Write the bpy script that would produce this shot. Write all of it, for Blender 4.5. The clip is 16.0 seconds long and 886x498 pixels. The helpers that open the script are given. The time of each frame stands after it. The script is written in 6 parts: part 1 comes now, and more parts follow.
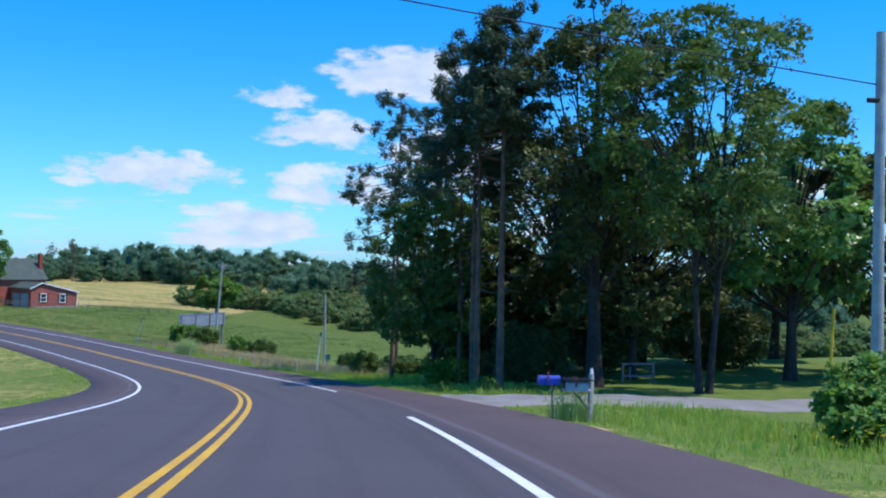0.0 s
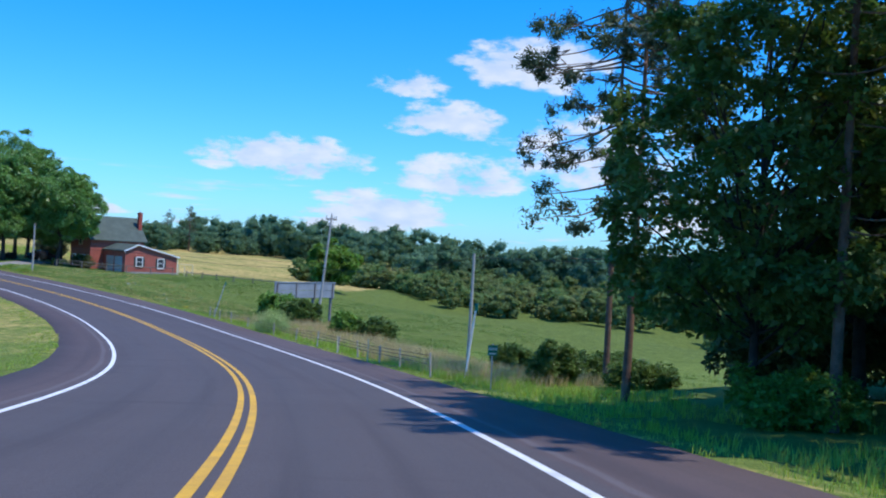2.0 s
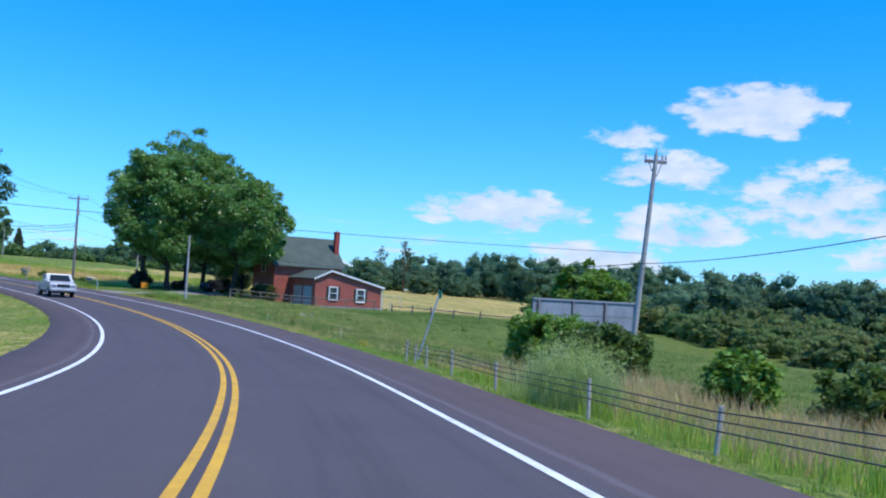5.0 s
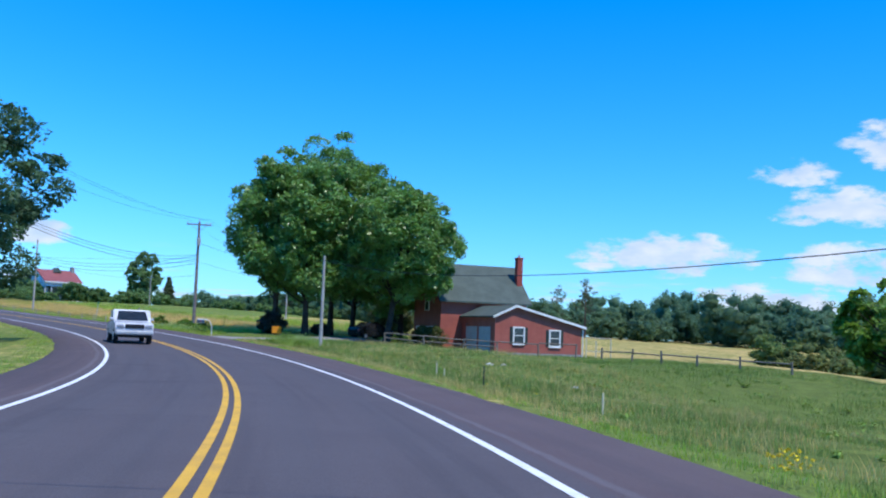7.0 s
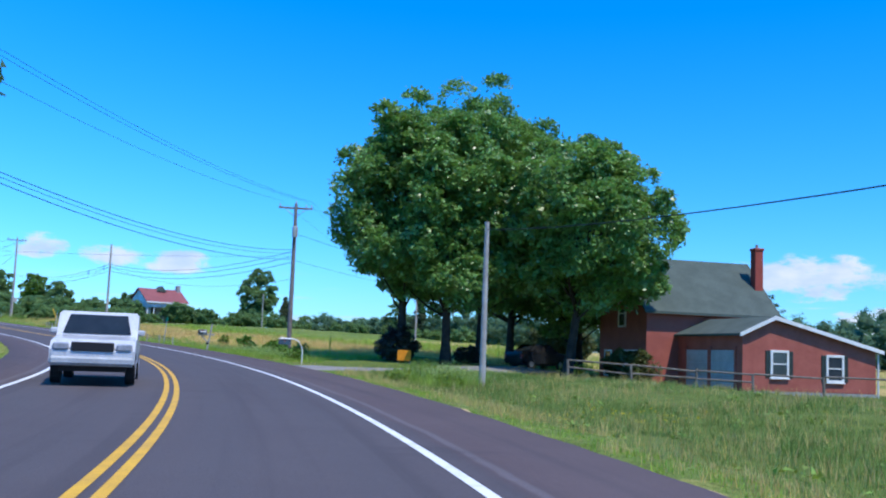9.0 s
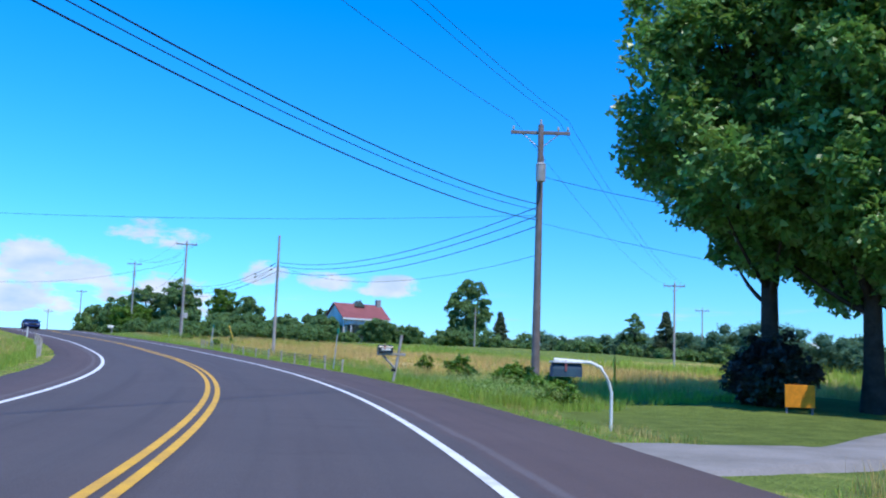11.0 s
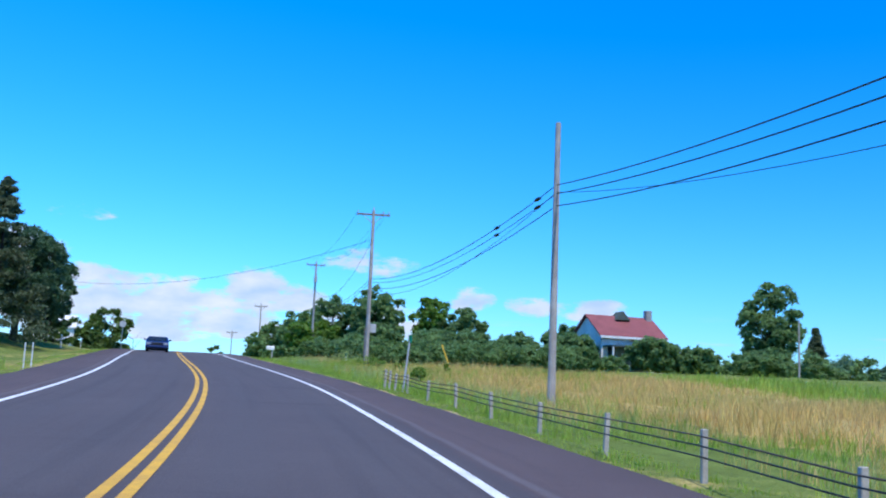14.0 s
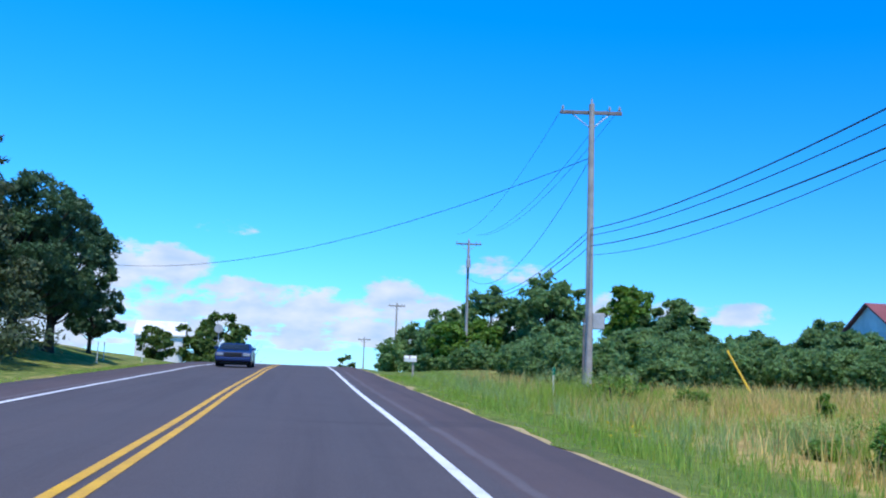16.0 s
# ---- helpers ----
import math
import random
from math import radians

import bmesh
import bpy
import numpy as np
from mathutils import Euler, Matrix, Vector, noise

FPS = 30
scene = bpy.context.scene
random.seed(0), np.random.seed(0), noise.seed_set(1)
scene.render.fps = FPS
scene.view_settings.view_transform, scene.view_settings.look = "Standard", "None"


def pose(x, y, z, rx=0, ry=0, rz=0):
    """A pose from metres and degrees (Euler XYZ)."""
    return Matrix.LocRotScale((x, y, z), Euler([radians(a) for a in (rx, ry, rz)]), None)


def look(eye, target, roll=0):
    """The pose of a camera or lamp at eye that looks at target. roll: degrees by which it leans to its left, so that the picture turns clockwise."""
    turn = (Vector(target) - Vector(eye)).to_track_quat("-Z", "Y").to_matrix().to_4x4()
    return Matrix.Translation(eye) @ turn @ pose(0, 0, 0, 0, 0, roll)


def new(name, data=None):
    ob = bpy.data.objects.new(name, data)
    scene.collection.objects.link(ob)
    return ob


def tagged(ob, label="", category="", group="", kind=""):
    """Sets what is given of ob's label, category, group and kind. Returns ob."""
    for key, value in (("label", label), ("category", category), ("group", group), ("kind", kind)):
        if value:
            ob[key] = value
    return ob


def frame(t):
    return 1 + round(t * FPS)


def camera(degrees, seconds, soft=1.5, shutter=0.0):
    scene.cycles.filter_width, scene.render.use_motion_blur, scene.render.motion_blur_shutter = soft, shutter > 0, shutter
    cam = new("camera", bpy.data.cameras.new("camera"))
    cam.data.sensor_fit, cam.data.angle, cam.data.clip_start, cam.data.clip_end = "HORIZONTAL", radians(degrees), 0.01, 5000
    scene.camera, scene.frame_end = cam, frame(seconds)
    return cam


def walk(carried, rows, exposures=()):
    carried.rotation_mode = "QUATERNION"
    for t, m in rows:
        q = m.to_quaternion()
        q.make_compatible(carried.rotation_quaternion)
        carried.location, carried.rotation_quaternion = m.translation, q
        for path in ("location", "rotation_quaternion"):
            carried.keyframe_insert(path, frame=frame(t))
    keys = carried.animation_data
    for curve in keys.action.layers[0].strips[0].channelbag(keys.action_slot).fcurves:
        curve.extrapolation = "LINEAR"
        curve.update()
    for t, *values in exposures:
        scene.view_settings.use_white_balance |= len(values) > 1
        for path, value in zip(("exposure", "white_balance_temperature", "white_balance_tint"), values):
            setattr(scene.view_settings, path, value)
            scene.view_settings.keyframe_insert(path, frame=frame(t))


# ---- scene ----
cam = camera(47.97, 16.0, soft=2.05)
ROWS = [
    (0, 0.00, 0.00, 1.30, -0.00, 0.83, -1.06),
    (0.5, -0.86, 7.45, 0.63, 1.57, 0.47, -2.32),
    (1, -1.93, 14.80, -0.05, 3.17, 0.41, -3.06),
    (1.5, -3.16, 21.99, -0.76, 4.97, 0.15, -3.36),
    (2, -4.61, 29.09, -1.48, 7.25, 0.08, -3.41),
    (2.5, -6.30, 35.94, -2.15, 9.25, 0.22, -3.65),
    (3, -8.24, 42.56, -2.83, 11.17, 0.36, -3.44),
    (5.5, -21.69, 75.63, -5.36, 21.92, 2.91, -3.16),
    (6, -25.25, 82.11, -5.70, 24.17, 3.44, -2.87),
    (6.5, -29.04, 88.44, -5.91, 26.50, 4.28, -2.61),
    (7, -33.09, 94.59, -6.01, 29.00, 4.78, -2.18),
    (7.5, -37.47, 100.67, -6.12, 31.09, 5.05, -2.41),
    (8, -42.06, 106.73, -6.21, 32.38, 5.49, -2.45),
    (10.5, -69.00, 134.71, -6.01, 45.10, 6.52, -1.85),
    (11, -75.05, 139.37, -5.92, 48.13, 6.80, -2.01),
    (11.5, -81.39, 143.79, -5.80, 50.53, 6.93, -2.24),
    (12, -87.86, 147.98, -5.63, 52.69, 7.15, -2.31),
    (12.5, -94.53, 151.88, -5.46, 54.70, 7.25, -2.18),
    (13, -101.44, 155.60, -5.29, 56.45, 7.35, -2.29),
    (13.5, -108.51, 159.06, -5.09, 58.16, 7.54, -2.38),
    (14, -115.66, 162.34, -4.85, 60.02, 7.83, -2.36),
    (14.5, -123.19, 165.35, -4.64, 62.03, 7.97, -2.43),
    (15, -130.94, 168.37, -4.35, 63.94, 7.97, -2.46),
    (15.5, -138.66, 171.13, -4.04, 66.04, 7.96, -2.21),
    (16, -146.31, 173.49, -3.74, 67.89, 7.95, -1.96),
]
walk(cam, [(t, pose(x, y, z, 90 + pitch, roll, yaw)) for t, x, y, z, yaw, pitch, roll in ROWS], exposures=[(0, 0.04), (5, 0.06), (8, 0.1), (11, 0.06), (16, 0.02)])

# ---- light ----
SUN_TO = Vector((0.43, -0.10, 0.90)).normalized()
sun = new("sun", bpy.data.lights.new("sun", "SUN"))
sun.data.energy, sun.data.angle, sun.data.color = 4.2, radians(0.53), (1.0, 0.95, 0.87)
sun.matrix_world = look((0, 0, 60), Vector((0, 0, 60)) - SUN_TO)


def nodes_of(tree):
    tree.nodes.clear()

    def n(kind, **values):
        node = tree.nodes.new(kind)
        for key, value in values.items():
            if key in node.inputs:
                node.inputs[key].default_value = value
            else:
                setattr(node, key, value)
        return node
    return n, tree.links.new


def build_world():
    world = bpy.data.worlds.new("sky")
    world.use_nodes = True
    scene.world = world
    n, link = nodes_of(world.node_tree)
    sky = n("ShaderNodeTexSky", sky_type="NISHITA", sun_disc=False, sun_elevation=math.asin(SUN_TO.z),
            sun_rotation=math.atan2(SUN_TO.x, SUN_TO.y), altitude=300.0, air_density=1.0, dust_density=0.4, ozone_density=2.2)
    vivid = n("ShaderNodeHueSaturation", Saturation=1.1, Hue=0.495, Value=1.7)
    back, out = n("ShaderNodeBackground", Strength=0.115), n("ShaderNodeOutputWorld")
    # cumulus: soft lobes about their bearing and height, broken up by noise
    where = n("ShaderNodeTexCoord")
    xyz = n("ShaderNodeSeparateXYZ")
    link(where.outputs["Generated"], xyz.inputs[0])

    def m(op, a, b=None, c=None):
        node = n("ShaderNodeMath", operation=op)
        for i, v in enumerate((a, b, c)):
            if v is None:
                continue
            if isinstance(v, (int, float)):
                node.inputs[i].default_value = v
            else:
                link(v, node.inputs[i])
        return node.outputs[0]
    az = m("MULTIPLY", m("ARCTAN2", m("MULTIPLY", xyz.outputs["X"], -1.0), xyz.outputs["Y"]), 57.2958)
    el = m("MULTIPLY", m("ARCSINE", xyz.outputs["Z"]), 57.2958)
    # clearer, bluer air than the model's, most of all low down
    low = n("ShaderNodeMapRange", interpolation_type="SMOOTHSTEP")
    link(el, low.inputs["Value"])
    low.inputs["From Min"].default_value, low.inputs["From Max"].default_value = -2.0, 26.0
    air = n("ShaderNodeMix", data_type="RGBA")
    link(low.outputs[0], air.inputs["Factor"])
    air.inputs["A"].default_value, air.inputs["B"].default_value = (0.37, 0.67, 1.13, 1), (0.32, 0.70, 1.30, 1)
    west = n("ShaderNodeMapRange", interpolation_type="SMOOTHSTEP")
    link(az, west.inputs["Value"])
    west.inputs["From Min"].default_value, west.inputs["From Max"].default_value = 30.0, 95.0
    haze = n("ShaderNodeMix", data_type="RGBA", blend_type="MULTIPLY", clamp_result=False)
    link(west.outputs[0], haze.inputs["Factor"])
    link(air.outputs["Result"], haze.inputs["A"])
    haze.inputs["B"].default_value = (1.36, 1.33, 1.28, 1)
    clear = n("ShaderNodeMix", data_type="RGBA", blend_type="MULTIPLY")
    clear.inputs["Factor"].default_value = 1.0
    link(sky.outputs[0], clear.inputs["A"]), link(haze.outputs["Result"], clear.inputs["B"])
    link(clear.outputs["Result"], vivid.inputs["Color"])
    plane = n("ShaderNodeCombineXYZ")
    link(m("MULTIPLY", az, 0.16), plane.inputs["X"])
    link(m("MULTIPLY", el, 0.34), plane.inputs["Y"])
    puff = n("ShaderNodeTexNoise", Scale=2.5, Detail=8.0, Roughness=0.6)
    link(plane.outputs[0], puff.inputs["Vector"])
    total = None
    for a, e, wa, we, s in CLOUDS:
        da, de = m("DIVIDE", m("SUBTRACT", az, a), wa), m("DIVIDE", m("SUBTRACT", el, e), we)
        # flatter below than above
        low = m("MULTIPLY", m("MAXIMUM", m("MULTIPLY", de, -1.0), 0.0), 0.9)
        r2 = m("ADD", m("ADD", m("MULTIPLY", da, da), m("MULTIPLY", de, de)), m("MULTIPLY", low, low))
        lobe = m("MULTIPLY", m("MAXIMUM", m("SUBTRACT", 1.0, r2), 0.0), s)
        total = lobe if total is None else m("MAXIMUM", total, lobe)
    mask = m("ADD", m("MULTIPLY", total, 1.35), m("MULTIPLY", m("SUBTRACT", puff.outputs["Fac"], 0.55), 4.0))
    mask = m("MULTIPLY", mask, m("MINIMUM", m("MULTIPLY", total, 5.0), 1.0))
    # flat layers with blue gaps in the lowest clouds
    layer_at = n("ShaderNodeCombineXYZ")
    link(m("MULTIPLY", az, 0.10), layer_at.inputs["X"]), link(m("MULTIPLY", el, 0.95), layer_at.inputs["Y"])
    layer = n("ShaderNodeTexNoise", Scale=1.6, Detail=5.0, Roughness=0.55)
    link(layer_at.outputs[0], layer.inputs["Vector"])
    lowest = m("MINIMUM", m("MAXIMUM", m("SUBTRACT", 1.0, m("MULTIPLY", el, 0.2)), 0.0), 1.0)
    mask = m("ADD", mask, m("MULTIPLY", m("MULTIPLY", m("SUBTRACT", layer.outputs["Fac"], 0.52), 7.0), lowest))
    ramp = n("ShaderNodeMapRange", interpolation_type="SMOOTHSTEP")
    link(mask, ramp.inputs["Value"])
    ramp.inputs["From Min"].default_value, ramp.inputs["From Max"].default_value = 0.08, 0.85
    ramp.inputs["To Max"].default_value = 0.93
    shade = n("ShaderNodeTexNoise", Scale=2.6, Detail=4.0)
    link(plane.outputs[0], shade.inputs["Vector"])
    tone = n("ShaderNodeMix", data_type="RGBA")
    link(m("MULTIPLY", m("SUBTRACT", shade.outputs["Fac"], 0.3), 1.6), tone.inputs["Factor"])
    tone.inputs["A"].default_value, tone.inputs["B"].default_value = (4.3, 5.7, 8.3, 1), (8.4, 8.4, 9.0, 1)
    mix = n("ShaderNodeMix", data_type="RGBA")
    link(ramp.outputs[0], mix.inputs["Factor"])
    link(vivid.outputs[0], mix.inputs["A"])
    link(tone.outputs["Result"], mix.inputs["B"])
    link(mix.outputs["Result"], back.inputs["Color"])
    link(back.outputs[0], out.inputs[0])


# bearing to the left of +y, height, half width, half height (degrees), weight
CLOUDS = [(2.6, 10.6, 5.4, 2.2, 1.05), (9.5, 9.3, 3.0, 1.2, 0.6), (7.2, 7.3, 4.6, 1.5, 0.9), (16.5, 4.6, 6.0, 1.7, 0.95), (6.8, 4.0, 4.8, 1.8, 0.9),
          (11.5, 1.7, 5.6, 1.8, 1.2), (-1, 5.5, 7.0, 3.2, 0.75), (-6, 2.5, 6.0, 2.0, 0.7), (28, 1.0, 4.0, 1.2, 0.7),
          (51.4, 4.4, 2.2, 1.0, 0.9), (54.4, 4.7, 2.6, 1.0, 0.85), (58.6, 4.9, 1.7, 1.0, 0.8), (64.4, 6.7, 3.4, 1.1, 0.62), (71.0, 5.0, 2.3, 1.4, 1.25), (68.4, 4.4, 2.2, 1.2, 1.0),
          (75.0, 4.6, 1.9, 1.1, 0.95), (80.4, 5.2, 2.4, 1.0, 0.75), (83.6, 6.2, 3.2, 1.5, 1.2), (86.6, 5.9, 2.6, 2.0, 1.15), (91.5, 5.6, 4.0, 2.2, 1.0), (80.6, 8.5, 2.2, 0.6, 0.5),
          (78.0, 3.2, 13.0, 2.5, 1.05), (64.5, 3.2, 5.0, 1.7, 0.9), (90, 3.2, 9.0, 3.0, 1.1), (-18, 4.0, 7.0, 2.0, 0.7), (105, 5, 10, 3, 0.8),
          (150, 8, 14, 4, 0.8), (200, 6, 12, 3, 0.8), (-70, 8, 12, 3.5, 0.8), (-120, 6, 15, 4, 0.8)]
build_world()


# ---- the lie of the land ----
ROAD = [(-1.92, -52.6, 4.27), (-1.12, -38.66, 3.25), (-0.8, -24.71, 2.16), (-1.09, -10.76, 1.0), (-2.01, 3.15, -0.25),
        (-3.64, 16.99, -1.58), (-6.03, 30.71, -2.98), (-9.51, 44.2, -4.32), (-14.09, 57.37, -5.48), (-19.9, 70.08, -6.36),
        (-26.59, 82.35, -7.01), (-34.06, 94.18, -7.38), (-42.49, 105.36, -7.51), (-51.67, 115.92, -7.53), (-61.65, 125.73, -7.43),
        (-72.32, 134.8, -7.26), (-83.55, 143.15, -7.05), (-95.38, 150.62, -6.76), (-107.77, 157.13, -6.42), (-120.59, 162.73, -6.03),
        (-133.75, 167.48, -5.57), (-147.11, 171.63, -5.02), (-160.63, 175.2, -4.49), (-174.21, 178.55, -3.97), (-187.78, 181.98, -3.46),
        (-201.34, 185.44, -2.96), (-228.46, 192.35, -2.3), (-255.58, 199.25, -2.6), (-310, 213, -6.5), (-400, 236, -14)]
FIELD = [(15, 15, -1.0), (7, 33, -3.45), (13, 36, -3.75), (22, 40, -4.0), (45, 30, -2.5), (14, 48, -4.5), (60, 70, -7.5), (-25, 0, 0.3), (-45, 40, -3.2), (-55, 85, -6.3), (-85, 115, -6.6),
         (-125, 135, -5.4), (-165, 150, -3.6), (-210, 165, -1.6), (-9.7, 83, -8.0), (5, 110, -10.5), (30, 160, -13.5), (-15, 180, -11.5),
         (-30, 135, -9.2), (-60, 165, -7.8), (-40, 230, -9.8), (-70.6, 150, -6.8), (-70, 182, -7.9), (-102, 168, -6.3), (-142, 182, -5.2),
         (-179, 193, -3.9), (-224, 207, -2.0), (-190, 240, -2.8), (-110, 215, -5.6), (90, 220, -14)]


def curve(knots, step):
    """A smooth line through the knots, sampled about every step metres."""
    k = np.array(knots, float)
    d = np.gradient(k, axis=0)
    out = []
    for i in range(len(k) - 1):
        n = max(2, int(np.linalg.norm(k[i + 1] - k[i]) / step))
        u = (np.arange(n) / n)[:, None]
        out.append((2 * u**3 - 3 * u**2 + 1) * k[i] + (u**3 - 2 * u**2 + u) * d[i] + (-2 * u**3 + 3 * u**2) * k[i + 1] + (u**3 - u**2) * d[i + 1])
    return np.vstack(out + [k[-1:]])


MID = curve(ROAD, 1.0)
ALONG = np.gradient(MID, axis=0)
ALONG[:, 2] = 0
ALONG /= np.linalg.norm(ALONG, axis=1)[:, None]
RIGHT = np.stack([ALONG[:, 1], -ALONG[:, 0], 0 * ALONG[:, 0]], 1)
DIST = np.concatenate([[0], np.cumsum(np.linalg.norm(np.diff(MID[:, :2], axis=0), axis=1))])
EDGE_L = 5.8
# the right edge of the asphalt, metres from the middle, sample by sample
EDGE_R = np.interp(DIST, [0, 60, 74, 96, 107, 184, 205, 221, 256, 272, 288, 320, 600], [6.2, 6.3, 6.4, 6.1, 5.8, 5.8, 6.0, 6.3, 6.2, 5.8, 5.5, 5.4, 5.4])


def smooth(a, b, x):
    u = np.clip((x - a) / (b - a), 0, 1)
    return u * u * (3 - 2 * u)


def beside(x, y):
    """For places: metres to the right of the road's middle, the index of the nearest sample, the road's height."""
    x, y = np.atleast_1d(x).astype(float), np.atleast_1d(y).astype(float)
    lat, idx = np.empty(len(x)), np.empty(len(x), int)
    for a in range(0, len(x), 4000):
        dx, dy = x[a:a + 4000, None] - MID[None, :, 0], y[a:a + 4000, None] - MID[None, :, 1]
        q = dx * dx + dy * dy
        j = q.argmin(1)
        r = np.arange(len(j))
        side = np.sign(dx[r, j] * RIGHT[j, 0] + dy[r, j] * RIGHT[j, 1])
        lat[a:a + 4000], idx[a:a + 4000] = side * np.sqrt(q[r, j]), j
    return lat, idx, MID[idx, 2]


def ground_z(x, y):
    x, y = np.atleast_1d(x).astype(float), np.atleast_1d(y).astype(float)
    lat, idx, zr = beside(x, y)
    num = den = 0
    for fx, fy, fz in FIELD:
        w = 1 / ((x - fx)**2 + (y - fy)**2 + 60)**1.6
        num, den = num + w * fz, den + w
    edge = np.where(lat > 0, EDGE_R[idx], EDGE_L)
    out = np.abs(lat) - edge
    mouth = np.exp(-((DIST[idx] - 82.3) / 5.0) ** 4) + np.exp(-((DIST[idx] - 226.7) / 3.2) ** 4)
    verge = zr - 0.05 - 0.25 * smooth(0.5, 2.5, out) * (1 - mouth * (lat > 0))
    under = -0.25 * smooth(0.8, 2.5, -out)
    lawn = 0.6 * smooth(1.0, 9.0, out) * smooth(325, 365, DIST[idx]) * (lat < 0)
    return verge + under + (num / den - verge) * smooth(2.0, 16.0, out) + lawn


# ---- materials ----
def material(name, base, other=None, rough=0.8, scale=6.0, fine=60.0, bump=0.15, depth=0.01, metal=0.0, through_light=0.0, island=0.0, world_space=False, blend=0.5, spec=0.3):
    """A surface with two scales of variation; other is the colour of its stains; through_light lets leaves glow against the sun."""
    mat = bpy.data.materials.new(name)
    mat.use_nodes = True
    n, link = nodes_of(mat.node_tree)
    if world_space:
        at = n("ShaderNodeNewGeometry").outputs["Position"]
    else:
        at = n("ShaderNodeTexCoord").outputs["Object"]
    big, small = n("ShaderNodeTexNoise", Scale=scale, Detail=4.0, Roughness=0.6), n("ShaderNodeTexNoise", Scale=fine, Detail=3.0)
    link(at, big.inputs["Vector"]), link(at, small.inputs["Vector"])
    other = other or tuple(c * 0.7 for c in base)
    ramp = n("ShaderNodeMapRange", interpolation_type="SMOOTHSTEP")
    link(big.outputs["Fac"], ramp.inputs["Value"])
    ramp.inputs["From Min"].default_value, ramp.inputs["From Max"].default_value = blend - 0.2, blend + 0.2
    mix = n("ShaderNodeMix", data_type="RGBA")
    mix.inputs["A"].default_value, mix.inputs["B"].default_value = (*base, 1), (*other, 1)
    link(ramp.outputs[0], mix.inputs["Factor"])
    vary = n("ShaderNodeHueSaturation")
    link(mix.outputs["Result"], vary.inputs["Color"])
    value = n("ShaderNodeMapRange")
    link(small.outputs["Fac"], value.inputs["Value"])
    value.inputs["To Min"].default_value, value.inputs["To Max"].default_value = 0.72, 1.28
    if island:
        geo = n("ShaderNodeNewGeometry")
        own = n("ShaderNodeMapRange")
        link(geo.outputs["Random Per Island"], own.inputs["Value"])
        own.inputs["To Min"].default_value, own.inputs["To Max"].default_value = 1 - island, 1 + island
        both = n("ShaderNodeMath", operation="MULTIPLY")
        link(value.outputs[0], both.inputs[0]), link(own.outputs[0], both.inputs[1])
        link(both.outputs[0], vary.inputs["Value"])
        hue = n("ShaderNodeMapRange")
        link(geo.outputs["Random Per Island"], hue.inputs["Value"])
        hue.inputs["To Min"].default_value, hue.inputs["To Max"].default_value = 0.485, 0.515
        link(hue.outputs[0], vary.inputs["Hue"])
    else:
        link(value.outputs[0], vary.inputs["Value"])
    shader = n("ShaderNodeBsdfPrincipled", Roughness=rough, Metallic=metal)
    shader.inputs["Specular IOR Level"].default_value = spec
    link(vary.outputs[0], shader.inputs["Base Color"])
    if bump:
        relief = n("ShaderNodeBump", Strength=bump, Distance=depth)
        link(small.outputs["Fac"], relief.inputs["Height"])
        link(relief.outputs[0], shader.inputs["Normal"])
    out = n("ShaderNodeOutputMaterial")
    if through_light:
        thin = n("ShaderNodeBsdfTranslucent")
        warm = n("ShaderNodeHueSaturation", Hue=0.485, Saturation=1.1, Value=1.3)
        link(vary.outputs[0], warm.inputs["Color"]), link(warm.outputs[0], thin.inputs["Color"])
        join = n("ShaderNodeMixShader", Fac=through_light)
        link(shader.outputs[0], join.inputs[1]), link(thin.outputs[0], join.inputs[2])
        link(join.outputs[0], out.inputs[0])
    else:
        link(shader.outputs[0], out.inputs[0])
    return mat


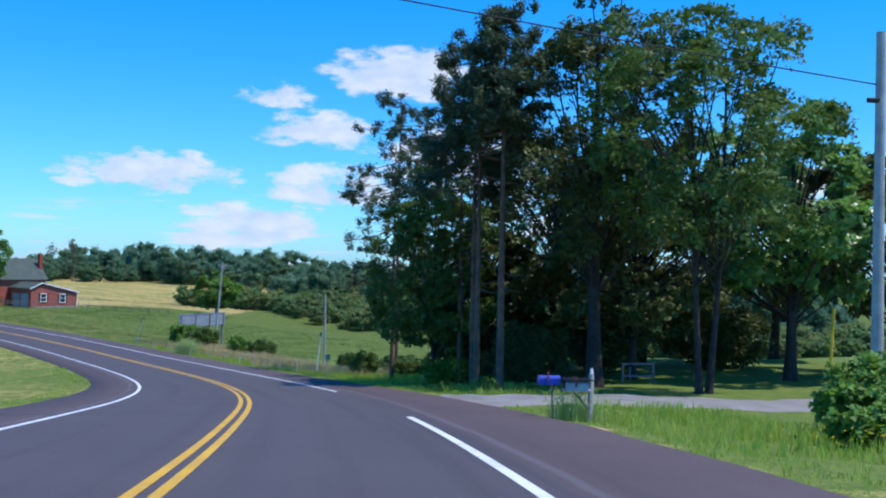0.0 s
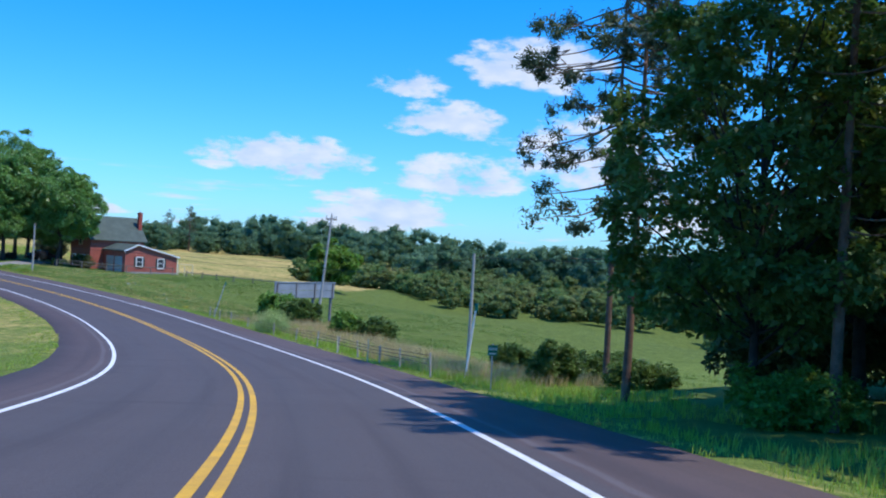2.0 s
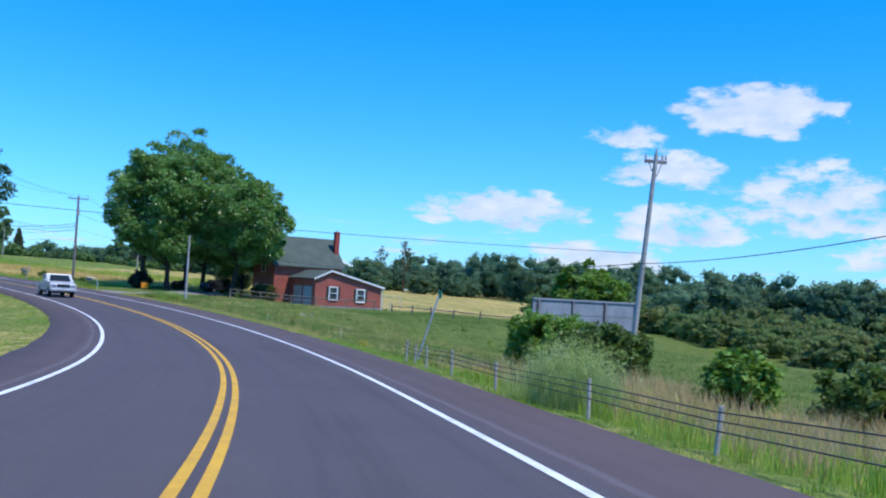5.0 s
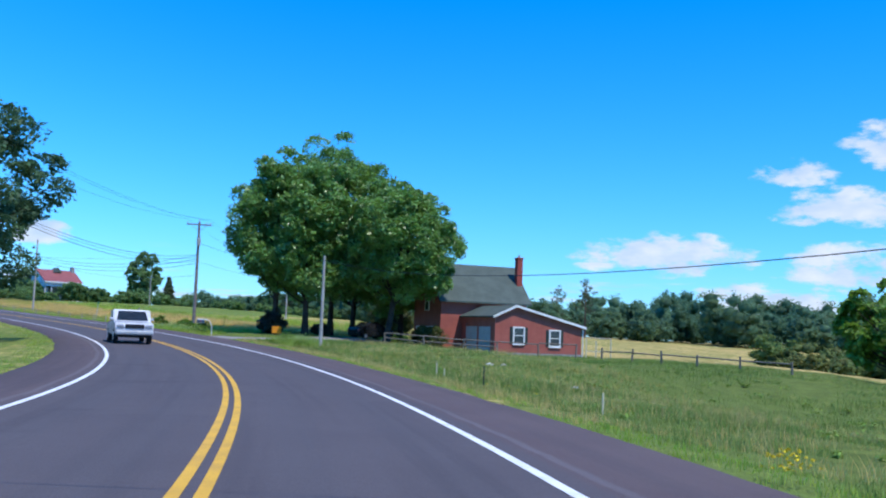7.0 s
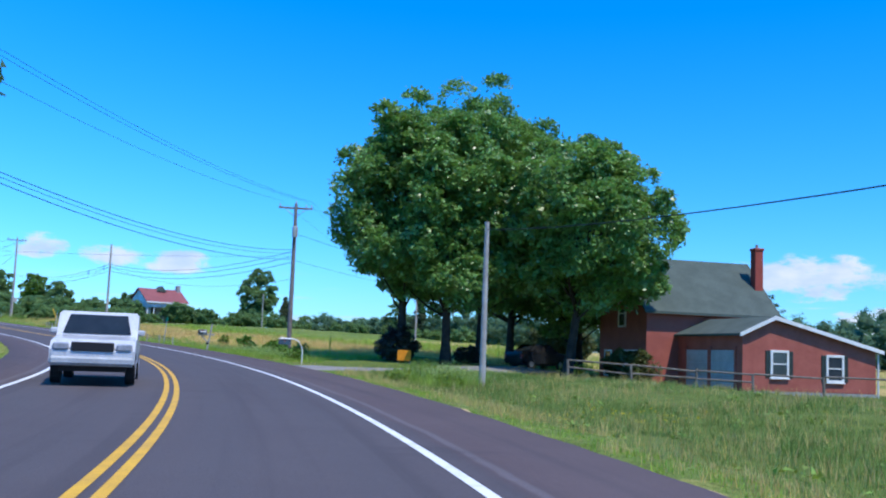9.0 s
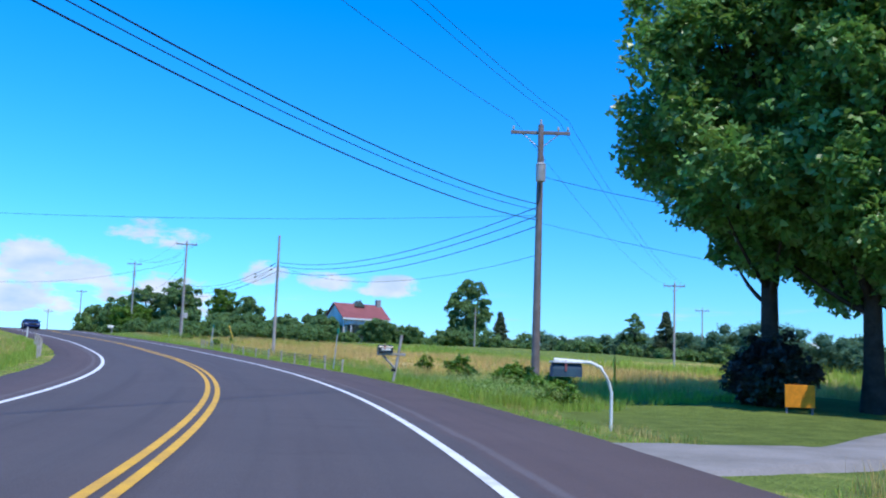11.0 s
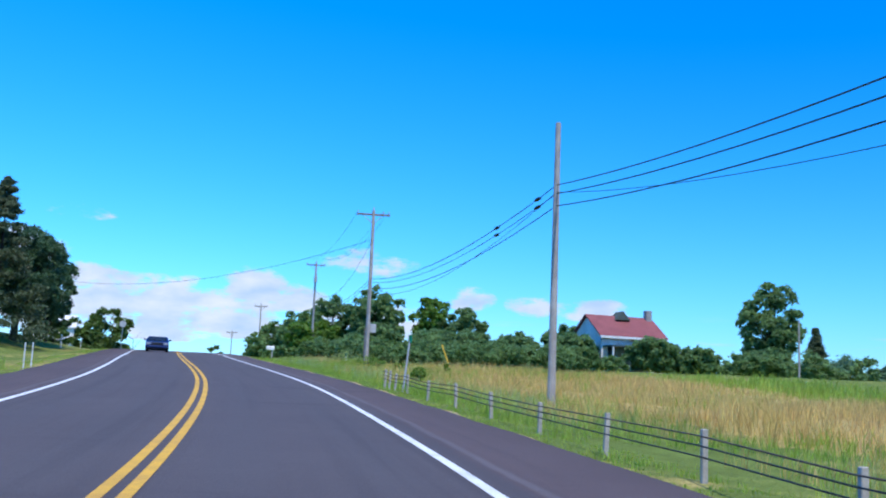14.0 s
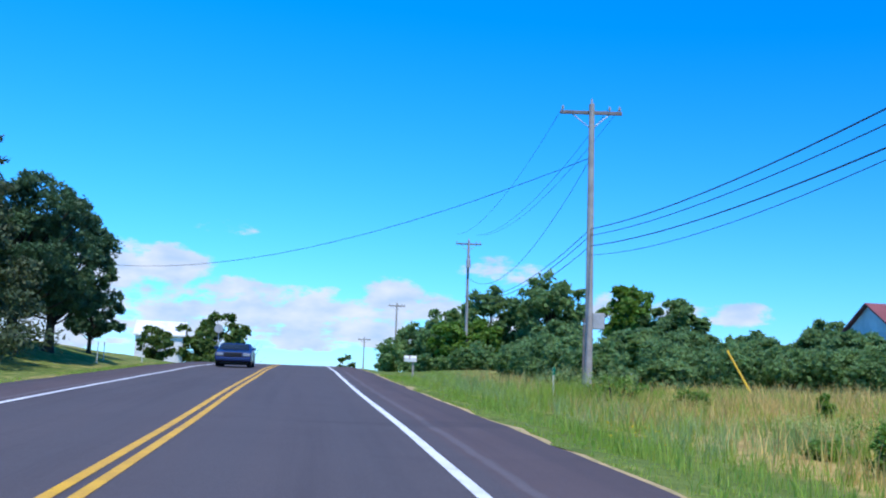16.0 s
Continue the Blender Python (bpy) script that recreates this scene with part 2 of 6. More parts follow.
def ground_material():
    """Mown verge, pasture, dry hay and lawn: the attributes say how dry and how grazed, noise breaks their edges."""
    mat = bpy.data.materials.new("grassland")
    mat.use_nodes = True
    n, link = nodes_of(mat.node_tree)
    at = n("ShaderNodeNewGeometry").outputs["Position"]
    hay = n("ShaderNodeAttribute", attribute_name="hay")
    big, mid, small = n("ShaderNodeTexNoise", Scale=0.09, Detail=5.0, Roughness=0.6), n("ShaderNodeTexNoise", Scale=1.3, Detail=6.0, Roughness=0.7), n("ShaderNodeTexNoise", Scale=14.0, Detail=3.0)
    for t in (big, mid, small):
        link(at, t.inputs["Vector"])

    def m(op, a, b):
        node = n("ShaderNodeMath", operation=op)
        for i, v in enumerate((a, b)):
            if isinstance(v, (int, float)):
                node.inputs[i].default_value = v
            else:
                link(v, node.inputs[i])
        return node.outputs[0]

    def mixed(f, a, b):
        node = n("ShaderNodeMix", data_type="RGBA")
        link(f, node.inputs["Factor"])
        for key, v in (("A", a), ("B", b)):
            if isinstance(v, tuple):
                node.inputs[key].default_value = (*v, 1)
            else:
                link(v, node.inputs[key])
        return node.outputs["Result"]
    green = mixed(big.outputs["Fac"], (0.125, 0.19, 0.042), (0.185, 0.235, 0.06))
    dry = mixed(mid.outputs["Fac"], (0.42, 0.31, 0.11), (0.58, 0.43, 0.17))
    grazed = n("ShaderNodeAttribute", attribute_name="grazed")
    rank = mixed(mid.outputs["Fac"], (0.07, 0.115, 0.028), (0.18, 0.22, 0.055))
    green = mixed(grazed.outputs["Fac"], green, rank)
    ramp = n("ShaderNodeMapRange", interpolation_type="SMOOTHSTEP")
    link(m("ADD", hay.outputs["Fac"], m("ADD", m("MULTIPLY", m("SUBTRACT", mid.outputs["Fac"], 0.5), 1.1), m("MULTIPLY", m("SUBTRACT", big.outputs["Fac"], 0.5), 0.9))), ramp.inputs["Value"])
    ramp.inputs["From Min"].default_value, ramp.inputs["From Max"].default_value = 0.3, 0.8
    colour = mixed(ramp.outputs[0], green, dry)
    vary = n("ShaderNodeHueSaturation")
    link(colour, vary.inputs["Color"])
    val = n("ShaderNodeMapRange")
    link(m("ADD", m("MULTIPLY", small.outputs["Fac"], 0.5), m("MULTIPLY", mid.outputs["Fac"], 0.5)), val.inputs["Value"])
    val.inputs["From Min"].default_value, val.inputs["From Max"].default_value = 0.3, 0.7
    val.inputs["To Min"].default_value, val.inputs["To Max"].default_value = 0.5, 1.35
    link(val.outputs[0], vary.inputs["Value"])
    shader = n("ShaderNodeBsdfPrincipled", Roughness=0.95)
    shader.inputs["Specular IOR Level"].default_value = 0.05
    link(vary.outputs[0], shader.inputs["Base Color"])
    relief = n("ShaderNodeBump", Strength=0.8, Distance=0.12)
    link(m("ADD", small.outputs["Fac"], mid.outputs["Fac"]), relief.inputs["Height"])
    link(relief.outputs[0], shader.inputs["Normal"])
    link(shader.outputs[0], n("ShaderNodeOutputMaterial").inputs[0])
    return mat


def asphalt_material():
    """Dark lanes worn smooth by tyres, older and browner shoulders, a pale seam along the edge line."""
    mat = bpy.data.materials.new("asphalt")
    mat.use_nodes = True
    n, link = nodes_of(mat.node_tree)
    across = n("ShaderNodeAttribute", attribute_name="across").outputs["Fac"]
    at = n("ShaderNodeNewGeometry").outputs["Position"]

    def m(op, a, b=0.0):
        node = n("ShaderNodeMath", operation=op)
        for i, v in enumerate((a, b)):
            if isinstance(v, (int, float)):
                node.inputs[i].default_value = v
            else:
                link(v, node.inputs[i])
        return node.outputs[0]

    def step(v, a, b):
        node = n("ShaderNodeMapRange", interpolation_type="SMOOTHSTEP")
        link(v, node.inputs["Value"])
        node.inputs["From Min"].default_value, node.inputs["From Max"].default_value = a, b
        return node.outputs[0]

    def mixed(f, a, b):
        node = n("ShaderNodeMix", data_type="RGBA")
        link(f, node.inputs["Factor"])
        for key, v in (("A", a), ("B", b)):
            if isinstance(v, tuple):
                node.inputs[key].default_value = (*v, 1)
            else:
                link(v, node.inputs[key])
        return node.outputs["Result"]
    patch, grain = n("ShaderNodeTexNoise", Scale=0.35, Detail=5.0, Roughness=0.65), n("ShaderNodeTexNoise", Scale=55.0, Detail=2.0)
    speck = n("ShaderNodeTexVoronoi", Scale=70.0)
    for t in (patch, grain, speck):
        link(at, t.inputs["Vector"])
    wob = m("ADD", m("ABSOLUTE", across), m("MULTIPLY", m("SUBTRACT", patch.outputs["Fac"], 0.5), 0.25))
    lane = mixed(patch.outputs["Fac"], (0.071, 0.060, 0.065), (0.099, 0.086, 0.091))
    shoulder = mixed(patch.outputs["Fac"], (0.078, 0.056, 0.057), (0.114, 0.085, 0.085))
    colour = mixed(step(wob, 3.75, 4.0), lane, shoulder)
    track = m("MULTIPLY", m("SUBTRACT", 1.0, step(m("ABSOLUTE", m("SUBTRACT", m("ABSOLUTE", m("SUBTRACT", m("ABSOLUTE", across), 1.8)), 0.8)), 0.15, 0.5)), 0.35)
    colour = mixed(track, colour, (0.079, 0.072, 0.079))
    seam = m("MULTIPLY", m("SUBTRACT", 1.0, step(m("ABSOLUTE", m("SUBTRACT", wob, 4.05)), 0.03, 0.11)), 0.32)
    colour = mixed(seam, colour, (0.17, 0.165, 0.18))
    # long streaks of wear and old oil along the lanes, and darker smears across them
    along = n("ShaderNodeAttribute", attribute_name="along").outputs["Fac"]
    lines = n("ShaderNodeCombineXYZ")
    link(m("MULTIPLY", across, 1.9), lines.inputs["X"]), link(m("MULTIPLY", along, 0.035), lines.inputs["Y"])
    streak = n("ShaderNodeTexNoise", Scale=1.0, Detail=4.0, Roughness=0.6)
    link(lines.outputs[0], streak.inputs["Vector"])
    smear_at = n("ShaderNodeCombineXYZ")
    link(m("MULTIPLY", across, 0.16), smear_at.inputs["X"]), link(m("MULTIPLY", along, 0.42), smear_at.inputs["Y"])
    smear = n("ShaderNodeTexNoise", Scale=1.0, Detail=5.0, Roughness=0.62)
    link(smear_at.outputs[0], smear.inputs["Vector"])
    colour = mixed(m("MULTIPLY", step(streak.outputs["Fac"], 0.46, 0.72), 0.4), colour, (0.050, 0.043, 0.047))
    colour = mixed(m("MULTIPLY", step(smear.outputs["Fac"], 0.60, 0.72), 0.4), colour, (0.046, 0.040, 0.043))
    vary = n("ShaderNodeHueSaturation")
    link(colour, vary.inputs["Color"])
    val = n("ShaderNodeMapRange")
    link(m("ADD", m("MULTIPLY", grain.outputs["Fac"], 0.7), m("MULTIPLY", speck.outputs["Distance"], 0.35)), val.inputs["Value"])
    val.inputs["From Min"].default_value, val.inputs["From Max"].default_value = 0.25, 0.75
    val.inputs["To Min"].default_value, val.inputs["To Max"].default_value = 0.7, 1.3
    link(val.outputs[0], vary.inputs["Value"])
    shader = n("ShaderNodeBsdfPrincipled", Roughness=0.85)
    shader.inputs["Specular IOR Level"].default_value = 0.2
    link(vary.outputs[0], shader.inputs["Base Color"])
    relief = n("ShaderNodeBump", Strength=0.25, Distance=0.006)
    link(grain.outputs["Fac"], relief.inputs["Height"])
    link(relief.outputs[0], shader.inputs["Normal"])
    link(shader.outputs[0], n("ShaderNodeOutputMaterial").inputs[0])
    return mat


M_GRASS, M_ASPHALT = ground_material(), asphalt_material()
M_YELLOW = material("yellow_road_paint", (0.72, 0.40, 0.02), (0.55, 0.30, 0.03), 0.6, 1.5, 40, world_space=True)
M_WHITE = material("white_road_paint", (0.74, 0.74, 0.74), (0.5, 0.5, 0.52), 0.6, 1.5, 40, world_space=True, blend=0.62)
M_GRAVEL = material("pale_gravel", (0.27, 0.25, 0.235), (0.20, 0.185, 0.17), 0.95, 0.8, 30, 0.5, 0.02, world_space=True)
M_SAND = material("bare_sandy_soil", (0.50, 0.355, 0.17), (0.34, 0.27, 0.12), 0.95, 2.0, 30, 0.4, 0.02, world_space=True)
M_LEAF = material("maple_leaves", (0.125, 0.265, 0.070), (0.20, 0.35, 0.092), 0.38, 0.5, 3.0, 0, through_light=0.30, island=0.32, spec=0.65)
M_LEAF2 = material("oak_leaves", (0.092, 0.158, 0.040), (0.122, 0.19, 0.044), 0.5, 0.4, 3.0, 0, through_light=0.3, island=0.28, spec=0.3)
M_LEAF3 = material("shrub_leaves", (0.125, 0.25, 0.045), (0.18, 0.30, 0.058), 0.6, 0.8, 4.0, 0, through_light=0.34, island=0.3)
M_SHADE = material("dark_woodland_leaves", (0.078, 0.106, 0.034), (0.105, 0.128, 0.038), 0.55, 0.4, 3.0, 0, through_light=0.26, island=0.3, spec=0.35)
M_LAWNTREE = material("blue_green_leaves", (0.062, 0.135, 0.072), (0.088, 0.165, 0.076), 0.55, 0.4, 3.0, 0, through_light=0.3, island=0.3)
M_WEED = material("weed_leaves", (0.18, 0.28, 0.055), (0.235, 0.32, 0.065), 0.6, 0.8, 4.0, 0, through_light=0.35, island=0.3)
M_HEDGE = material("hedge_leaves", (0.15, 0.265, 0.115), (0.20, 0.31, 0.115), 0.7, 0.4, 3.0, 0, through_light=0.42, island=0.2, spec=0.15)
M_COPPER = material("copper_leaves", (0.042, 0.034, 0.040), (0.045, 0.06, 0.035), 0.5, 0.8, 4.0, 0, through_light=0.1, island=0.3)
M_NEEDLE = material("pine_needles", (0.058, 0.088, 0.042), (0.078, 0.105, 0.044), 0.55, 0.5, 3.0, 0, through_light=0.18, island=0.3)
# bluish, lifted leaf colour: the haze of distance is put into it
M_WOODS = material("distant_hazy_foliage", (0.10, 0.20, 0.13), (0.15, 0.235, 0.12), 0.9, 0.05, 0.6, 0, through_light=0.45, spec=0.1, island=0.16, world_space=True)
M_THICKET = material("thicket_leaves", (0.145, 0.255, 0.10), (0.19, 0.30, 0.105), 0.8, 0.3, 2.0, 0, through_light=0.38, island=0.3, world_space=True)
M_SCRUB = material("scrub_foliage", (0.125, 0.225, 0.080), (0.20, 0.225, 0.085), 0.8, 0.12, 0.7, 0, through_light=0.45, spec=0.1, island=0.25, world_space=True)
M_BARK = material("grey_bark", (0.066, 0.05, 0.042), (0.035, 0.028, 0.023), 0.95, 3.0, 25, 0.9, 0.03)
M_PINEBARK = material("red_pine_bark", (0.22, 0.13, 0.09), (0.11, 0.07, 0.052), 0.95, 3.0, 22, 0.9, 0.03)
M_BLADE = material("green_grass_blades", (0.275, 0.40, 0.066), (0.39, 0.47, 0.105), 0.7, 0.3, 3.0, 0, through_light=0.42, island=0.25, world_space=True, spec=0.06)
M_HAY = material("dry_grass_blades", (0.70, 0.51, 0.21), (0.57, 0.44, 0.15), 0.8, 0.4, 3.0, 0, through_light=0.4, island=0.25, world_space=True, spec=0.06)
M_PASTURE = material("grazed_grass_blades", (0.165, 0.245, 0.06), (0.25, 0.31, 0.085), 0.75, 0.5, 4.0, 0, through_light=0.36, island=0.3, world_space=True, spec=0.06)
M_TAN = material("tan_seed_grass", (0.62, 0.46, 0.24), (0.50, 0.39, 0.18), 0.8, 0.4, 3.0, 0, through_light=0.4, island=0.25, world_space=True, spec=0.06)
M_REED = material("pale_green_tall_grass", (0.44, 0.50, 0.22), (0.30, 0.40, 0.13), 0.7, 0.5, 3.0, 0, through_light=0.42, island=0.25, world_space=True, spec=0.06)
M_POLE = material("weathered_pole_wood", (0.42, 0.40, 0.38), (0.29, 0.27, 0.255), 0.9, 2.0, 30, 0.5, 0.01)
M_DARKPOLE = material("brown_pole_wood", (0.25, 0.22, 0.225), (0.16, 0.14, 0.14), 0.9, 2.0, 30, 0.5, 0.01)
M_METAL = material("galvanised_steel", (0.52, 0.53, 0.55), (0.38, 0.38, 0.4), 0.45, 3.0, 30, 0.05, metal=0.7)
M_GREYPAINT = material("grey_enamel", (0.42, 0.44, 0.46), (0.33, 0.35, 0.37), 0.5, 3.0, 30, 0.05)
M_WIRE = material("black_cable", (0.015, 0.017, 0.022), None, 0.6, 3.0, 30, 0)
M_REDWOOD = material("red_clapboard", (0.40, 0.115, 0.085), (0.33, 0.09, 0.066), 0.75, 1.0, 20, 0.2, 0.005)
M_SHINGLE = material("grey_green_shingles", (0.085, 0.110, 0.096), (0.065, 0.085, 0.074), 0.9, 0.8, 18, 0.4, 0.01)
M_TRIM = material("white_painted_wood", (0.78, 0.78, 0.76), (0.66, 0.66, 0.64), 0.55, 1.5, 25, 0.05)
M_DOOR = material("pale_grey_door_paint", (0.42, 0.44, 0.46), (0.34, 0.36, 0.38), 0.6, 1.5, 25, 0.05)
M_SHUTTER = material("dark_green_shutter_paint", (0.03, 0.045, 0.04), None, 0.6, 2, 25, 0.05)
M_GLASS = material("window_glass", (0.03, 0.04, 0.05), (0.05, 0.06, 0.07), 0.08, 0.5, 3, 0, spec=0.8)
M_REDROOF = material("red_metal_roof", (0.27, 0.085, 0.085), (0.22, 0.07, 0.07), 0.6, 0.8, 12, 0.1)
M_WHITEWALL = material("white_clapboard", (0.84, 0.83, 0.82), (0.64, 0.64, 0.64), 0.7, 0.8, 15, 0.1)
M_BLOCK = material("grey_concrete_footing", (0.36, 0.35, 0.34), None, 0.9, 2, 20, 0.2)
M_RAIL = material("silvered_rail_wood", (0.24, 0.20, 0.165), (0.15, 0.125, 0.10), 0.95, 3, 30, 0.4)
M_GREENSIGN = material("green_reflective_sign", (0.0, 0.20, 0.13), (0.0, 0.16, 0.11), 0.5, 3, 30, 0)
M_BLACK = material("black_plastic", (0.02, 0.02, 0.022), None, 0.5, 3, 30, 0)
M_RUBBER = material("tyre_rubber", (0.025, 0.025, 0.025), None, 0.85, 3, 30, 0.1)
M_CARWHITE = material("white_car_paint", (0.58, 0.60, 0.64), None, 0.25, 1, 20, 0, spec=0.6)
M_CARBLUE = material("dark_blue_car_paint", (0.010, 0.030, 0.14), None, 0.25, 1, 20, 0, spec=0.6)
M_CARDARK = material("dark_car_paint", (0.02, 0.022, 0.026), None, 0.25, 1, 20, 0, spec=0.6)
M_LAMP = material("headlamp_lens", (0.32, 0.34, 0.38), None, 0.15, 3, 30, 0, spec=0.8)
M_BLUE = material("blue_mailbox_paint", (0.02, 0.06, 0.42), None, 0.45, 3, 30, 0.05)
M_GUY = material("yellow_guy_guard", (0.75, 0.45, 0.03), None, 0.5, 3, 30, 0)
M_STAKE = material("pale_stake_wood", (0.68, 0.60, 0.40), (0.52, 0.45, 0.32), 0.9, 3, 30, 0.3)
M_BLOOM = material("yellow_blossom", (0.75, 0.55, 0.02), None, 0.7, 3, 30, 0)
M_BOARD = material("grey_billboard_back", (0.27, 0.30, 0.35), (0.20, 0.22, 0.26), 0.8, 1.0, 12, 0.2)
M_SOFA = material("yellow_printed_cloth", (0.86, 0.30, 0.02), (0.65, 0.22, 0.015), 0.9, 6, 40, 0.2)


# ---- mesh helpers ----
def mesh_of(name, verts, faces, mat, smooth_shade=False):
    """A mesh from arrays; faces all of one length."""
    verts, faces = np.asarray(verts, np.float32), np.asarray(faces, np.int32)
    me = bpy.data.meshes.new(name)
    k = faces.shape[1]
    me.vertices.add(len(verts)), me.loops.add(faces.size), me.polygons.add(len(faces))
    me.vertices.foreach_set("co", verts.ravel())
    me.loops.foreach_set("vertex_index", faces.ravel())
    me.polygons.foreach_set("loop_start", np.arange(0, faces.size, k, dtype=np.int32))
    if smooth_shade:
        me.polygons.foreach_set("use_smooth", np.ones(len(faces), bool))
    me.update(calc_edges=True)
    me.validate()
    if mat:
        me.materials.append(mat)
    return me


def box_bm(sx, sy, sz, at=(0, 0, 0), bevel=0.0, bm=None):
    """A bevelled box with its base at the height at[2]."""
    own = bmesh.new()
    bmesh.ops.create_cube(own, size=1)
    bmesh.ops.scale(own, vec=(sx, sy, sz), verts=own.verts)
    bmesh.ops.translate(own, vec=(at[0], at[1], at[2] + sz / 2), verts=own.verts)
    if bevel:
        bmesh.ops.bevel(own, geom=own.edges[:], offset=bevel, segments=1, affect="EDGES")
    if bm is None:
        return own
    me = bpy.data.meshes.new("t")
    own.to_mesh(me), own.free()
    bm.from_mesh(me)
    bpy.data.meshes.remove(me)
    return bm


def rod_bm(a, b, r0, r1=None, sides=10, bm=None):
    """A tapered round rod from a to b."""
    bm = bm or bmesh.new()
    a, b = Vector(a), Vector(b)
    r1 = r0 if r1 is None else r1
    q = (b - a).to_track_quat("Z", "Y")
    rings = [[bm.verts.new(p + q @ Vector((r * math.cos(2 * math.pi * i / sides), r * math.sin(2 * math.pi * i / sides), 0))) for i in range(sides)] for p, r in ((a, r0), (b, r1))]
    for i in range(sides):
        bm.faces.new((rings[0][i], rings[0][(i + 1) % sides], rings[1][(i + 1) % sides], rings[1][i]))
    bm.faces.new(list(reversed(rings[0]))), bm.faces.new(rings[1])
    return bm


def outline_bm(points, y0, y1):
    """A solid from an outline in x and z, from y0 to y1."""
    bm = bmesh.new()
    a = [bm.verts.new((x, y0, z)) for x, z in points]
    b = [bm.verts.new((x, y1, z)) for x, z in points]
    k = len(points)
    bm.faces.new(a), bm.faces.new(list(reversed(b)))
    for i in range(k):
        bm.faces.new((a[i], b[i], b[(i + 1) % k], a[(i + 1) % k]))
    bmesh.ops.recalc_face_normals(bm, faces=bm.faces[:])
    return bm


def part(name, bm, mat, parent=None, label=""):
    me = bpy.data.meshes.new(name)
    bm.to_mesh(me), bm.free()
    me.materials.append(mat)
    ob = new(name, me)
    ob.parent = parent
    return tagged(ob, label)


def thing(name, label, category, at=None, turn=0.0, group="", kind=""):
    """An empty at the base of a thing, turned about z by turn degrees."""
    ob = new(name)
    if at is not None:
        ob.matrix_world = pose(at[0], at[1], at[2], 0, 0, turn)
    return tagged(ob, label, category, group, kind)


def tube_np(points, radii, sides=7):
    """Vertices and quads of a tapered tube along points."""
    p = np.asarray(points, float)
    d = np.gradient(p, axis=0)
    d /= np.linalg.norm(d, axis=1)[:, None] + 1e-9
    ref = np.where(np.abs(d[:, 2:3]) > 0.9, np.array([[1.0, 0, 0]]), np.array([[0, 0, 1.0]]))
    u = np.cross(d, ref)
    u /= np.linalg.norm(u, axis=1)[:, None] + 1e-9
    v = np.cross(d, u)
    ang = np.arange(sides) * 2 * np.pi / sides
    ring = p[:, None] + np.asarray(radii, float)[:, None, None] * (np.cos(ang)[None, :, None] * u[:, None] + np.sin(ang)[None, :, None] * v[:, None])
    i, j = np.meshgrid(np.arange(len(p) - 1), np.arange(sides), indexing="ij")
    k = (j + 1) % sides
    f = np.stack([i * sides + j, i * sides + k, (i + 1) * sides + k, (i + 1) * sides + j], -1).reshape(-1, 4)
    return ring.reshape(-1, 3), f


def joined(pieces):
    vs, fs, base = [], [], 0
    for v, f in pieces:
        vs.append(v), fs.append(f + base)
        base += len(v)
    return np.vstack(vs), np.vstack(fs)


def gz(x, y):
    return float(ground_z(x, y)[0])


# ---- ground and road ----
def axis(lo, hi, step, far):
    """Even steps from lo to hi, then ever wider ones out to far on both sides."""
    core = list(np.arange(lo, hi + step / 2, step))
    a, b, s = lo, hi, step
    while a > -far:
        s *= 1.25
        a -= s
        core.insert(0, a)
    s = step
    while b < far:
        s *= 1.25
        b += s
        core.append(b)
    return np.array(core)


def build_ground():
    gx, gy = axis(-290, 60, 1.6, 3500), axis(-40, 270, 1.6, 3500)
    X, Y = np.meshgrid(gx, gy, indexing="ij")
    x, y = X.ravel(), Y.ravel()
    z = ground_z(x, y)
    lat, idx, _ = beside(x, y)
    out = np.abs(lat) - np.where(lat > 0, EDGE_R[idx], EDGE_L)
    rough = np.array([noise.noise((a * 0.22, b * 0.22, 0)) for a, b in zip(x, y)])
    z = z + 0.22 * rough * smooth(2.5, 8, out)
    # the land drops a little towards the rim, so that woods and fields hide it
    z = z - 18 * smooth(350, 1500, np.hypot(x + 80, y - 120))
    ny = len(gy)
    i, j = np.meshgrid(np.arange(len(gx) - 1), np.arange(ny - 1), indexing="ij")
    f = np.stack([i * ny + j, (i + 1) * ny + j, (i + 1) * ny + j + 1, i * ny + j + 1], -1).reshape(-1, 4)
    me = mesh_of("ground", np.stack([x, y, z], 1), f, M_GRASS, True)
    s = DIST[idx]
    hay = np.where(lat < 0, 0.42, 0.14)
    right = lat > 0
    hay = np.where(right & (s > 245), 0.95 * smooth(0.0, 2.5, out - np.where(s > 285, 2.0, 5.0)) * (1 - 0.75 * smooth(24, 34, out)), hay)
    hay = np.where(right & (s > 330), 0.35 * smooth(3, 7, out), hay)
    hay = np.where(right & (s > 140) & (s < 160), 0.55 * smooth(1.5, 4, out) * (1 - smooth(9, 14, out)), hay)
    hay = np.where((y > 186) & (x > -150) & (x < -40), 0.62, hay)
    hay = np.where(right, np.maximum(hay, 0.42 - 0.3 * smooth(0.3, 1.6, out)), hay)
    grazed = right * smooth(146, 158, s) * (1 - smooth(236, 244, s)) * smooth(1.2, 2.6, out)
    a = me.attributes.new("grazed", "FLOAT", "POINT")
    a.data.foreach_set("value", grazed.astype(np.float32))
    a = me.attributes.new("hay", "FLOAT", "POINT")
    a.data.foreach_set("value", hay.astype(np.float32))
    tagged(new("ground", me), "grassy pasture, hay field and mown verge", "ground", kind="structure")


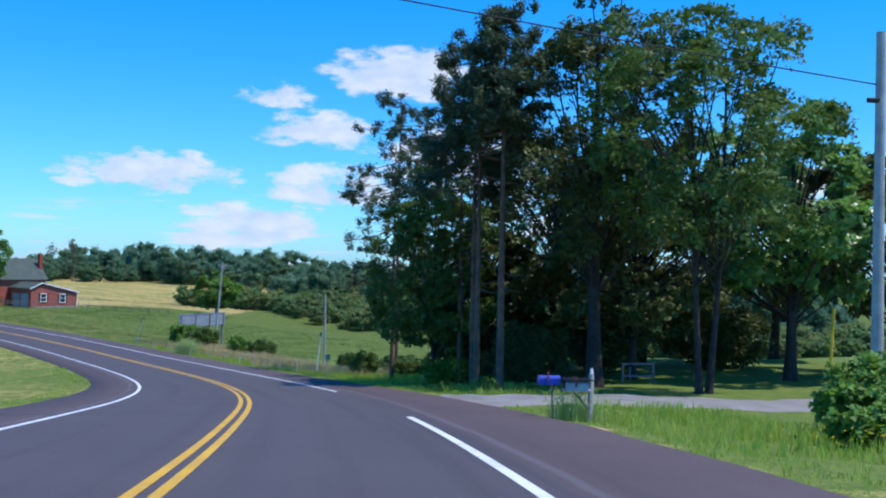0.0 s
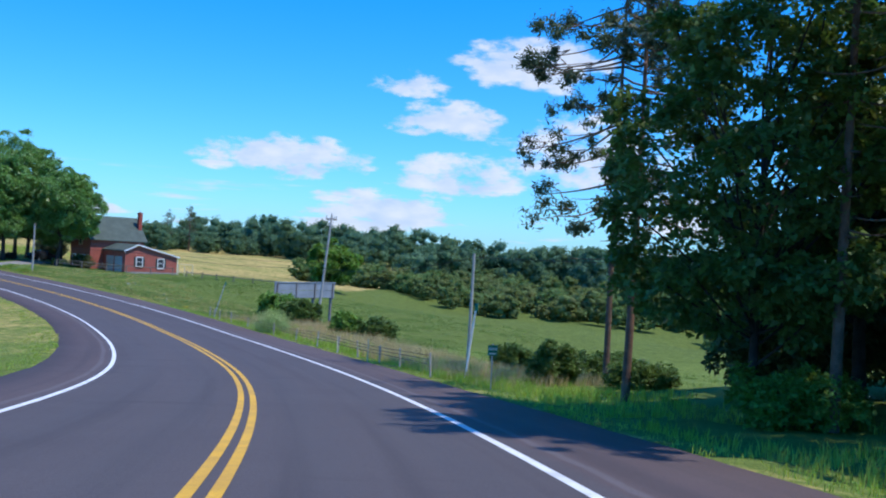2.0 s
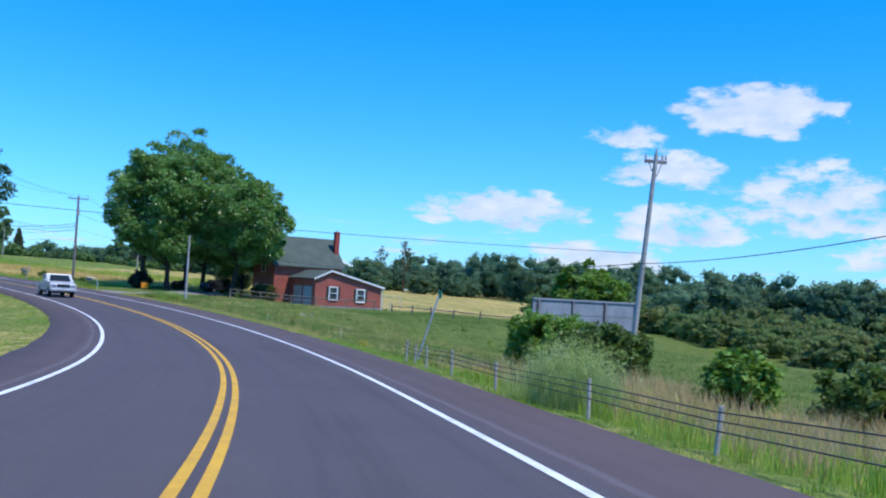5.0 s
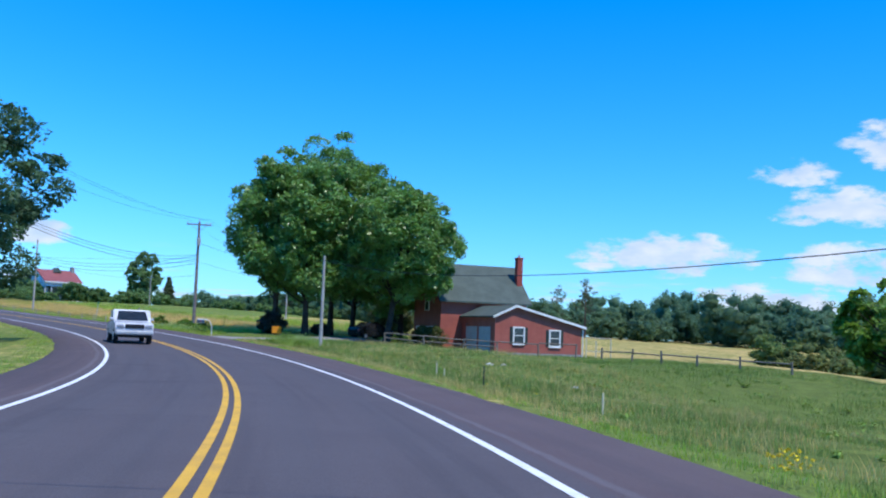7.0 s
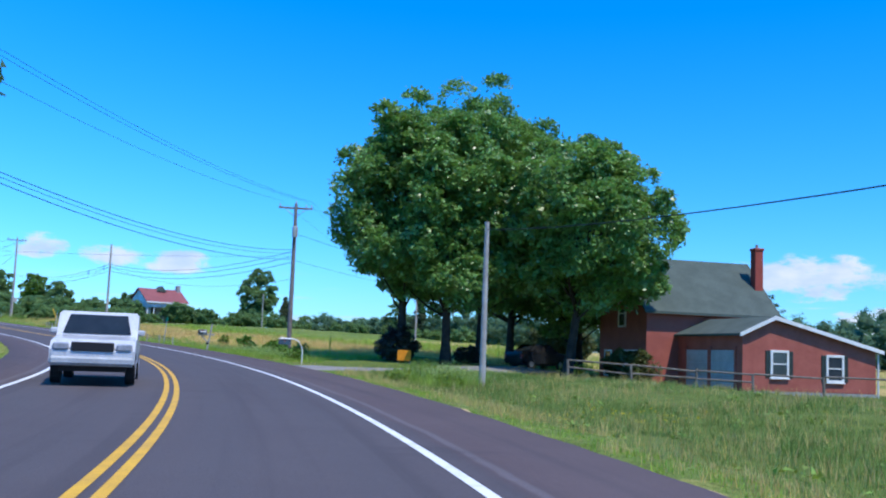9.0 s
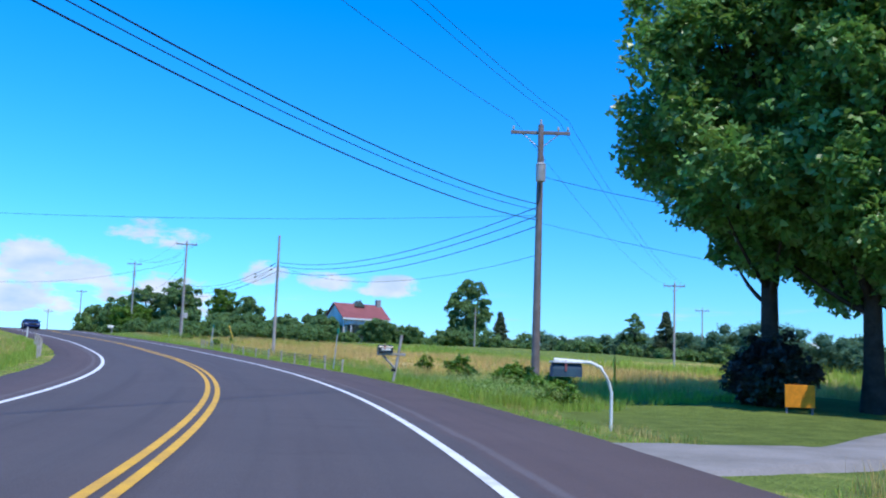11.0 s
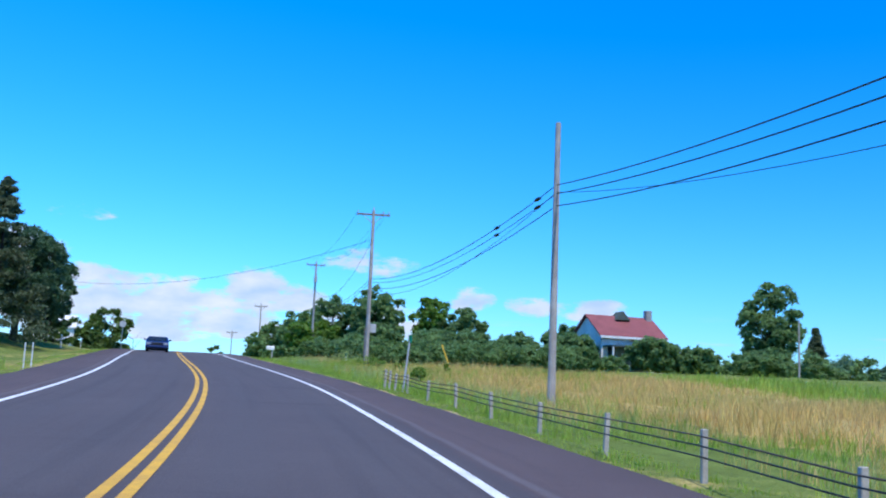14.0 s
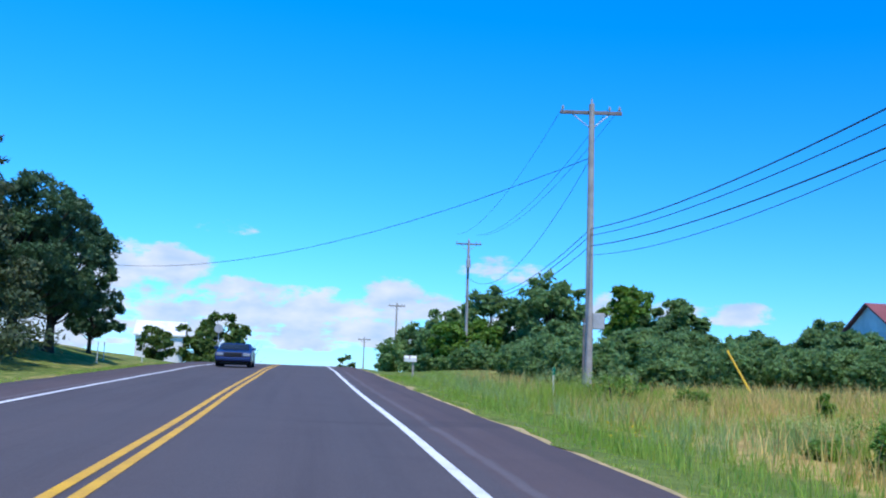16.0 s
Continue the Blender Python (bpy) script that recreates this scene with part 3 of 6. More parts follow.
def strip(name, lo, hi, i0, i1, lift, mat, label, category, side=0.0, wob=0.0):
    """A strip of road between lo and hi metres right of the middle, along the samples i0 to i1; side: how far its edges go down."""
    r = np.arange(i0, i1)
    lo, hi = np.broadcast_to(lo, len(MID))[r], np.broadcast_to(hi, len(MID))[r]
    w = np.array([wob * (noise.noise((k * 0.35, 2.0, 3.0)) + 0.5 * noise.noise((k * 0.9, 7.0, 3.0))) for k in r])
    lo, hi = lo - w, hi + w
    across = [lo + (hi - lo) * u for u in np.linspace(0, 1, 2 if (hi - lo).mean() < 1 else 9)]
    rows = [MID[r] + RIGHT[r] * c[:, None] for c in across]
    for row in rows:
        row[:, 2] += lift
    if side:
        down = np.array([0, 0, side])
        rows = [rows[0] + RIGHT[r] * -0.12 - down] + rows + [rows[-1] + RIGHT[r] * 0.12 - down]
        across = [across[0]] + across + [across[-1]]
    k, n = len(rows), len(r)
    v = np.stack(rows, 1).reshape(-1, 3)
    i, j = np.meshgrid(np.arange(n - 1), np.arange(k - 1), indexing="ij")
    f = np.stack([i * k + j, i * k + j + 1, (i + 1) * k + j + 1, (i + 1) * k + j], -1).reshape(-1, 4)
    me = mesh_of(name, v, f, mat, True)
    at = me.attributes.new("across", "FLOAT", "POINT")
    at.data.foreach_set("value", np.stack(across, 1).reshape(-1).astype(np.float32))
    at = me.attributes.new("along", "FLOAT", "POINT")
    at.data.foreach_set("value", np.repeat(DIST[r], k).astype(np.float32))
    return tagged(new(name, me), label, category, kind="structure")


def at_s(s):
    return int(np.searchsorted(DIST, s))


LAST = len(MID)
build_ground()
strip("road", -EDGE_L, EDGE_R, 0, LAST, 0.0, M_ASPHALT, "dark two-lane asphalt road with paved shoulders", "road", 0.3, 0.10)
strip("line_yellow", -0.185, -0.06, 0, LAST, 0.006, M_YELLOW, "solid yellow centre line painted on asphalt", "road marking")
strip("line_yellow", 0.055, 0.18, 0, LAST, 0.006, M_YELLOW, "solid yellow centre line painted on asphalt", "road marking")
strip("line_white", -3.74, -3.60, 0, LAST, 0.006, M_WHITE, "white edge line painted on asphalt", "road marking")
for a, b in ((0, 73.5), (88, 600)):
    strip("line_white", 3.44, 3.58, at_s(a), min(at_s(b), LAST), 0.006, M_WHITE, "white edge line painted on asphalt", "road marking")


def lane(name, knots, width, mat, label, s0, mouth, lift=0.085):
    """A drive laid on the ground along knots; its mouth, mouth metres wide, lies on the road's edge at s0."""
    p = curve([(x, y, 0) for x, y in knots], 0.8)
    d = np.gradient(p, axis=0)
    d /= np.linalg.norm(d, axis=1)[:, None]
    side = np.stack([d[:, 1], -d[:, 0]], 1)
    cols = np.linspace(-0.5, 0.5, 9)
    lanes = [p[:, :2] + side * (c * width + 0.12 * np.sin(np.arange(len(p)) * 1.3 + c * 9) * (abs(c) == 0.5))[:, None] for c in cols]
    gap = []
    for q in lanes:
        l, near, _ = beside(q[:, 0], q[:, 1])
        gap.append(l - EDGE_R[near])
    k0 = int(np.argmax(np.min(gap, axis=0) > 0.7))
    rows = []
    for c, q in zip(cols, lanes):
        i = at_s(s0 - c * mouth)
        start = (MID[i] + RIGHT[i] * (EDGE_R[i] - 0.14))[:2]
        u = np.linspace(0, 1, 6)[:-1, None]
        q = np.vstack([start + (q[k0] - start) * u, q[k0:]])
        up = np.full(len(q), lift)
        up[:5] = np.linspace(0.046, lift, 5)
        rows.append(np.column_stack([q, ground_z(q[:, 0], q[:, 1]) + (up if abs(c) < 0.5 else -0.2)]))
    v = np.stack(rows, 1).reshape(-1, 3)
    k, n = len(cols), len(rows[0])
    i, j = np.meshgrid(np.arange(n - 1), np.arange(k - 1), indexing="ij")
    f = np.stack([i * k + j, i * k + j + 1, (i + 1) * k + j + 1, (i + 1) * k + j], -1).reshape(-1, 4)
    return tagged(new(name, mesh_of(name, v, f, mat, True)), label, "driveway", kind="structure")


strip("bare_edge", EDGE_R - 0.12, EDGE_R + 0.02 + 0.14 * smooth(275, 300, DIST), at_s(40), LAST, -0.026, M_SAND, "bare sandy soil along the edge of asphalt", "soil", 0.07, 0.36)
lane("driveway", [(0.6, 29.4), (2.2, 30.3), (6.8, 32.9), (12.4, 35.9), (20, 39.5), (32, 43)], 5.6, M_GRAVEL, "pale gravel driveway leaving the road under trees", 81.8, 8.5)
lane("driveway", [(-82.9, 149.2), (-82.5, 151.5), (-82.5, 155.4), (-83.2, 159.4), (-84.2, 165), (-85.5, 172), (-87.5, 178)], 3.4, M_GRAVEL, "pale gravel driveway beside the lawn of a farmhouse", 226.7, 4.4)


# ---- plants ----
def leaf_cloud(rng, centres, radii, per, size, flat=0.62, long=1.3, up=0.9, shell=0.3):
    """Small three-cornered leaves round clump centres, most of them near the clump's outside, facing outwards and up."""
    c = np.repeat(np.asarray(centres, float), per, axis=0)
    r = np.repeat(np.asarray(radii, float), per)
    n = len(c)
    d = rng.normal(size=(n, 3))
    d /= np.linalg.norm(d, axis=1)[:, None]
    k = (shell + (1 - shell) * rng.random(n) ** 1.1) * (1 + np.minimum(0.16 * np.abs(rng.normal(size=n)), 0.3))
    # every clump is stretched its own way
    own = np.repeat(0.65 + 0.8 * rng.random((len(np.atleast_1d(radii)), 3)), per, axis=0)
    p = c + d * own * (r * k)[:, None] * np.array([1, 1, flat])
    nrm = d * 0.7 + rng.normal(size=(n, 3)) * 0.55 + np.array([0, 0, up])
    nrm /= np.linalg.norm(nrm, axis=1)[:, None]
    t = np.cross(nrm, rng.normal(size=(n, 3)))
    t /= np.linalg.norm(t, axis=1)[:, None] + 1e-9
    b = np.cross(nrm, t)
    s = size * (0.6 + 0.8 * rng.random(n))
    t, b = t * (s * long)[:, None] / 2, b * s[:, None] / 2
    v = np.stack([p + t * 1.2, p - t * 0.7 + b * 1.05, p - t * 0.7 - b * 1.05], 1).reshape(-1, 3)
    return v, np.arange(n * 3).reshape(-1, 3)


def limb(rng, a, b, bow=0.15, n=6):
    """A bowed line from a to b."""
    a, b = np.asarray(a, float), np.asarray(b, float)
    u = np.linspace(0, 1, n)[:, None]
    length = np.linalg.norm(b - a)
    off = rng.normal(size=3) * length * bow * 0.5 + np.array([0, 0, -length * bow])
    return a + (b - a) * u + off * (u * (1 - u)) * 2


def sprays(rng, centres, radii, middle, count, per, leaf, long=1.25, reach=0.22, flat=0.8, core=0.0, lift=0.38):
    """Leafy twigs over the outer side of a crown's lobes: the leaves of one twig lie in one tier, facing much the same way.
    core: share of the leaves' number that fills the lobes' inside."""
    c = np.repeat(np.asarray(centres, float), count, axis=0)
    r = np.repeat(np.asarray(radii, float), count)
    own = np.repeat(0.75 + 0.5 * rng.random((len(np.atleast_1d(radii)), 3)), count, axis=0) * np.array([1, 1, flat])
    n = len(c)
    out = c - np.asarray(middle, float)
    out /= np.linalg.norm(out, axis=1)[:, None] + 1e-6
    u = rng.normal(size=(n, 3))
    u /= np.linalg.norm(u, axis=1)[:, None]
    u = u + 0.65 * out + np.array([0, 0, 0.16])
    u /= np.linalg.norm(u, axis=1)[:, None] + 1e-6
    deep = 0.84 + 0.2 * rng.random(n)
    deep = np.where(rng.random(n) < 0.12, deep + 0.16 * rng.random(n), deep)
    deep = np.where(rng.random(n) < core, 0.25 + 0.5 * rng.random(n), deep)
    p = c + u * (r * deep)[:, None] * own
    # the twig runs outwards and droops; its tier tips a little towards the outside
    run = u * np.array([1, 1, 0.4]) + rng.normal(size=(n, 3)) * 0.25 + np.array([0, 0, -0.15])
    run /= np.linalg.norm(run, axis=1)[:, None] + 1e-6
    tier = u * 0.95 + np.array([0, 0, lift]) + rng.normal(size=(n, 3)) * 0.25
    side = np.cross(run, tier)
    side /= np.linalg.norm(side, axis=1)[:, None] + 1e-6
    tier = np.cross(side, run)
    span = (reach * r + leaf * 0.5) * (0.75 + 0.5 * rng.random(n))
    k = n * per
    run, side, tier, span, p = (np.repeat(q, per, axis=0) for q in (run, side, tier, span, p))
    at = p + run * (span * rng.uniform(-1, 1, k))[:, None] + side * (span * 0.8 * rng.uniform(-1, 1, k))[:, None] + tier * (span * 0.3 * rng.uniform(-1, 1, k))[:, None]
    nrm = tier + rng.normal(size=(k, 3)) * 0.36
    nrm /= np.linalg.norm(nrm, axis=1)[:, None] + 1e-6
    t = np.cross(nrm, rng.normal(size=(k, 3)))
    t /= np.linalg.norm(t, axis=1)[:, None] + 1e-9
    b = np.cross(nrm, t)
    s = leaf * (0.6 + 0.8 * rng.random(k))
    t, b = t * (s * long)[:, None] / 2, b * s[:, None] / 2
    v = np.stack([at + t * 1.2, at - t * 0.7 + b * 1.05, at - t * 0.7 - b * 1.05], 1).reshape(-1, 3)
    return v, np.arange(k * 3).reshape(-1, 3)


def lobes_of(rng, middle, half, count, fill=0.3, size=0.165, hollow=0.86, rough=0.17):
    """Centres and sizes of a crown's lobes, spread evenly over an egg of those half-axes, with some of them inside."""
    cs, rs = [], []
    mean = (half[0] + half[1] + half[2]) / 3
    turn = rng.random() * 6.283
    for k in range(count):
        z = 1 - 2 * (k + 0.5) / count
        a = turn + k * 2.39996
        w = math.sqrt(1 - z * z)
        d = np.array([math.cos(a) * w, math.sin(a) * w, z]) + rng.normal(size=3) * rough
        d *= min(1.0, 1.08 / np.linalg.norm(d))
        if d[2] < -0.55:
            d[2] = -0.55 + (d[2] + 0.55) * 0.45
        if d[2] > 0.75:
            d *= 0.93
        k_in = hollow * (0.8 + 0.27 * rng.random()) * (0.7 if rng.random() < fill else 1.0)
        cs.append(np.asarray(middle) + d * np.asarray(half) * k_in)
        rs.append(mean * size * (0.8 + 0.45 * rng.random()))
    return np.array(cs), np.array(rs)


def tree(x, y, height, spread, clear, trunk, clumps, per, leaf, seed, mat, label, stems=1, lean=(0, 0), group=""):
    """A broadleaf tree: tapered trunk, limbs to the lobes of its crown, tiers of many small leaves. clear: height of the bare trunk."""
    rng = np.random.default_rng(seed)
    ob = thing("tree", label, "tree", (x, y, gz(x, y)), group=group)
    half = (height - clear) * 0.5
    middle = np.array([lean[0] * 0.6, lean[1] * 0.6, clear + half])
    count = max(24, clumps * 4 // 5)
    cs, rad = lobes_of(rng, middle, (spread, spread, half), count)
    pieces = []
    for s in range(stems):
        a = 2 * math.pi * s / max(stems, 1) + seed
        off = np.array([math.cos(a), math.sin(a), 0]) * (trunk * 1.1 if stems > 1 else 0)
        tip = np.array([lean[0] * 0.8, lean[1] * 0.8, clear + (height - clear) * 0.78]) + off * (4 if stems > 1 else 0)
        line = limb(rng, off, tip, 0.03, 10)
        line[:, 2] = np.linspace(-0.15, tip[2], 10)
        rr = trunk / math.sqrt(stems) * np.linspace(1, 0.2, 10)
        rr[0] *= 1.4
        pieces.append(tube_np(line, rr, 10))
        for c in cs[s::stems][::max(1, count // 36)]:
            h = min(max(c[2] * 0.6, clear * 0.85), tip[2] * 0.95)
            k = h / tip[2] * 9
            i = min(int(k), 8)
            root = line[i] + (line[i + 1] - line[i]) * (k - i)
            pieces.append(tube_np(limb(rng, root, c, 0.12), np.linspace(trunk * 0.28, 0.02, 6), 5))
    v, f = joined(pieces)
    new("trunk", mesh_of("trunk", v, f, M_BARK, True)).parent = ob
    each = max(6, round(clumps * per / count / 9))
    v, f = sprays(rng, cs, rad, middle, each, 9, leaf, core=0.1)
    new("crown", mesh_of("crown", v, f, mat)).parent = ob
    return ob


def pine(x, y, height, trunk, bare, reach, seed, label, tufts=46, lean=(0, 0), per=90, airy=False):
    """A red pine: tall bare trunk with dead snags, and tufts of needles at the ends of drooping branches."""
    rng = np.random.default_rng(seed)
    ob = thing("pine_tree", label, "tree", (x, y, gz(x, y)), group="red pines")
    tip = np.array([lean[0], lean[1], height])
    line = limb(rng, (0, 0, 0), tip, 0.01, 14)
    line[:, 2] = np.linspace(0, height, 14)
    pieces = [tube_np(line, trunk * np.linspace(1, 0.2, 14), 10)]
    cs, rs = [], []
    for k in range(tufts):
        u = bare + (1 - bare) * (k + rng.random()) / tufts
        h = u * height
        root = np.array([np.interp(h, line[:, 2], line[:, 0]), np.interp(h, line[:, 2], line[:, 1]), h])
        a = rng.random() * 2 * math.pi
        r = reach * (0.45 + 0.65 * rng.random()) * (1.05 - 0.75 * ((u - bare) / (1 - bare)) ** 2)
        end = root + np.array([math.cos(a) * r, math.sin(a) * r, 0.25 * r * (u - 0.6) - 0.16 * r])
        b = limb(rng, root, end, 0.08)
        pieces.append(tube_np(b, np.linspace(0.05, 0.012, 6), 5))
        for q in range(3 if airy else 5):
            w = 0.78 + 0.26 * rng.random() if airy else 0.5 + 0.5 * rng.random()
            side = end + rng.normal(size=3) * (0.55 if airy else 0.42) * np.array([1, 1, 0.5])
            if airy:
                pieces.append(tube_np(limb(rng, root + (end - root) * 0.7, side, 0.06), np.linspace(0.02, 0.008, 6), 4))
            cs.append(side if airy else root + (side - root) * w)
            rs.append(0.26 + 0.2 * rng.random())
    for k in range(16):
        h = height * (0.25 + (bare - 0.2) * rng.random())
        root = np.array([np.interp(h, line[:, 2], line[:, 0]), np.interp(h, line[:, 2], line[:, 1]), h])
        a = rng.random() * 2 * math.pi
        r = 0.5 + 1.5 * rng.random()
        pieces.append(tube_np(limb(rng, root, root + np.array([math.cos(a) * r, math.sin(a) * r, -0.1 * r]), 0.1), np.linspace(0.03, 0.008, 6), 4))
    v, f = joined(pieces)
    new("trunk", mesh_of("trunk", v, f, M_PINEBARK, True)).parent = ob
    v, f = leaf_cloud(rng, cs, rs, per * 5 // 2, 0.062, 0.85, 3.4, 0.3, 0.15)
    new("crown", mesh_of("crown", v, f, M_NEEDLE)).parent = ob
    return ob


def spruce(x, y, height, spread, seed, label):
    rng = np.random.default_rng(seed)
    ob = thing("spruce_tree", label, "tree", (x, y, gz(x, y)))
    v, f = tube_np(np.array([[0, 0, h] for h in np.linspace(0, height, 8)]), 0.22 * np.linspace(1, 0.1, 8), 8)
    new("trunk", mesh_of("trunk", v, f, M_BARK, True)).parent = ob
    cs, rs = [], []
    for k in range(170):
        u = rng.random() ** 0.8
        r = spread * (1 - u) * (0.5 + 0.6 * rng.random()) + 0.1
        a = rng.random() * 6.283
        cs.append((math.cos(a) * r, math.sin(a) * r, 0.5 + u * (height - 0.5) - 0.12 * r)), rs.append(0.25 + spread * 0.22 * (1 - u))
    v, f = leaf_cloud(rng, cs, rs, 150, 0.11, 0.45, 2.2, 0.3)
    new("crown", mesh_of("crown", v, f, M_NEEDLE)).parent = ob
    return ob


def shrub(x, y, width, depth, height, seed, mat, label, leaf=0.13, n=34, per=120, turn=0.0, name="shrub", group=""):
    """A rounded bush: stems and tiers of small leaves down to the ground."""
    rng = np.random.default_rng(seed)
    ob = thing(name, label, "bush", (x, y, gz(x, y)), turn, group)
    middle = np.array([0, 0, height * 0.42])
    cs, rs = lobes_of(rng, middle, (width * 0.46, depth * 0.46, height * 0.5), n * 3 // 2, 0.3, 0.24, 0.74, 0.22)
    cs[:, 2] = np.maximum(cs[:, 2], rs * 0.5)
    pieces = [tube_np(limb(rng, (c[0] * 0.3, c[1] * 0.3, -0.1), c, 0.1), np.linspace(0.035, 0.01, 6), 5) for c in cs[::3]]
    v, f = joined(pieces)
    new("trunk", mesh_of("trunk", v, f, M_BARK, True)).parent = ob
    v, f = sprays(rng, cs, rs, middle, max(5, per // 8), 7, leaf * 0.82, 1.4, 0.26, 0.85, 0.1, 0.5)
    new("foliage", mesh_of("foliage", v, f, mat)).parent = ob
    return ob


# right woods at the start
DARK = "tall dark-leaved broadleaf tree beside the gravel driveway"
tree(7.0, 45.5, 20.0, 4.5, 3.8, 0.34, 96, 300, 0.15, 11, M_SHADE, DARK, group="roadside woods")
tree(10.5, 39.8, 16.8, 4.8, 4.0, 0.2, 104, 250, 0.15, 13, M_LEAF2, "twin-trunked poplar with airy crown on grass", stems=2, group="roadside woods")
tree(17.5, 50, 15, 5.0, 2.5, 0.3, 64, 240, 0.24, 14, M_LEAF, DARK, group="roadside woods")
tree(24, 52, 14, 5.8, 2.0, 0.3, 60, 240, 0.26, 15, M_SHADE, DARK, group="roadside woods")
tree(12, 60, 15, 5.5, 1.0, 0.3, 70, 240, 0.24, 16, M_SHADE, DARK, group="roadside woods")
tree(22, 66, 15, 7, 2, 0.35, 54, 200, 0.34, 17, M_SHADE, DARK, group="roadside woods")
tree(-0.4, 52.0, 11.6, 3.2, 0.4, 0.12, 110, 400, 0.12, 19, M_LEAF2, "young leafy maple with green crown under pines", group="roadside woods")
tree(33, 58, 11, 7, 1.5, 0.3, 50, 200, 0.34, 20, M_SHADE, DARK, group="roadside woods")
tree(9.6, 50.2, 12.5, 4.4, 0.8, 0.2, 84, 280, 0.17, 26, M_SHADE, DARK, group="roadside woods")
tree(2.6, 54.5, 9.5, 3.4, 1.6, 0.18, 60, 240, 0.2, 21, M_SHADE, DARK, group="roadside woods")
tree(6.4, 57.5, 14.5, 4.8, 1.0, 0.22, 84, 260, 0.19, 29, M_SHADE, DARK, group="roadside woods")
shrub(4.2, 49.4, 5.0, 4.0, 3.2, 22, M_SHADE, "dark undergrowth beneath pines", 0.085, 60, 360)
shrub(0.4, 51.0, 3.6, 3.0, 1.4, 23, M_LEAF3, "dark undergrowth beneath pines", 0.08, 44, 300)
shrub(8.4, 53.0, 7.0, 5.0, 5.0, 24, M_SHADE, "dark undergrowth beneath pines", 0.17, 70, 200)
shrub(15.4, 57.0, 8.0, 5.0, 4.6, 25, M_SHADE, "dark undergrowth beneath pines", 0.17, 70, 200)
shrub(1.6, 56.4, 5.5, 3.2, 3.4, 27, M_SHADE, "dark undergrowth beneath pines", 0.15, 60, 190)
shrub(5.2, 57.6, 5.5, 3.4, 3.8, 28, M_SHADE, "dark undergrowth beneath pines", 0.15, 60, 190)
PINE = "tall red pine with bare trunk and dead snags"
pine(0.9, 50.2, 15.5, 0.125, 0.62, 2.0, 31, PINE, 18, per=50, airy=True)
pine(-2.85, 57.2, 13.0, 0.13, 0.72, 2.0, 32, PINE, 12, per=40, airy=True)
pine(1.6, 45.6, 15.5, 0.17, 0.6, 5.0, 33, PINE, 40, per=60)
pine(2.6, 44.2, 17, 0.19, 0.62, 3.0, 34, PINE, 40, per=60)
pine(1.5, 48.0, 15, 0.15, 0.6, 2.4, 35, PINE, 22, per=50)
pine(-3.0, 66.9, 18.5, 0.13, 0.36, 4.6, 36, PINE, 76, per=44, airy=True)

# maples round the farmhouse
MAPLE = "large old sugar maple with dense crown on lawn"
for k, (x, y, h, w, lean) in enumerate(((-91.5, 167.8, 17.4, 4.5, (0, 0)), (-88.6, 168.6, 16.6, 4.6, (0, 0)), (-91.3, 176.3, 20.4, 5.4, (0, 0)), (-92.0, 181.2, 18.6, 5.4, (0.6, 0)), (-87.4, 183.4, 15.5, 5.0, (0, 0)), (-82.2, 172.4, 15.6, 5.3, (1.8, 0.6)))):
    tree(x, y, h, w, (2.6, 1.5, 1.5, 1.2, 0.8, 2.5)[k], 0.32, 190, 430, 0.17, 41 + k, M_LEAF, MAPLE, lean=lean, group="maples by the house")
# one whose branches reach over the other side of the road
tree(-83.5, 128.0, 14.6, 6.2, 0.2, 0.4, 120, 400, 0.17, 45, M_LAWNTREE, "dark broadleaf tree leaning over the inside verge")
shrub(-90.8, 166.5, 3.4, 2.8, 2.4, 61, M_COPPER, "dense dark copper-leaved bush under maples", 0.12, 50, 170)
shrub(-79.8, 176.0, 4.0, 3.0, 2.4, 62, M_SHADE, "dark leafy bush beneath maples", 0.14, 40, 130)
shrub(-88.9, 171.4, 2.2, 1.8, 1.3, 63, M_COPPER, "low dark bush between maple trunks", 0.1, 30, 120)
shrub(-92.5, 189.5, 7.0, 4.0, 4.0, 64, M_SHADE, "dark leafy hedge behind maples", 0.18, 60, 150)


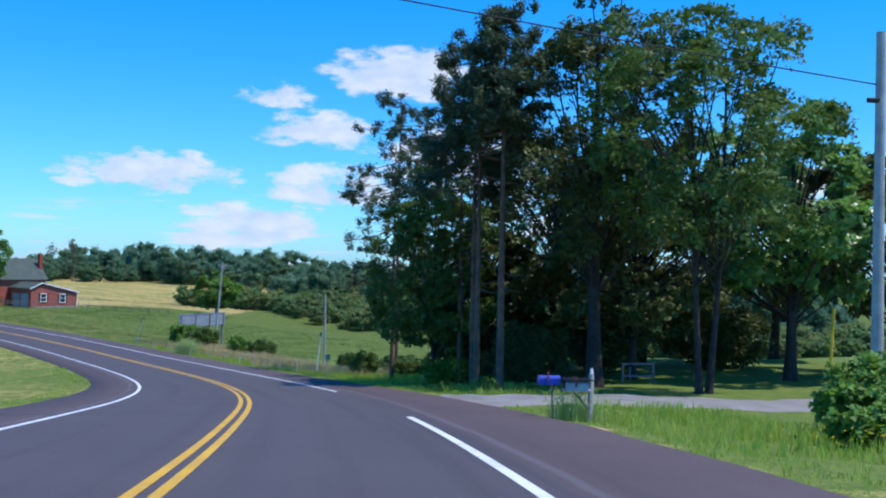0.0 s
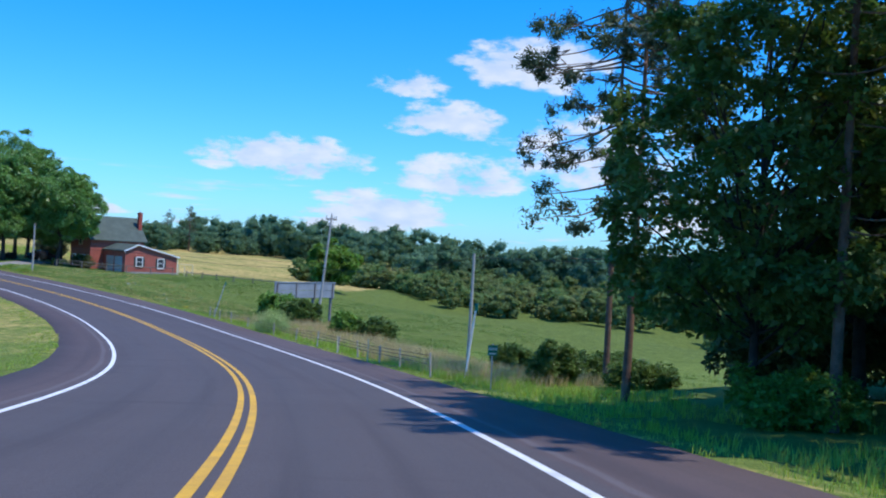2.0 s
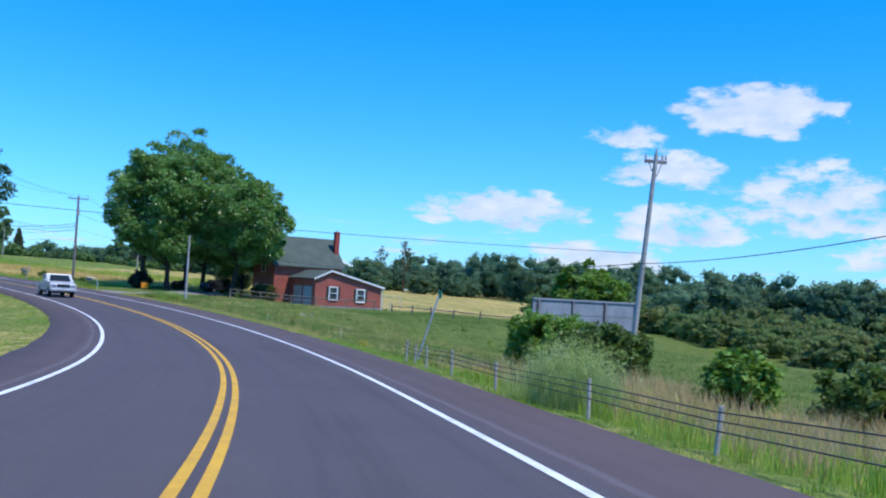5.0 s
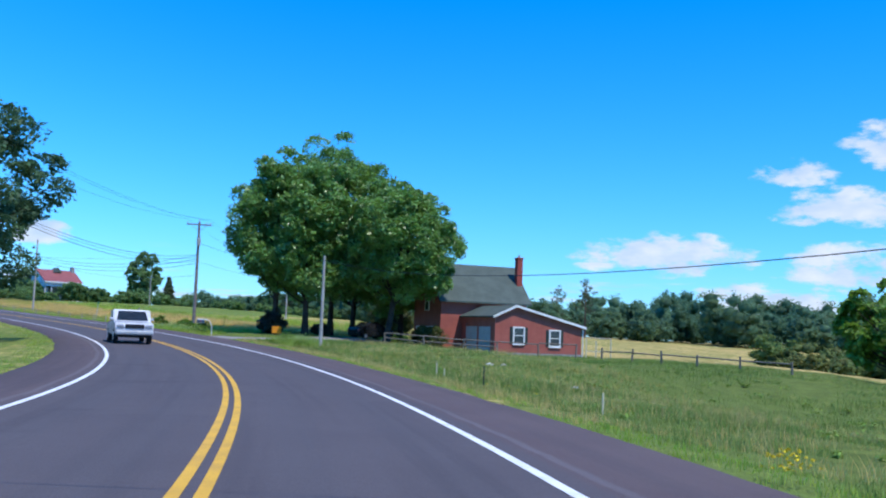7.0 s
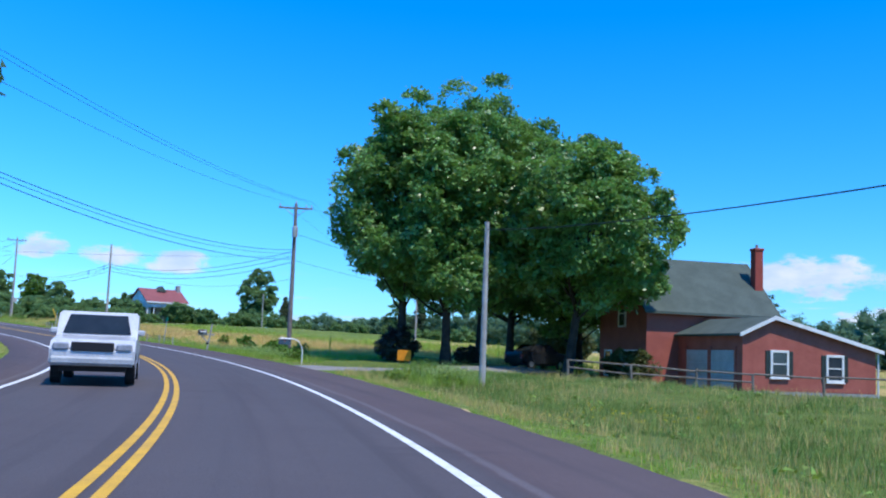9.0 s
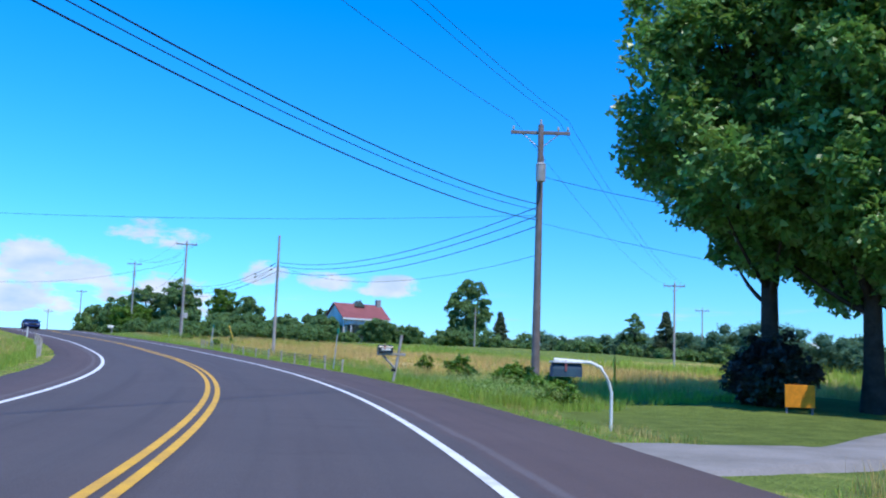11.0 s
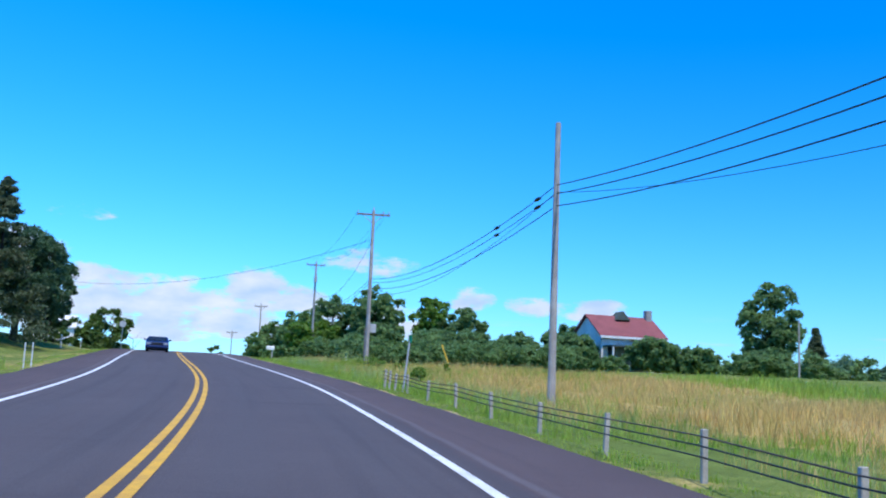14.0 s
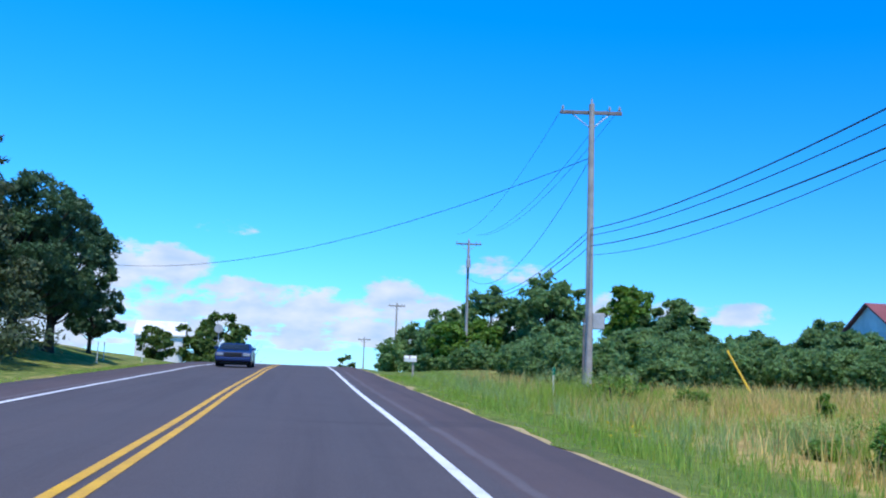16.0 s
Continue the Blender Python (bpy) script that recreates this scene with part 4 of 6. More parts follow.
# ---- far woods and hedges ----
def woods(name, spots, seed, mat, label, leaf=0.40, per=115, n=13):
    """Far trees, joined: rounded crowns of leafy lobes from the ground up. spots: x, y, height, spread."""
    rng = np.random.default_rng(seed)
    cs, rs, mids = [], [], []
    for x, y, h, w in spots:
        z = gz(x, y)
        mid = np.array([x, y, z + h * 0.46])
        a, b = lobes_of(rng, mid, (w * 0.8, w * 0.8, h * 0.56), n, 0.1, 0.32, 0.72)
        cs.append(a), rs.append(b), mids.append(np.repeat(mid[None], n, axis=0))
    cs, rs, mids = np.vstack(cs), np.concatenate(rs), np.vstack(mids)
    twigs = max(6, per // 5)
    v, f = sprays(rng, cs, rs, np.repeat(mids, twigs, axis=0), twigs, 6, leaf, 1.15, 0.34, lift=0.85)
    # the shaded mass of each lobe behind its leaves
    ico = bmesh.new()
    bmesh.ops.create_icosphere(ico, subdivisions=1, radius=1.0)
    iv, fi = np.array([q.co[:] for q in ico.verts]), np.array([[q.index for q in g.verts] for g in ico.faces])
    ico.free()
    cv = cs[:, None] + rs[:, None, None] * (0.7 + 0.3 * rng.random((len(cs), len(iv), 1))) * iv[None] * np.array([1, 1, 0.8])
    cf = (fi[None] + (np.arange(len(cs)) * len(iv))[:, None, None]).reshape(-1, 3)
    v, f = joined([(v, f), (cv.reshape(-1, 3), cf)])
    return tagged(new(name, mesh_of(name, v, f, mat)), label, "woods", kind="stuff")


def band(rng, a, b, width, count, h0, h1, w0, w1):
    """Random tree spots along the line from a to b."""
    out = []
    d = np.array(b, float) - np.array(a, float)
    side = np.array([d[1], -d[0]]) / np.linalg.norm(d)
    for _ in range(count):
        p = np.array(a) + d * rng.random() + side * width * (rng.random() - 0.5)
        out.append((p[0], p[1], h0 + (h1 - h0) * rng.random() ** 1.5, w0 + (w1 - w0) * rng.random()))
    return out


rw = np.random.default_rng(5)
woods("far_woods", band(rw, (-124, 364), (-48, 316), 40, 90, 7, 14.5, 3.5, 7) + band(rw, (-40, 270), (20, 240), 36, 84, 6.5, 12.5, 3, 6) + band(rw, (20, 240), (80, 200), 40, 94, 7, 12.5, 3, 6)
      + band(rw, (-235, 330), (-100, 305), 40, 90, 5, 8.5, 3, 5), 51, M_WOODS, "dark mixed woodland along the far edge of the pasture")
woods("scrub", band(rw, (-38, 232), (-4, 186), 26, 80, 2, 5, 1.6, 3.2) + band(rw, (-2, 196), (36, 196), 26, 70, 2.5, 6, 1.8, 3.6) + band(rw, (30, 180), (60, 130), 30, 60, 2.5, 6, 1.8, 3.4) + band(rw, (-52, 246), (8, 205), 44, 100, 2, 5.5, 1.8, 3.6) + band(rw, (8, 205), (62, 160), 50, 90, 2.5, 6, 2, 3.8), 52, M_SCRUB, "overgrown scrub and young trees in the valley", 0.36, 44)
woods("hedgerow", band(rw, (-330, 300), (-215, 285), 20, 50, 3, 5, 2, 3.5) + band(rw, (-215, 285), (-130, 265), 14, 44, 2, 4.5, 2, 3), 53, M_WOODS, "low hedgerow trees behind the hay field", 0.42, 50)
HEDGE = "leafy hedge tree growing along the hay field"
for k, (x, y, h, w, m) in enumerate([(-232, 213, 8.5, 3.6, M_HEDGE), (-228, 217, 9.5, 3.6, M_HEDGE), (-224, 215, 8.0, 3.0, M_HEDGE), (-221, 221, 8.6, 2.1, M_LEAF3), (-218, 224, 6.8, 2.8, M_HEDGE), (-215, 229, 4.2, 3.0, M_HEDGE),
                                     (-240, 212, 6.5, 4.0, M_HEDGE), (-248, 212, 5.5, 4.0, M_HEDGE), (-213, 222, 3.8, 2.6, M_HEDGE), (-209, 225, 3.6, 2.6, M_HEDGE), (-226, 208, 4.5, 3.2, M_LEAF3), (-217, 212, 3.8, 3.0, M_HEDGE), (-210, 215, 3.6, 2.8, M_HEDGE),
                                     (-206.5, 229.5, 4.6, 2.2, M_HEDGE), (-212.5, 236, 6.0, 3.0, M_HEDGE), (-196, 240, 2.4, 2.4, M_HEDGE), (-193, 247, 3.0, 3.0, M_HEDGE), (-199, 224, 2.4, 2.2, M_HEDGE), (-204, 219, 2.8, 2.4, M_HEDGE), (-197.6, 235.0, 4.2, 2.9, M_HEDGE), (-194.5, 238.8, 3.2, 2.4, M_HEDGE), (-202.7, 228.5, 4.3, 2.8, M_HEDGE), (-198.6, 226.5, 2.6, 2.0, M_HEDGE), (-212, 241, 7.0, 3.0, M_HEDGE)]):
    tree(x, y, h, w, 0.1, 0.14, 96, 170, 0.24, 70 + k, m, HEDGE, group="hedge trees")
tree(-204, 260.5, 13.5, 3.8, 0.8, 0.3, 110, 220, 0.26, 91, M_HEDGE, "broad green tree standing in the hay field")
spruce(-202.6, 267.2, 7.4, 1.9, 92, "small dark spruce behind the hay field")
tree(-40.2, 177.0, 8.0, 4.3, 0.6, 0.2, 70, 220, 0.26, 93, M_LEAF3, "round green tree standing alone in pasture")
# trees on the lawn inside the bend
spruce(-193.5, 170.0, 12.0, 3.8, 94, "tall dark spruce on a mown lawn")
tree(-200.5, 172.2, 9.8, 3.7, 1.1, 0.3, 130, 360, 0.13, 95, M_LAWNTREE, "dark leafy tree on a mown lawn", group="lawn trees")
tree(-206, 174.0, 8.8, 3.4, 1.0, 0.28, 130, 360, 0.13, 96, M_LAWNTREE, "dark leafy tree on a mown lawn", group="lawn trees")
tree(-214, 176.5, 4.6, 2.0, 0.8, 0.15, 60, 220, 0.14, 97, M_LAWNTREE, "dark leafy tree on a mown lawn", group="lawn trees")
tree(-196, 166.5, 9.6, 4.0, 0.9, 0.3, 130, 360, 0.13, 98, M_LAWNTREE, "dark leafy tree on a mown lawn", group="lawn trees")
tree(-302, 198.6, 11.6, 5.0, 1.0, 0.3, 60, 160, 0.5, 99, M_LEAF2, "leafy tree beyond the crest of the road")
tree(-289, 188.6, 6.6, 2.6, 0.6, 0.15, 40, 120, 0.35, 103, M_LEAF2, "leafy bush beside a white barn")
tree(-322, 226, 9.0, 2.4, 1.0, 0.25, 40, 120, 0.4, 100, M_LEAF2, "leafy tree beyond the crest of the road")

# bushes along the right verge
shrub(8.9, 20.0, 3.4, 2.8, 1.75, 101, M_LEAF3, "bright green leafy bush beside the road", 0.12, 60, 190)
shrub(7.9, 17.6, 2.4, 1.8, 0.9, 102, M_LEAF3, "bright green leafy bush beside the road", 0.11, 34, 140)
shrub(-2.0, 63.0, 3.0, 2.4, 1.0, 103, M_LEAF2, "dark bush at the foot of pines", 0.07, 50, 320)
shrub(-4.9, 64.2, 2.2, 2.0, 1.7, 104, M_LEAF2, "dark bush at the foot of pines", 0.07, 50, 320)
shrub(-2.6, 71.5, 4.0, 3.4, 1.7, 105, M_LEAF2, "dark bush at the foot of pines", 0.10, 60, 260)
shrub(-7.2, 79.5, 2.6, 2.4, 1.7, 106, M_LEAF2, "rounded dark green bush in pasture", 0.09, 60, 300)
shrub(-16.8, 92.5, 3.4, 2.6, 1.7, 108, M_LEAF2, "rounded dark green bush in pasture", 0.12, 40, 150)
shrub(-19.8, 97, 3.0, 2.6, 1.9, 109, M_LEAF3, "bright green bush by a utility pole", 0.13, 40, 150)
shrub(-26.8, 104.8, 4.6, 3.4, 2.5, 110, M_LEAF3, "broad vine-covered bush before the billboard", 0.15, 70, 200, -45)
shrub(-24.6, 103.0, 3.6, 3.0, 2.3, 111, M_LEAF2, "broad vine-covered bush before the billboard", 0.14, 50, 190)
shrub(-107.4, 169.4, 2.0, 1.6, 1.4, 112, M_LEAF3, "wind-bent green bush behind a mailbox", 0.13, 22, 55)
shrub(-99.5, 164.5, 1.8, 1.6, 1.2, 113, M_LEAF3, "small green bush in tall grass", 0.11, 26, 130)
shrub(-95.6, 161.6, 3.4, 2.0, 0.8, 122, M_LEAF3, "low dark shrub row at the edge of lawn", 0.1, 36, 150)
woods("thicket", band(rw, (-246, 210), (-214, 218), 9, 34, 1.8, 4.2, 1.4, 2.4) + band(rw, (-214, 218), (-196, 229), 7, 22, 1.2, 2.5, 1.2, 1.9) + band(rw, (-206, 243), (-190, 262), 8, 22, 1.8, 4, 1.4, 2.2)
      + band(rw, (-182, 258), (-150, 262), 8, 20, 1.5, 3, 1.4, 2.0) + band(rw, (-200, 205), (-222, 204), 6, 14, 1.0, 2.4, 1.0, 1.8), 54, M_THICKET, "dense thicket of bushes along the hay field", 0.2, 110, 11)
pine(-111.5, 299.6, 12.5, 0.2, 0.45, 2.6, 131, "sparse dark conifer rising above far woods", 26, per=30, airy=True)
pine(-118.5, 300.5, 10.5, 0.18, 0.45, 2.2, 132, "sparse dark conifer rising above far woods", 22, per=30, airy=True)
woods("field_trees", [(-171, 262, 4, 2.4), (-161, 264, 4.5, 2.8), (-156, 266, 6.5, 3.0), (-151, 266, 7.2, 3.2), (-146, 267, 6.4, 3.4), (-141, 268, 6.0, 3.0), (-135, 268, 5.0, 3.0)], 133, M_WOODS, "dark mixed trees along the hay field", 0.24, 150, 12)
tree(-168.5, 262, 7.0, 1.5, 0.6, 0.12, 44, 70, 0.24, 134, M_HEDGE, "slender leafy tree behind the hay field")
spruce(-163.6, 263, 7.0, 1.9, 135, "dark ragged conifer behind the hay field")
for k, (x, y, w, h) in enumerate(((-173.2, 190.2, 2.6, 1.1), (-169.8, 190.6, 1.6, 0.7), (-159.3, 185.6, 1.0, 0.4), (-157.2, 184.9, 1.0, 0.95), (-165.4, 191.2, 0.6, 0.9))):
    shrub(x, y, w, w * 0.8, h, 160 + k, M_LEAF3, "low leafy bush in rough grass on a bank", 0.06, 22, 90, group="bank bushes")
for k, (x, y, w, h) in enumerate(((-184.5, 196.2, 3.4, 2.6), (-188.0, 196.8, 3.6, 3.0), (-192.0, 198.0, 4.0, 3.2), (-196.5, 199.5, 4.0, 3.2), (-181.5, 197.6, 2.6, 2.0), (-201.0, 200.6, 3.6, 2.6), (-191.5, 204.8, 5.0, 3.0), (-188.6, 206.4, 5.0, 3.1), (-187.0, 208.6, 4.6, 2.8), (-185.8, 210.4, 4.8, 2.9), (-184.6, 212.6, 5.0, 3.1))):
    shrub(x, y, w, w * 0.9, h, 170 + k, M_HEDGE, "rounded leafy bush at the foot of hedge trees", 0.16, 44, 110, group="hedge bushes")
for k, (x, y, w, h) in enumerate(((-77.0, 151.0, 1.8, 0.95), (-75.6, 149.6, 1.6, 0.9), (-74.2, 149.0, 1.5, 0.85), (-76.2, 148.4, 1.2, 0.6), (-73.0, 147.6, 1.4, 0.75), (1.9, 41.4, 1.5, 0.9), (3.6, 40.6, 1.2, 0.6), (0.2, 42.8, 1.2, 0.5))):
    shrub(x, y, w, w * 0.8, h, 180 + k, M_WEED, "bright leafy weeds beside a gravel driveway", 0.07, 16, 44, group="leafy weeds")
for k, (x, y, w, h) in enumerate(((-111.9, 171.2, 1.1, 1.3), (-101.4, 166.8, 2.2, 1.2), (-99.0, 166.4, 1.6, 1.0), (-98.1, 164.2, 1.2, 0.8), (-104.2, 168.6, 1.0, 0.8))):
    shrub(x, y, w, w * 0.8, h, 140 + k, M_WEED, "leafy weed thicket in tall verge grass", 0.1, 22, 48, group="leafy weeds")


# ---- poles and cables ----
def utility_pole(x, y, height, r, label, arm=0.0, turn=0.0, can=False, box=0.0, lean=(0, 0), mat=None):
    """A wooden pole; arm: length of its cross-arm; can: a transformer; box: height of a meter box. turn: degrees of the arm about z."""
    ob = thing("utility_pole", label, "pole", (x, y, gz(x, y)), turn, "utility poles")
    mat = mat or M_POLE
    top = Vector((lean[0], lean[1], height))
    part("post", rod_bm((0, 0, -0.3), top, r, r * 0.66, 14), mat, ob)
    lx = lean[0]
    if arm:
        z = height - 0.35
        a = part("crossarm", box_bm(arm, 0.10, 0.13, (lx, r + 0.02, z), 0.01), M_DARKPOLE, ob)
        bm = rod_bm((lx - arm * 0.3, r + 0.03, z), (lx, r * 0.8, z - 0.6), 0.02)
        part("brace", rod_bm((lx + arm * 0.3, r + 0.03, z), (lx, r * 0.8, z - 0.6), 0.02, bm=bm), M_METAL, ob)
        for k in (-0.46, 0.30, 0.46):
            bm = rod_bm((lx + arm * k, r + 0.02, z + 0.13), (lx + arm * k, r + 0.02, z + 0.24), 0.02)
            part("insulator", rod_bm((lx + arm * k, r + 0.02, z + 0.2), (lx + arm * k, r + 0.02, z + 0.33), 0.055, 0.035, bm=bm), M_GREYPAINT, ob)
        part("insulator", rod_bm((lx, lean[1], height), (lx, lean[1], height + 0.22), 0.05, 0.03), M_GREYPAINT, ob)
    if can:
        z = height - 2.6
        bm = rod_bm((0.0, -r - 0.24, z + 0.2), (0.0, -r - 0.24, z + 0.88), 0.19, 0.2, 16)
        rod_bm((0.0, -r - 0.24, z + 0.88), (0.0, -r - 0.24, z + 0.95), 0.21, 0.12, 16, bm)
        can_ob = part("transformer", bm, M_GREYPAINT, ob, "grey steel transformer can")
        part("bushing", rod_bm((0.08, -r - 0.24, z + 0.95), (0.1, -r - 0.24, z + 1.2), 0.04, 0.03), M_DARKPOLE, can_ob)
        part("bracket", box_bm(0.08, 0.3, 0.1, (0, -r - 0.05, z + 0.3)), M_METAL, ob)
    if box:
        part("meter_box", box_bm(0.45, 0.25, 0.6, (0.35, 0.0, box), 0.02), M_GREYPAINT, ob, "pale grey steel equipment box")
        part("conduit", rod_bm((-r - 0.03, 0, 0.1), (-r - 0.03, 0, box + 0.4), 0.035), M_DARKPOLE, ob)
    return ob


def cable(a, b, sag, r=0.012, label="black overhead cable hanging between poles", ties=0):
    u = np.linspace(0, 1, 25)[:, None]
    a, b = np.array(a, float), np.array(b, float)
    p = a + (b - a) * u
    p[:, 2] -= 4 * sag * (u * (1 - u))[:, 0]
    pieces = [tube_np(p, np.full(25, r), 6)]
    for k in range(ties):
        at = 0.05 + 0.13 * k
        q = a + (b - a) * at
        q[2] -= 4 * sag * at * (1 - at)
        d = (b - a) / np.linalg.norm(b - a)
        pieces.append(tube_np(np.array([q - d * 0.35, q - d * 0.2, q + d * 0.2, q + d * 0.35]), [r, 0.06, 0.06, r], 6))
    v, f = joined(pieces)
    return tagged(new("overhead_cable", mesh_of("overhead_cable", v, f, M_WIRE, True)), label, "cable", "overhead cables")


WOOD = "weathered grey wooden utility pole standing in roadside grass"
first = utility_pole(11.45, 26.2, 10.5, 0.17, WOOD)
part("bracket", box_bm(0.34, 0.12, 0.14, (-0.2, -0.05, 8.62), 0.03), M_BLACK, first, "black cable bracket")
utility_pole(-9.8, 83.6, 6.0, 0.11, WOOD)
utility_pole(-24.5, 107.6, 8.9, 0.12, "leaning grey utility pole beside a billboard", arm=0.9, turn=30, lean=(0.75, 0.1))
utility_pole(-73.0, 149.6, 6.2, 0.13, "short grey service pole before maples")
utility_pole(-102, 168.4, 10.6, 0.17, "brown utility pole with cross-arm and transformer", arm=2.4, turn=47, can=True, mat=M_DARKPOLE)
utility_pole(-141.9, 181.5, 9.35, 0.135, WOOD)
utility_pole(-179, 192.6, 11.3, 0.16, "grey utility pole with cross-arm and meter box", arm=2.4, turn=68, box=2.6)
utility_pole(-224.5, 207.2, 11.2, 0.15, "grey utility pole with cross-arm", arm=2.2, turn=70, can=True)
utility_pole(-139.6, 231, 9.3, 0.14, "grey utility pole with cross-arm in a hay field", arm=2.4, turn=47)
utility_pole(-172, 285, 9.3, 0.14, "grey utility pole with cross-arm in a hay field", arm=2.4, turn=47)
utility_pole(-188, 247, 6.4, 0.12, WOOD)
utility_pole(-262, 214, 9.5, 0.14, "grey utility pole with cross-arm", arm=2.0, turn=70)
utility_pole(-300, 222, 9.5, 0.14, "grey utility pole with cross-arm", arm=2.0, turn=70)
utility_pole(-80, 128, 9.5, 0.16, WOOD)
E_, G_, H_, J_, L_ = np.array([-102, 168.4, gz(-102, 168.4)]), np.array([-141.9, 181.5, gz(-141.9, 181.5)]), np.array([-179, 192.6, gz(-179, 192.6)]), np.array([-224.5, 207.2, gz(-224.5, 207.2)]), np.array([-80, 128, gz(-80, 128)])


def up(p, h, dx=0.0, turn=0.0):
    return p + np.array([dx * math.cos(radians(turn)), dx * math.sin(radians(turn)), h])


for k, (e, g, h, j) in enumerate(((7.4, 7.24, 6.4, 6.8), (7.15, 6.95, 6.15, 6.6), (6.75, 6.54, 5.75, 6.3))):
    cable(up(E_, e - 0.06), up(L_, (7.7, 7.55, 7.4)[k]), 1.2, 0.016 if k != 1 else 0.011)
    cable(up(E_, (7.26, 6.9, 6.48)[k]), up(G_, g), 1.0, 0.017, ties=0)
    cable(up(G_, g), up(H_, h), 0.9, 0.016 if k != 1 else 0.012, ties=2 if k < 2 else 0)
    cable(up(H_, h), up(J_, j), 1.2, 0.014)
for dx in (-1.1, 0.7, 1.1):
    cable(up(E_, 10.8, dx, 47), up(L_, 11.0, dx, 47), 0.8, 0.008)
    cable(up(E_, 10.8, dx, 47), (-139.6 + dx * 0.7, 231 + dx * 0.7, gz(-139.6, 231) + 9.2), 1.0, 0.007)
    cable(up(H_, 11.2, dx, 68), up(J_, 11.7, dx, 68), 1.2, 0.009)
cable(up(H_, 9.2), (-214, 177.5, gz(-214, 177.5) + 6.0), 1.4, 0.013)
cable(up(H_, 9.2), up(J_, 8.0), 2.2, 0.012)
cable(up(G_, 7.0), up(H_, 5.4), 1.2, 0.009)
cable(up(E_, 5.3), up(G_, 7.0), 1.2, 0.009)
cable(up(E_, 6.9), (-123, 141, -0.4), 0.5, 0.007)
cable(up(E_, 8.5), (-84, 172, -1.6), 0.6, 0.012)
cable(up(E_, 6.6), (-75, 190, -3.5), 1.2, 0.008)
P2_, P3_, D_ = np.array([-9.8, 83.6, gz(-9.8, 83.6) - 0.4]), np.array([-24.5, 107.6, gz(-24.5, 107.6)]), np.array([-73.0, 149.6, gz(-73, 149.6)])
cable(up(P2_, 6.2), up(P3_, 4.6, 0.3), 0.5, 0.014)
cable(up(P3_, 4.6, 0.3), up(D_, 5.9), 1.3, 0.014)
cable(up(P3_, 5.0, 0.3), (-53.5, 92.3, -2.3), 0.3, 0.010)
cable(up(P2_, 6.2), (17.8, 116.4, 0.1), 0.5, 0.014)
cable(up(P3_, 4.4, 0.3), (17.8, 116.4, -5.2), 0.6, 0.010)
utility_pole(17.8, 116.4, 10.5, 0.12, WOOD)
cable((11.45, 26.2, gz(11.45, 26.2) + 9.1), (-14, 20, 8.9), 0.1, 0.018)
cable((11.7, 26.2, gz(11.7, 26.2) + 7.4), (34, 66, 0.5), 0.6, 0.012)

# yellow guards on the stays of poles


def guy_guard(x, y, length, tilt, turn, label):
    ob = thing("guy_guard", label, "guy wire", (x, y, gz(x, y)), turn, "guy guards")
    end = (math.sin(radians(tilt)) * length, 0, math.cos(radians(tilt)) * length)
    part("guard_tube", rod_bm((0, 0, -0.1), end, 0.045, 0.04), M_GUY, ob, "yellow plastic tube")
    k = 1.25
    part("stay_wire", rod_bm(tuple(c * 0.98 for c in end), tuple(c * k for c in end), 0.008), M_WIRE, ob)


guy_guard(-175.3, 197.4, 3.05, 50, 169, "yellow guard on a stay wire in tall grass")
guy_guard(11.0, 28.4, 3.3, 3, 0, "yellow guard on a stay wire behind a bush")
guy_guard(-97.5, 167.7, 1.5, 30, 130, "yellow guard on a stay wire in a hay field")


# ---- farmhouse ----
M_CHIMNEY = material("red_chimney_brick", (0.36, 0.075, 0.055), (0.28, 0.06, 0.045), 0.9, 2.0, 22, 0.4, 0.01)


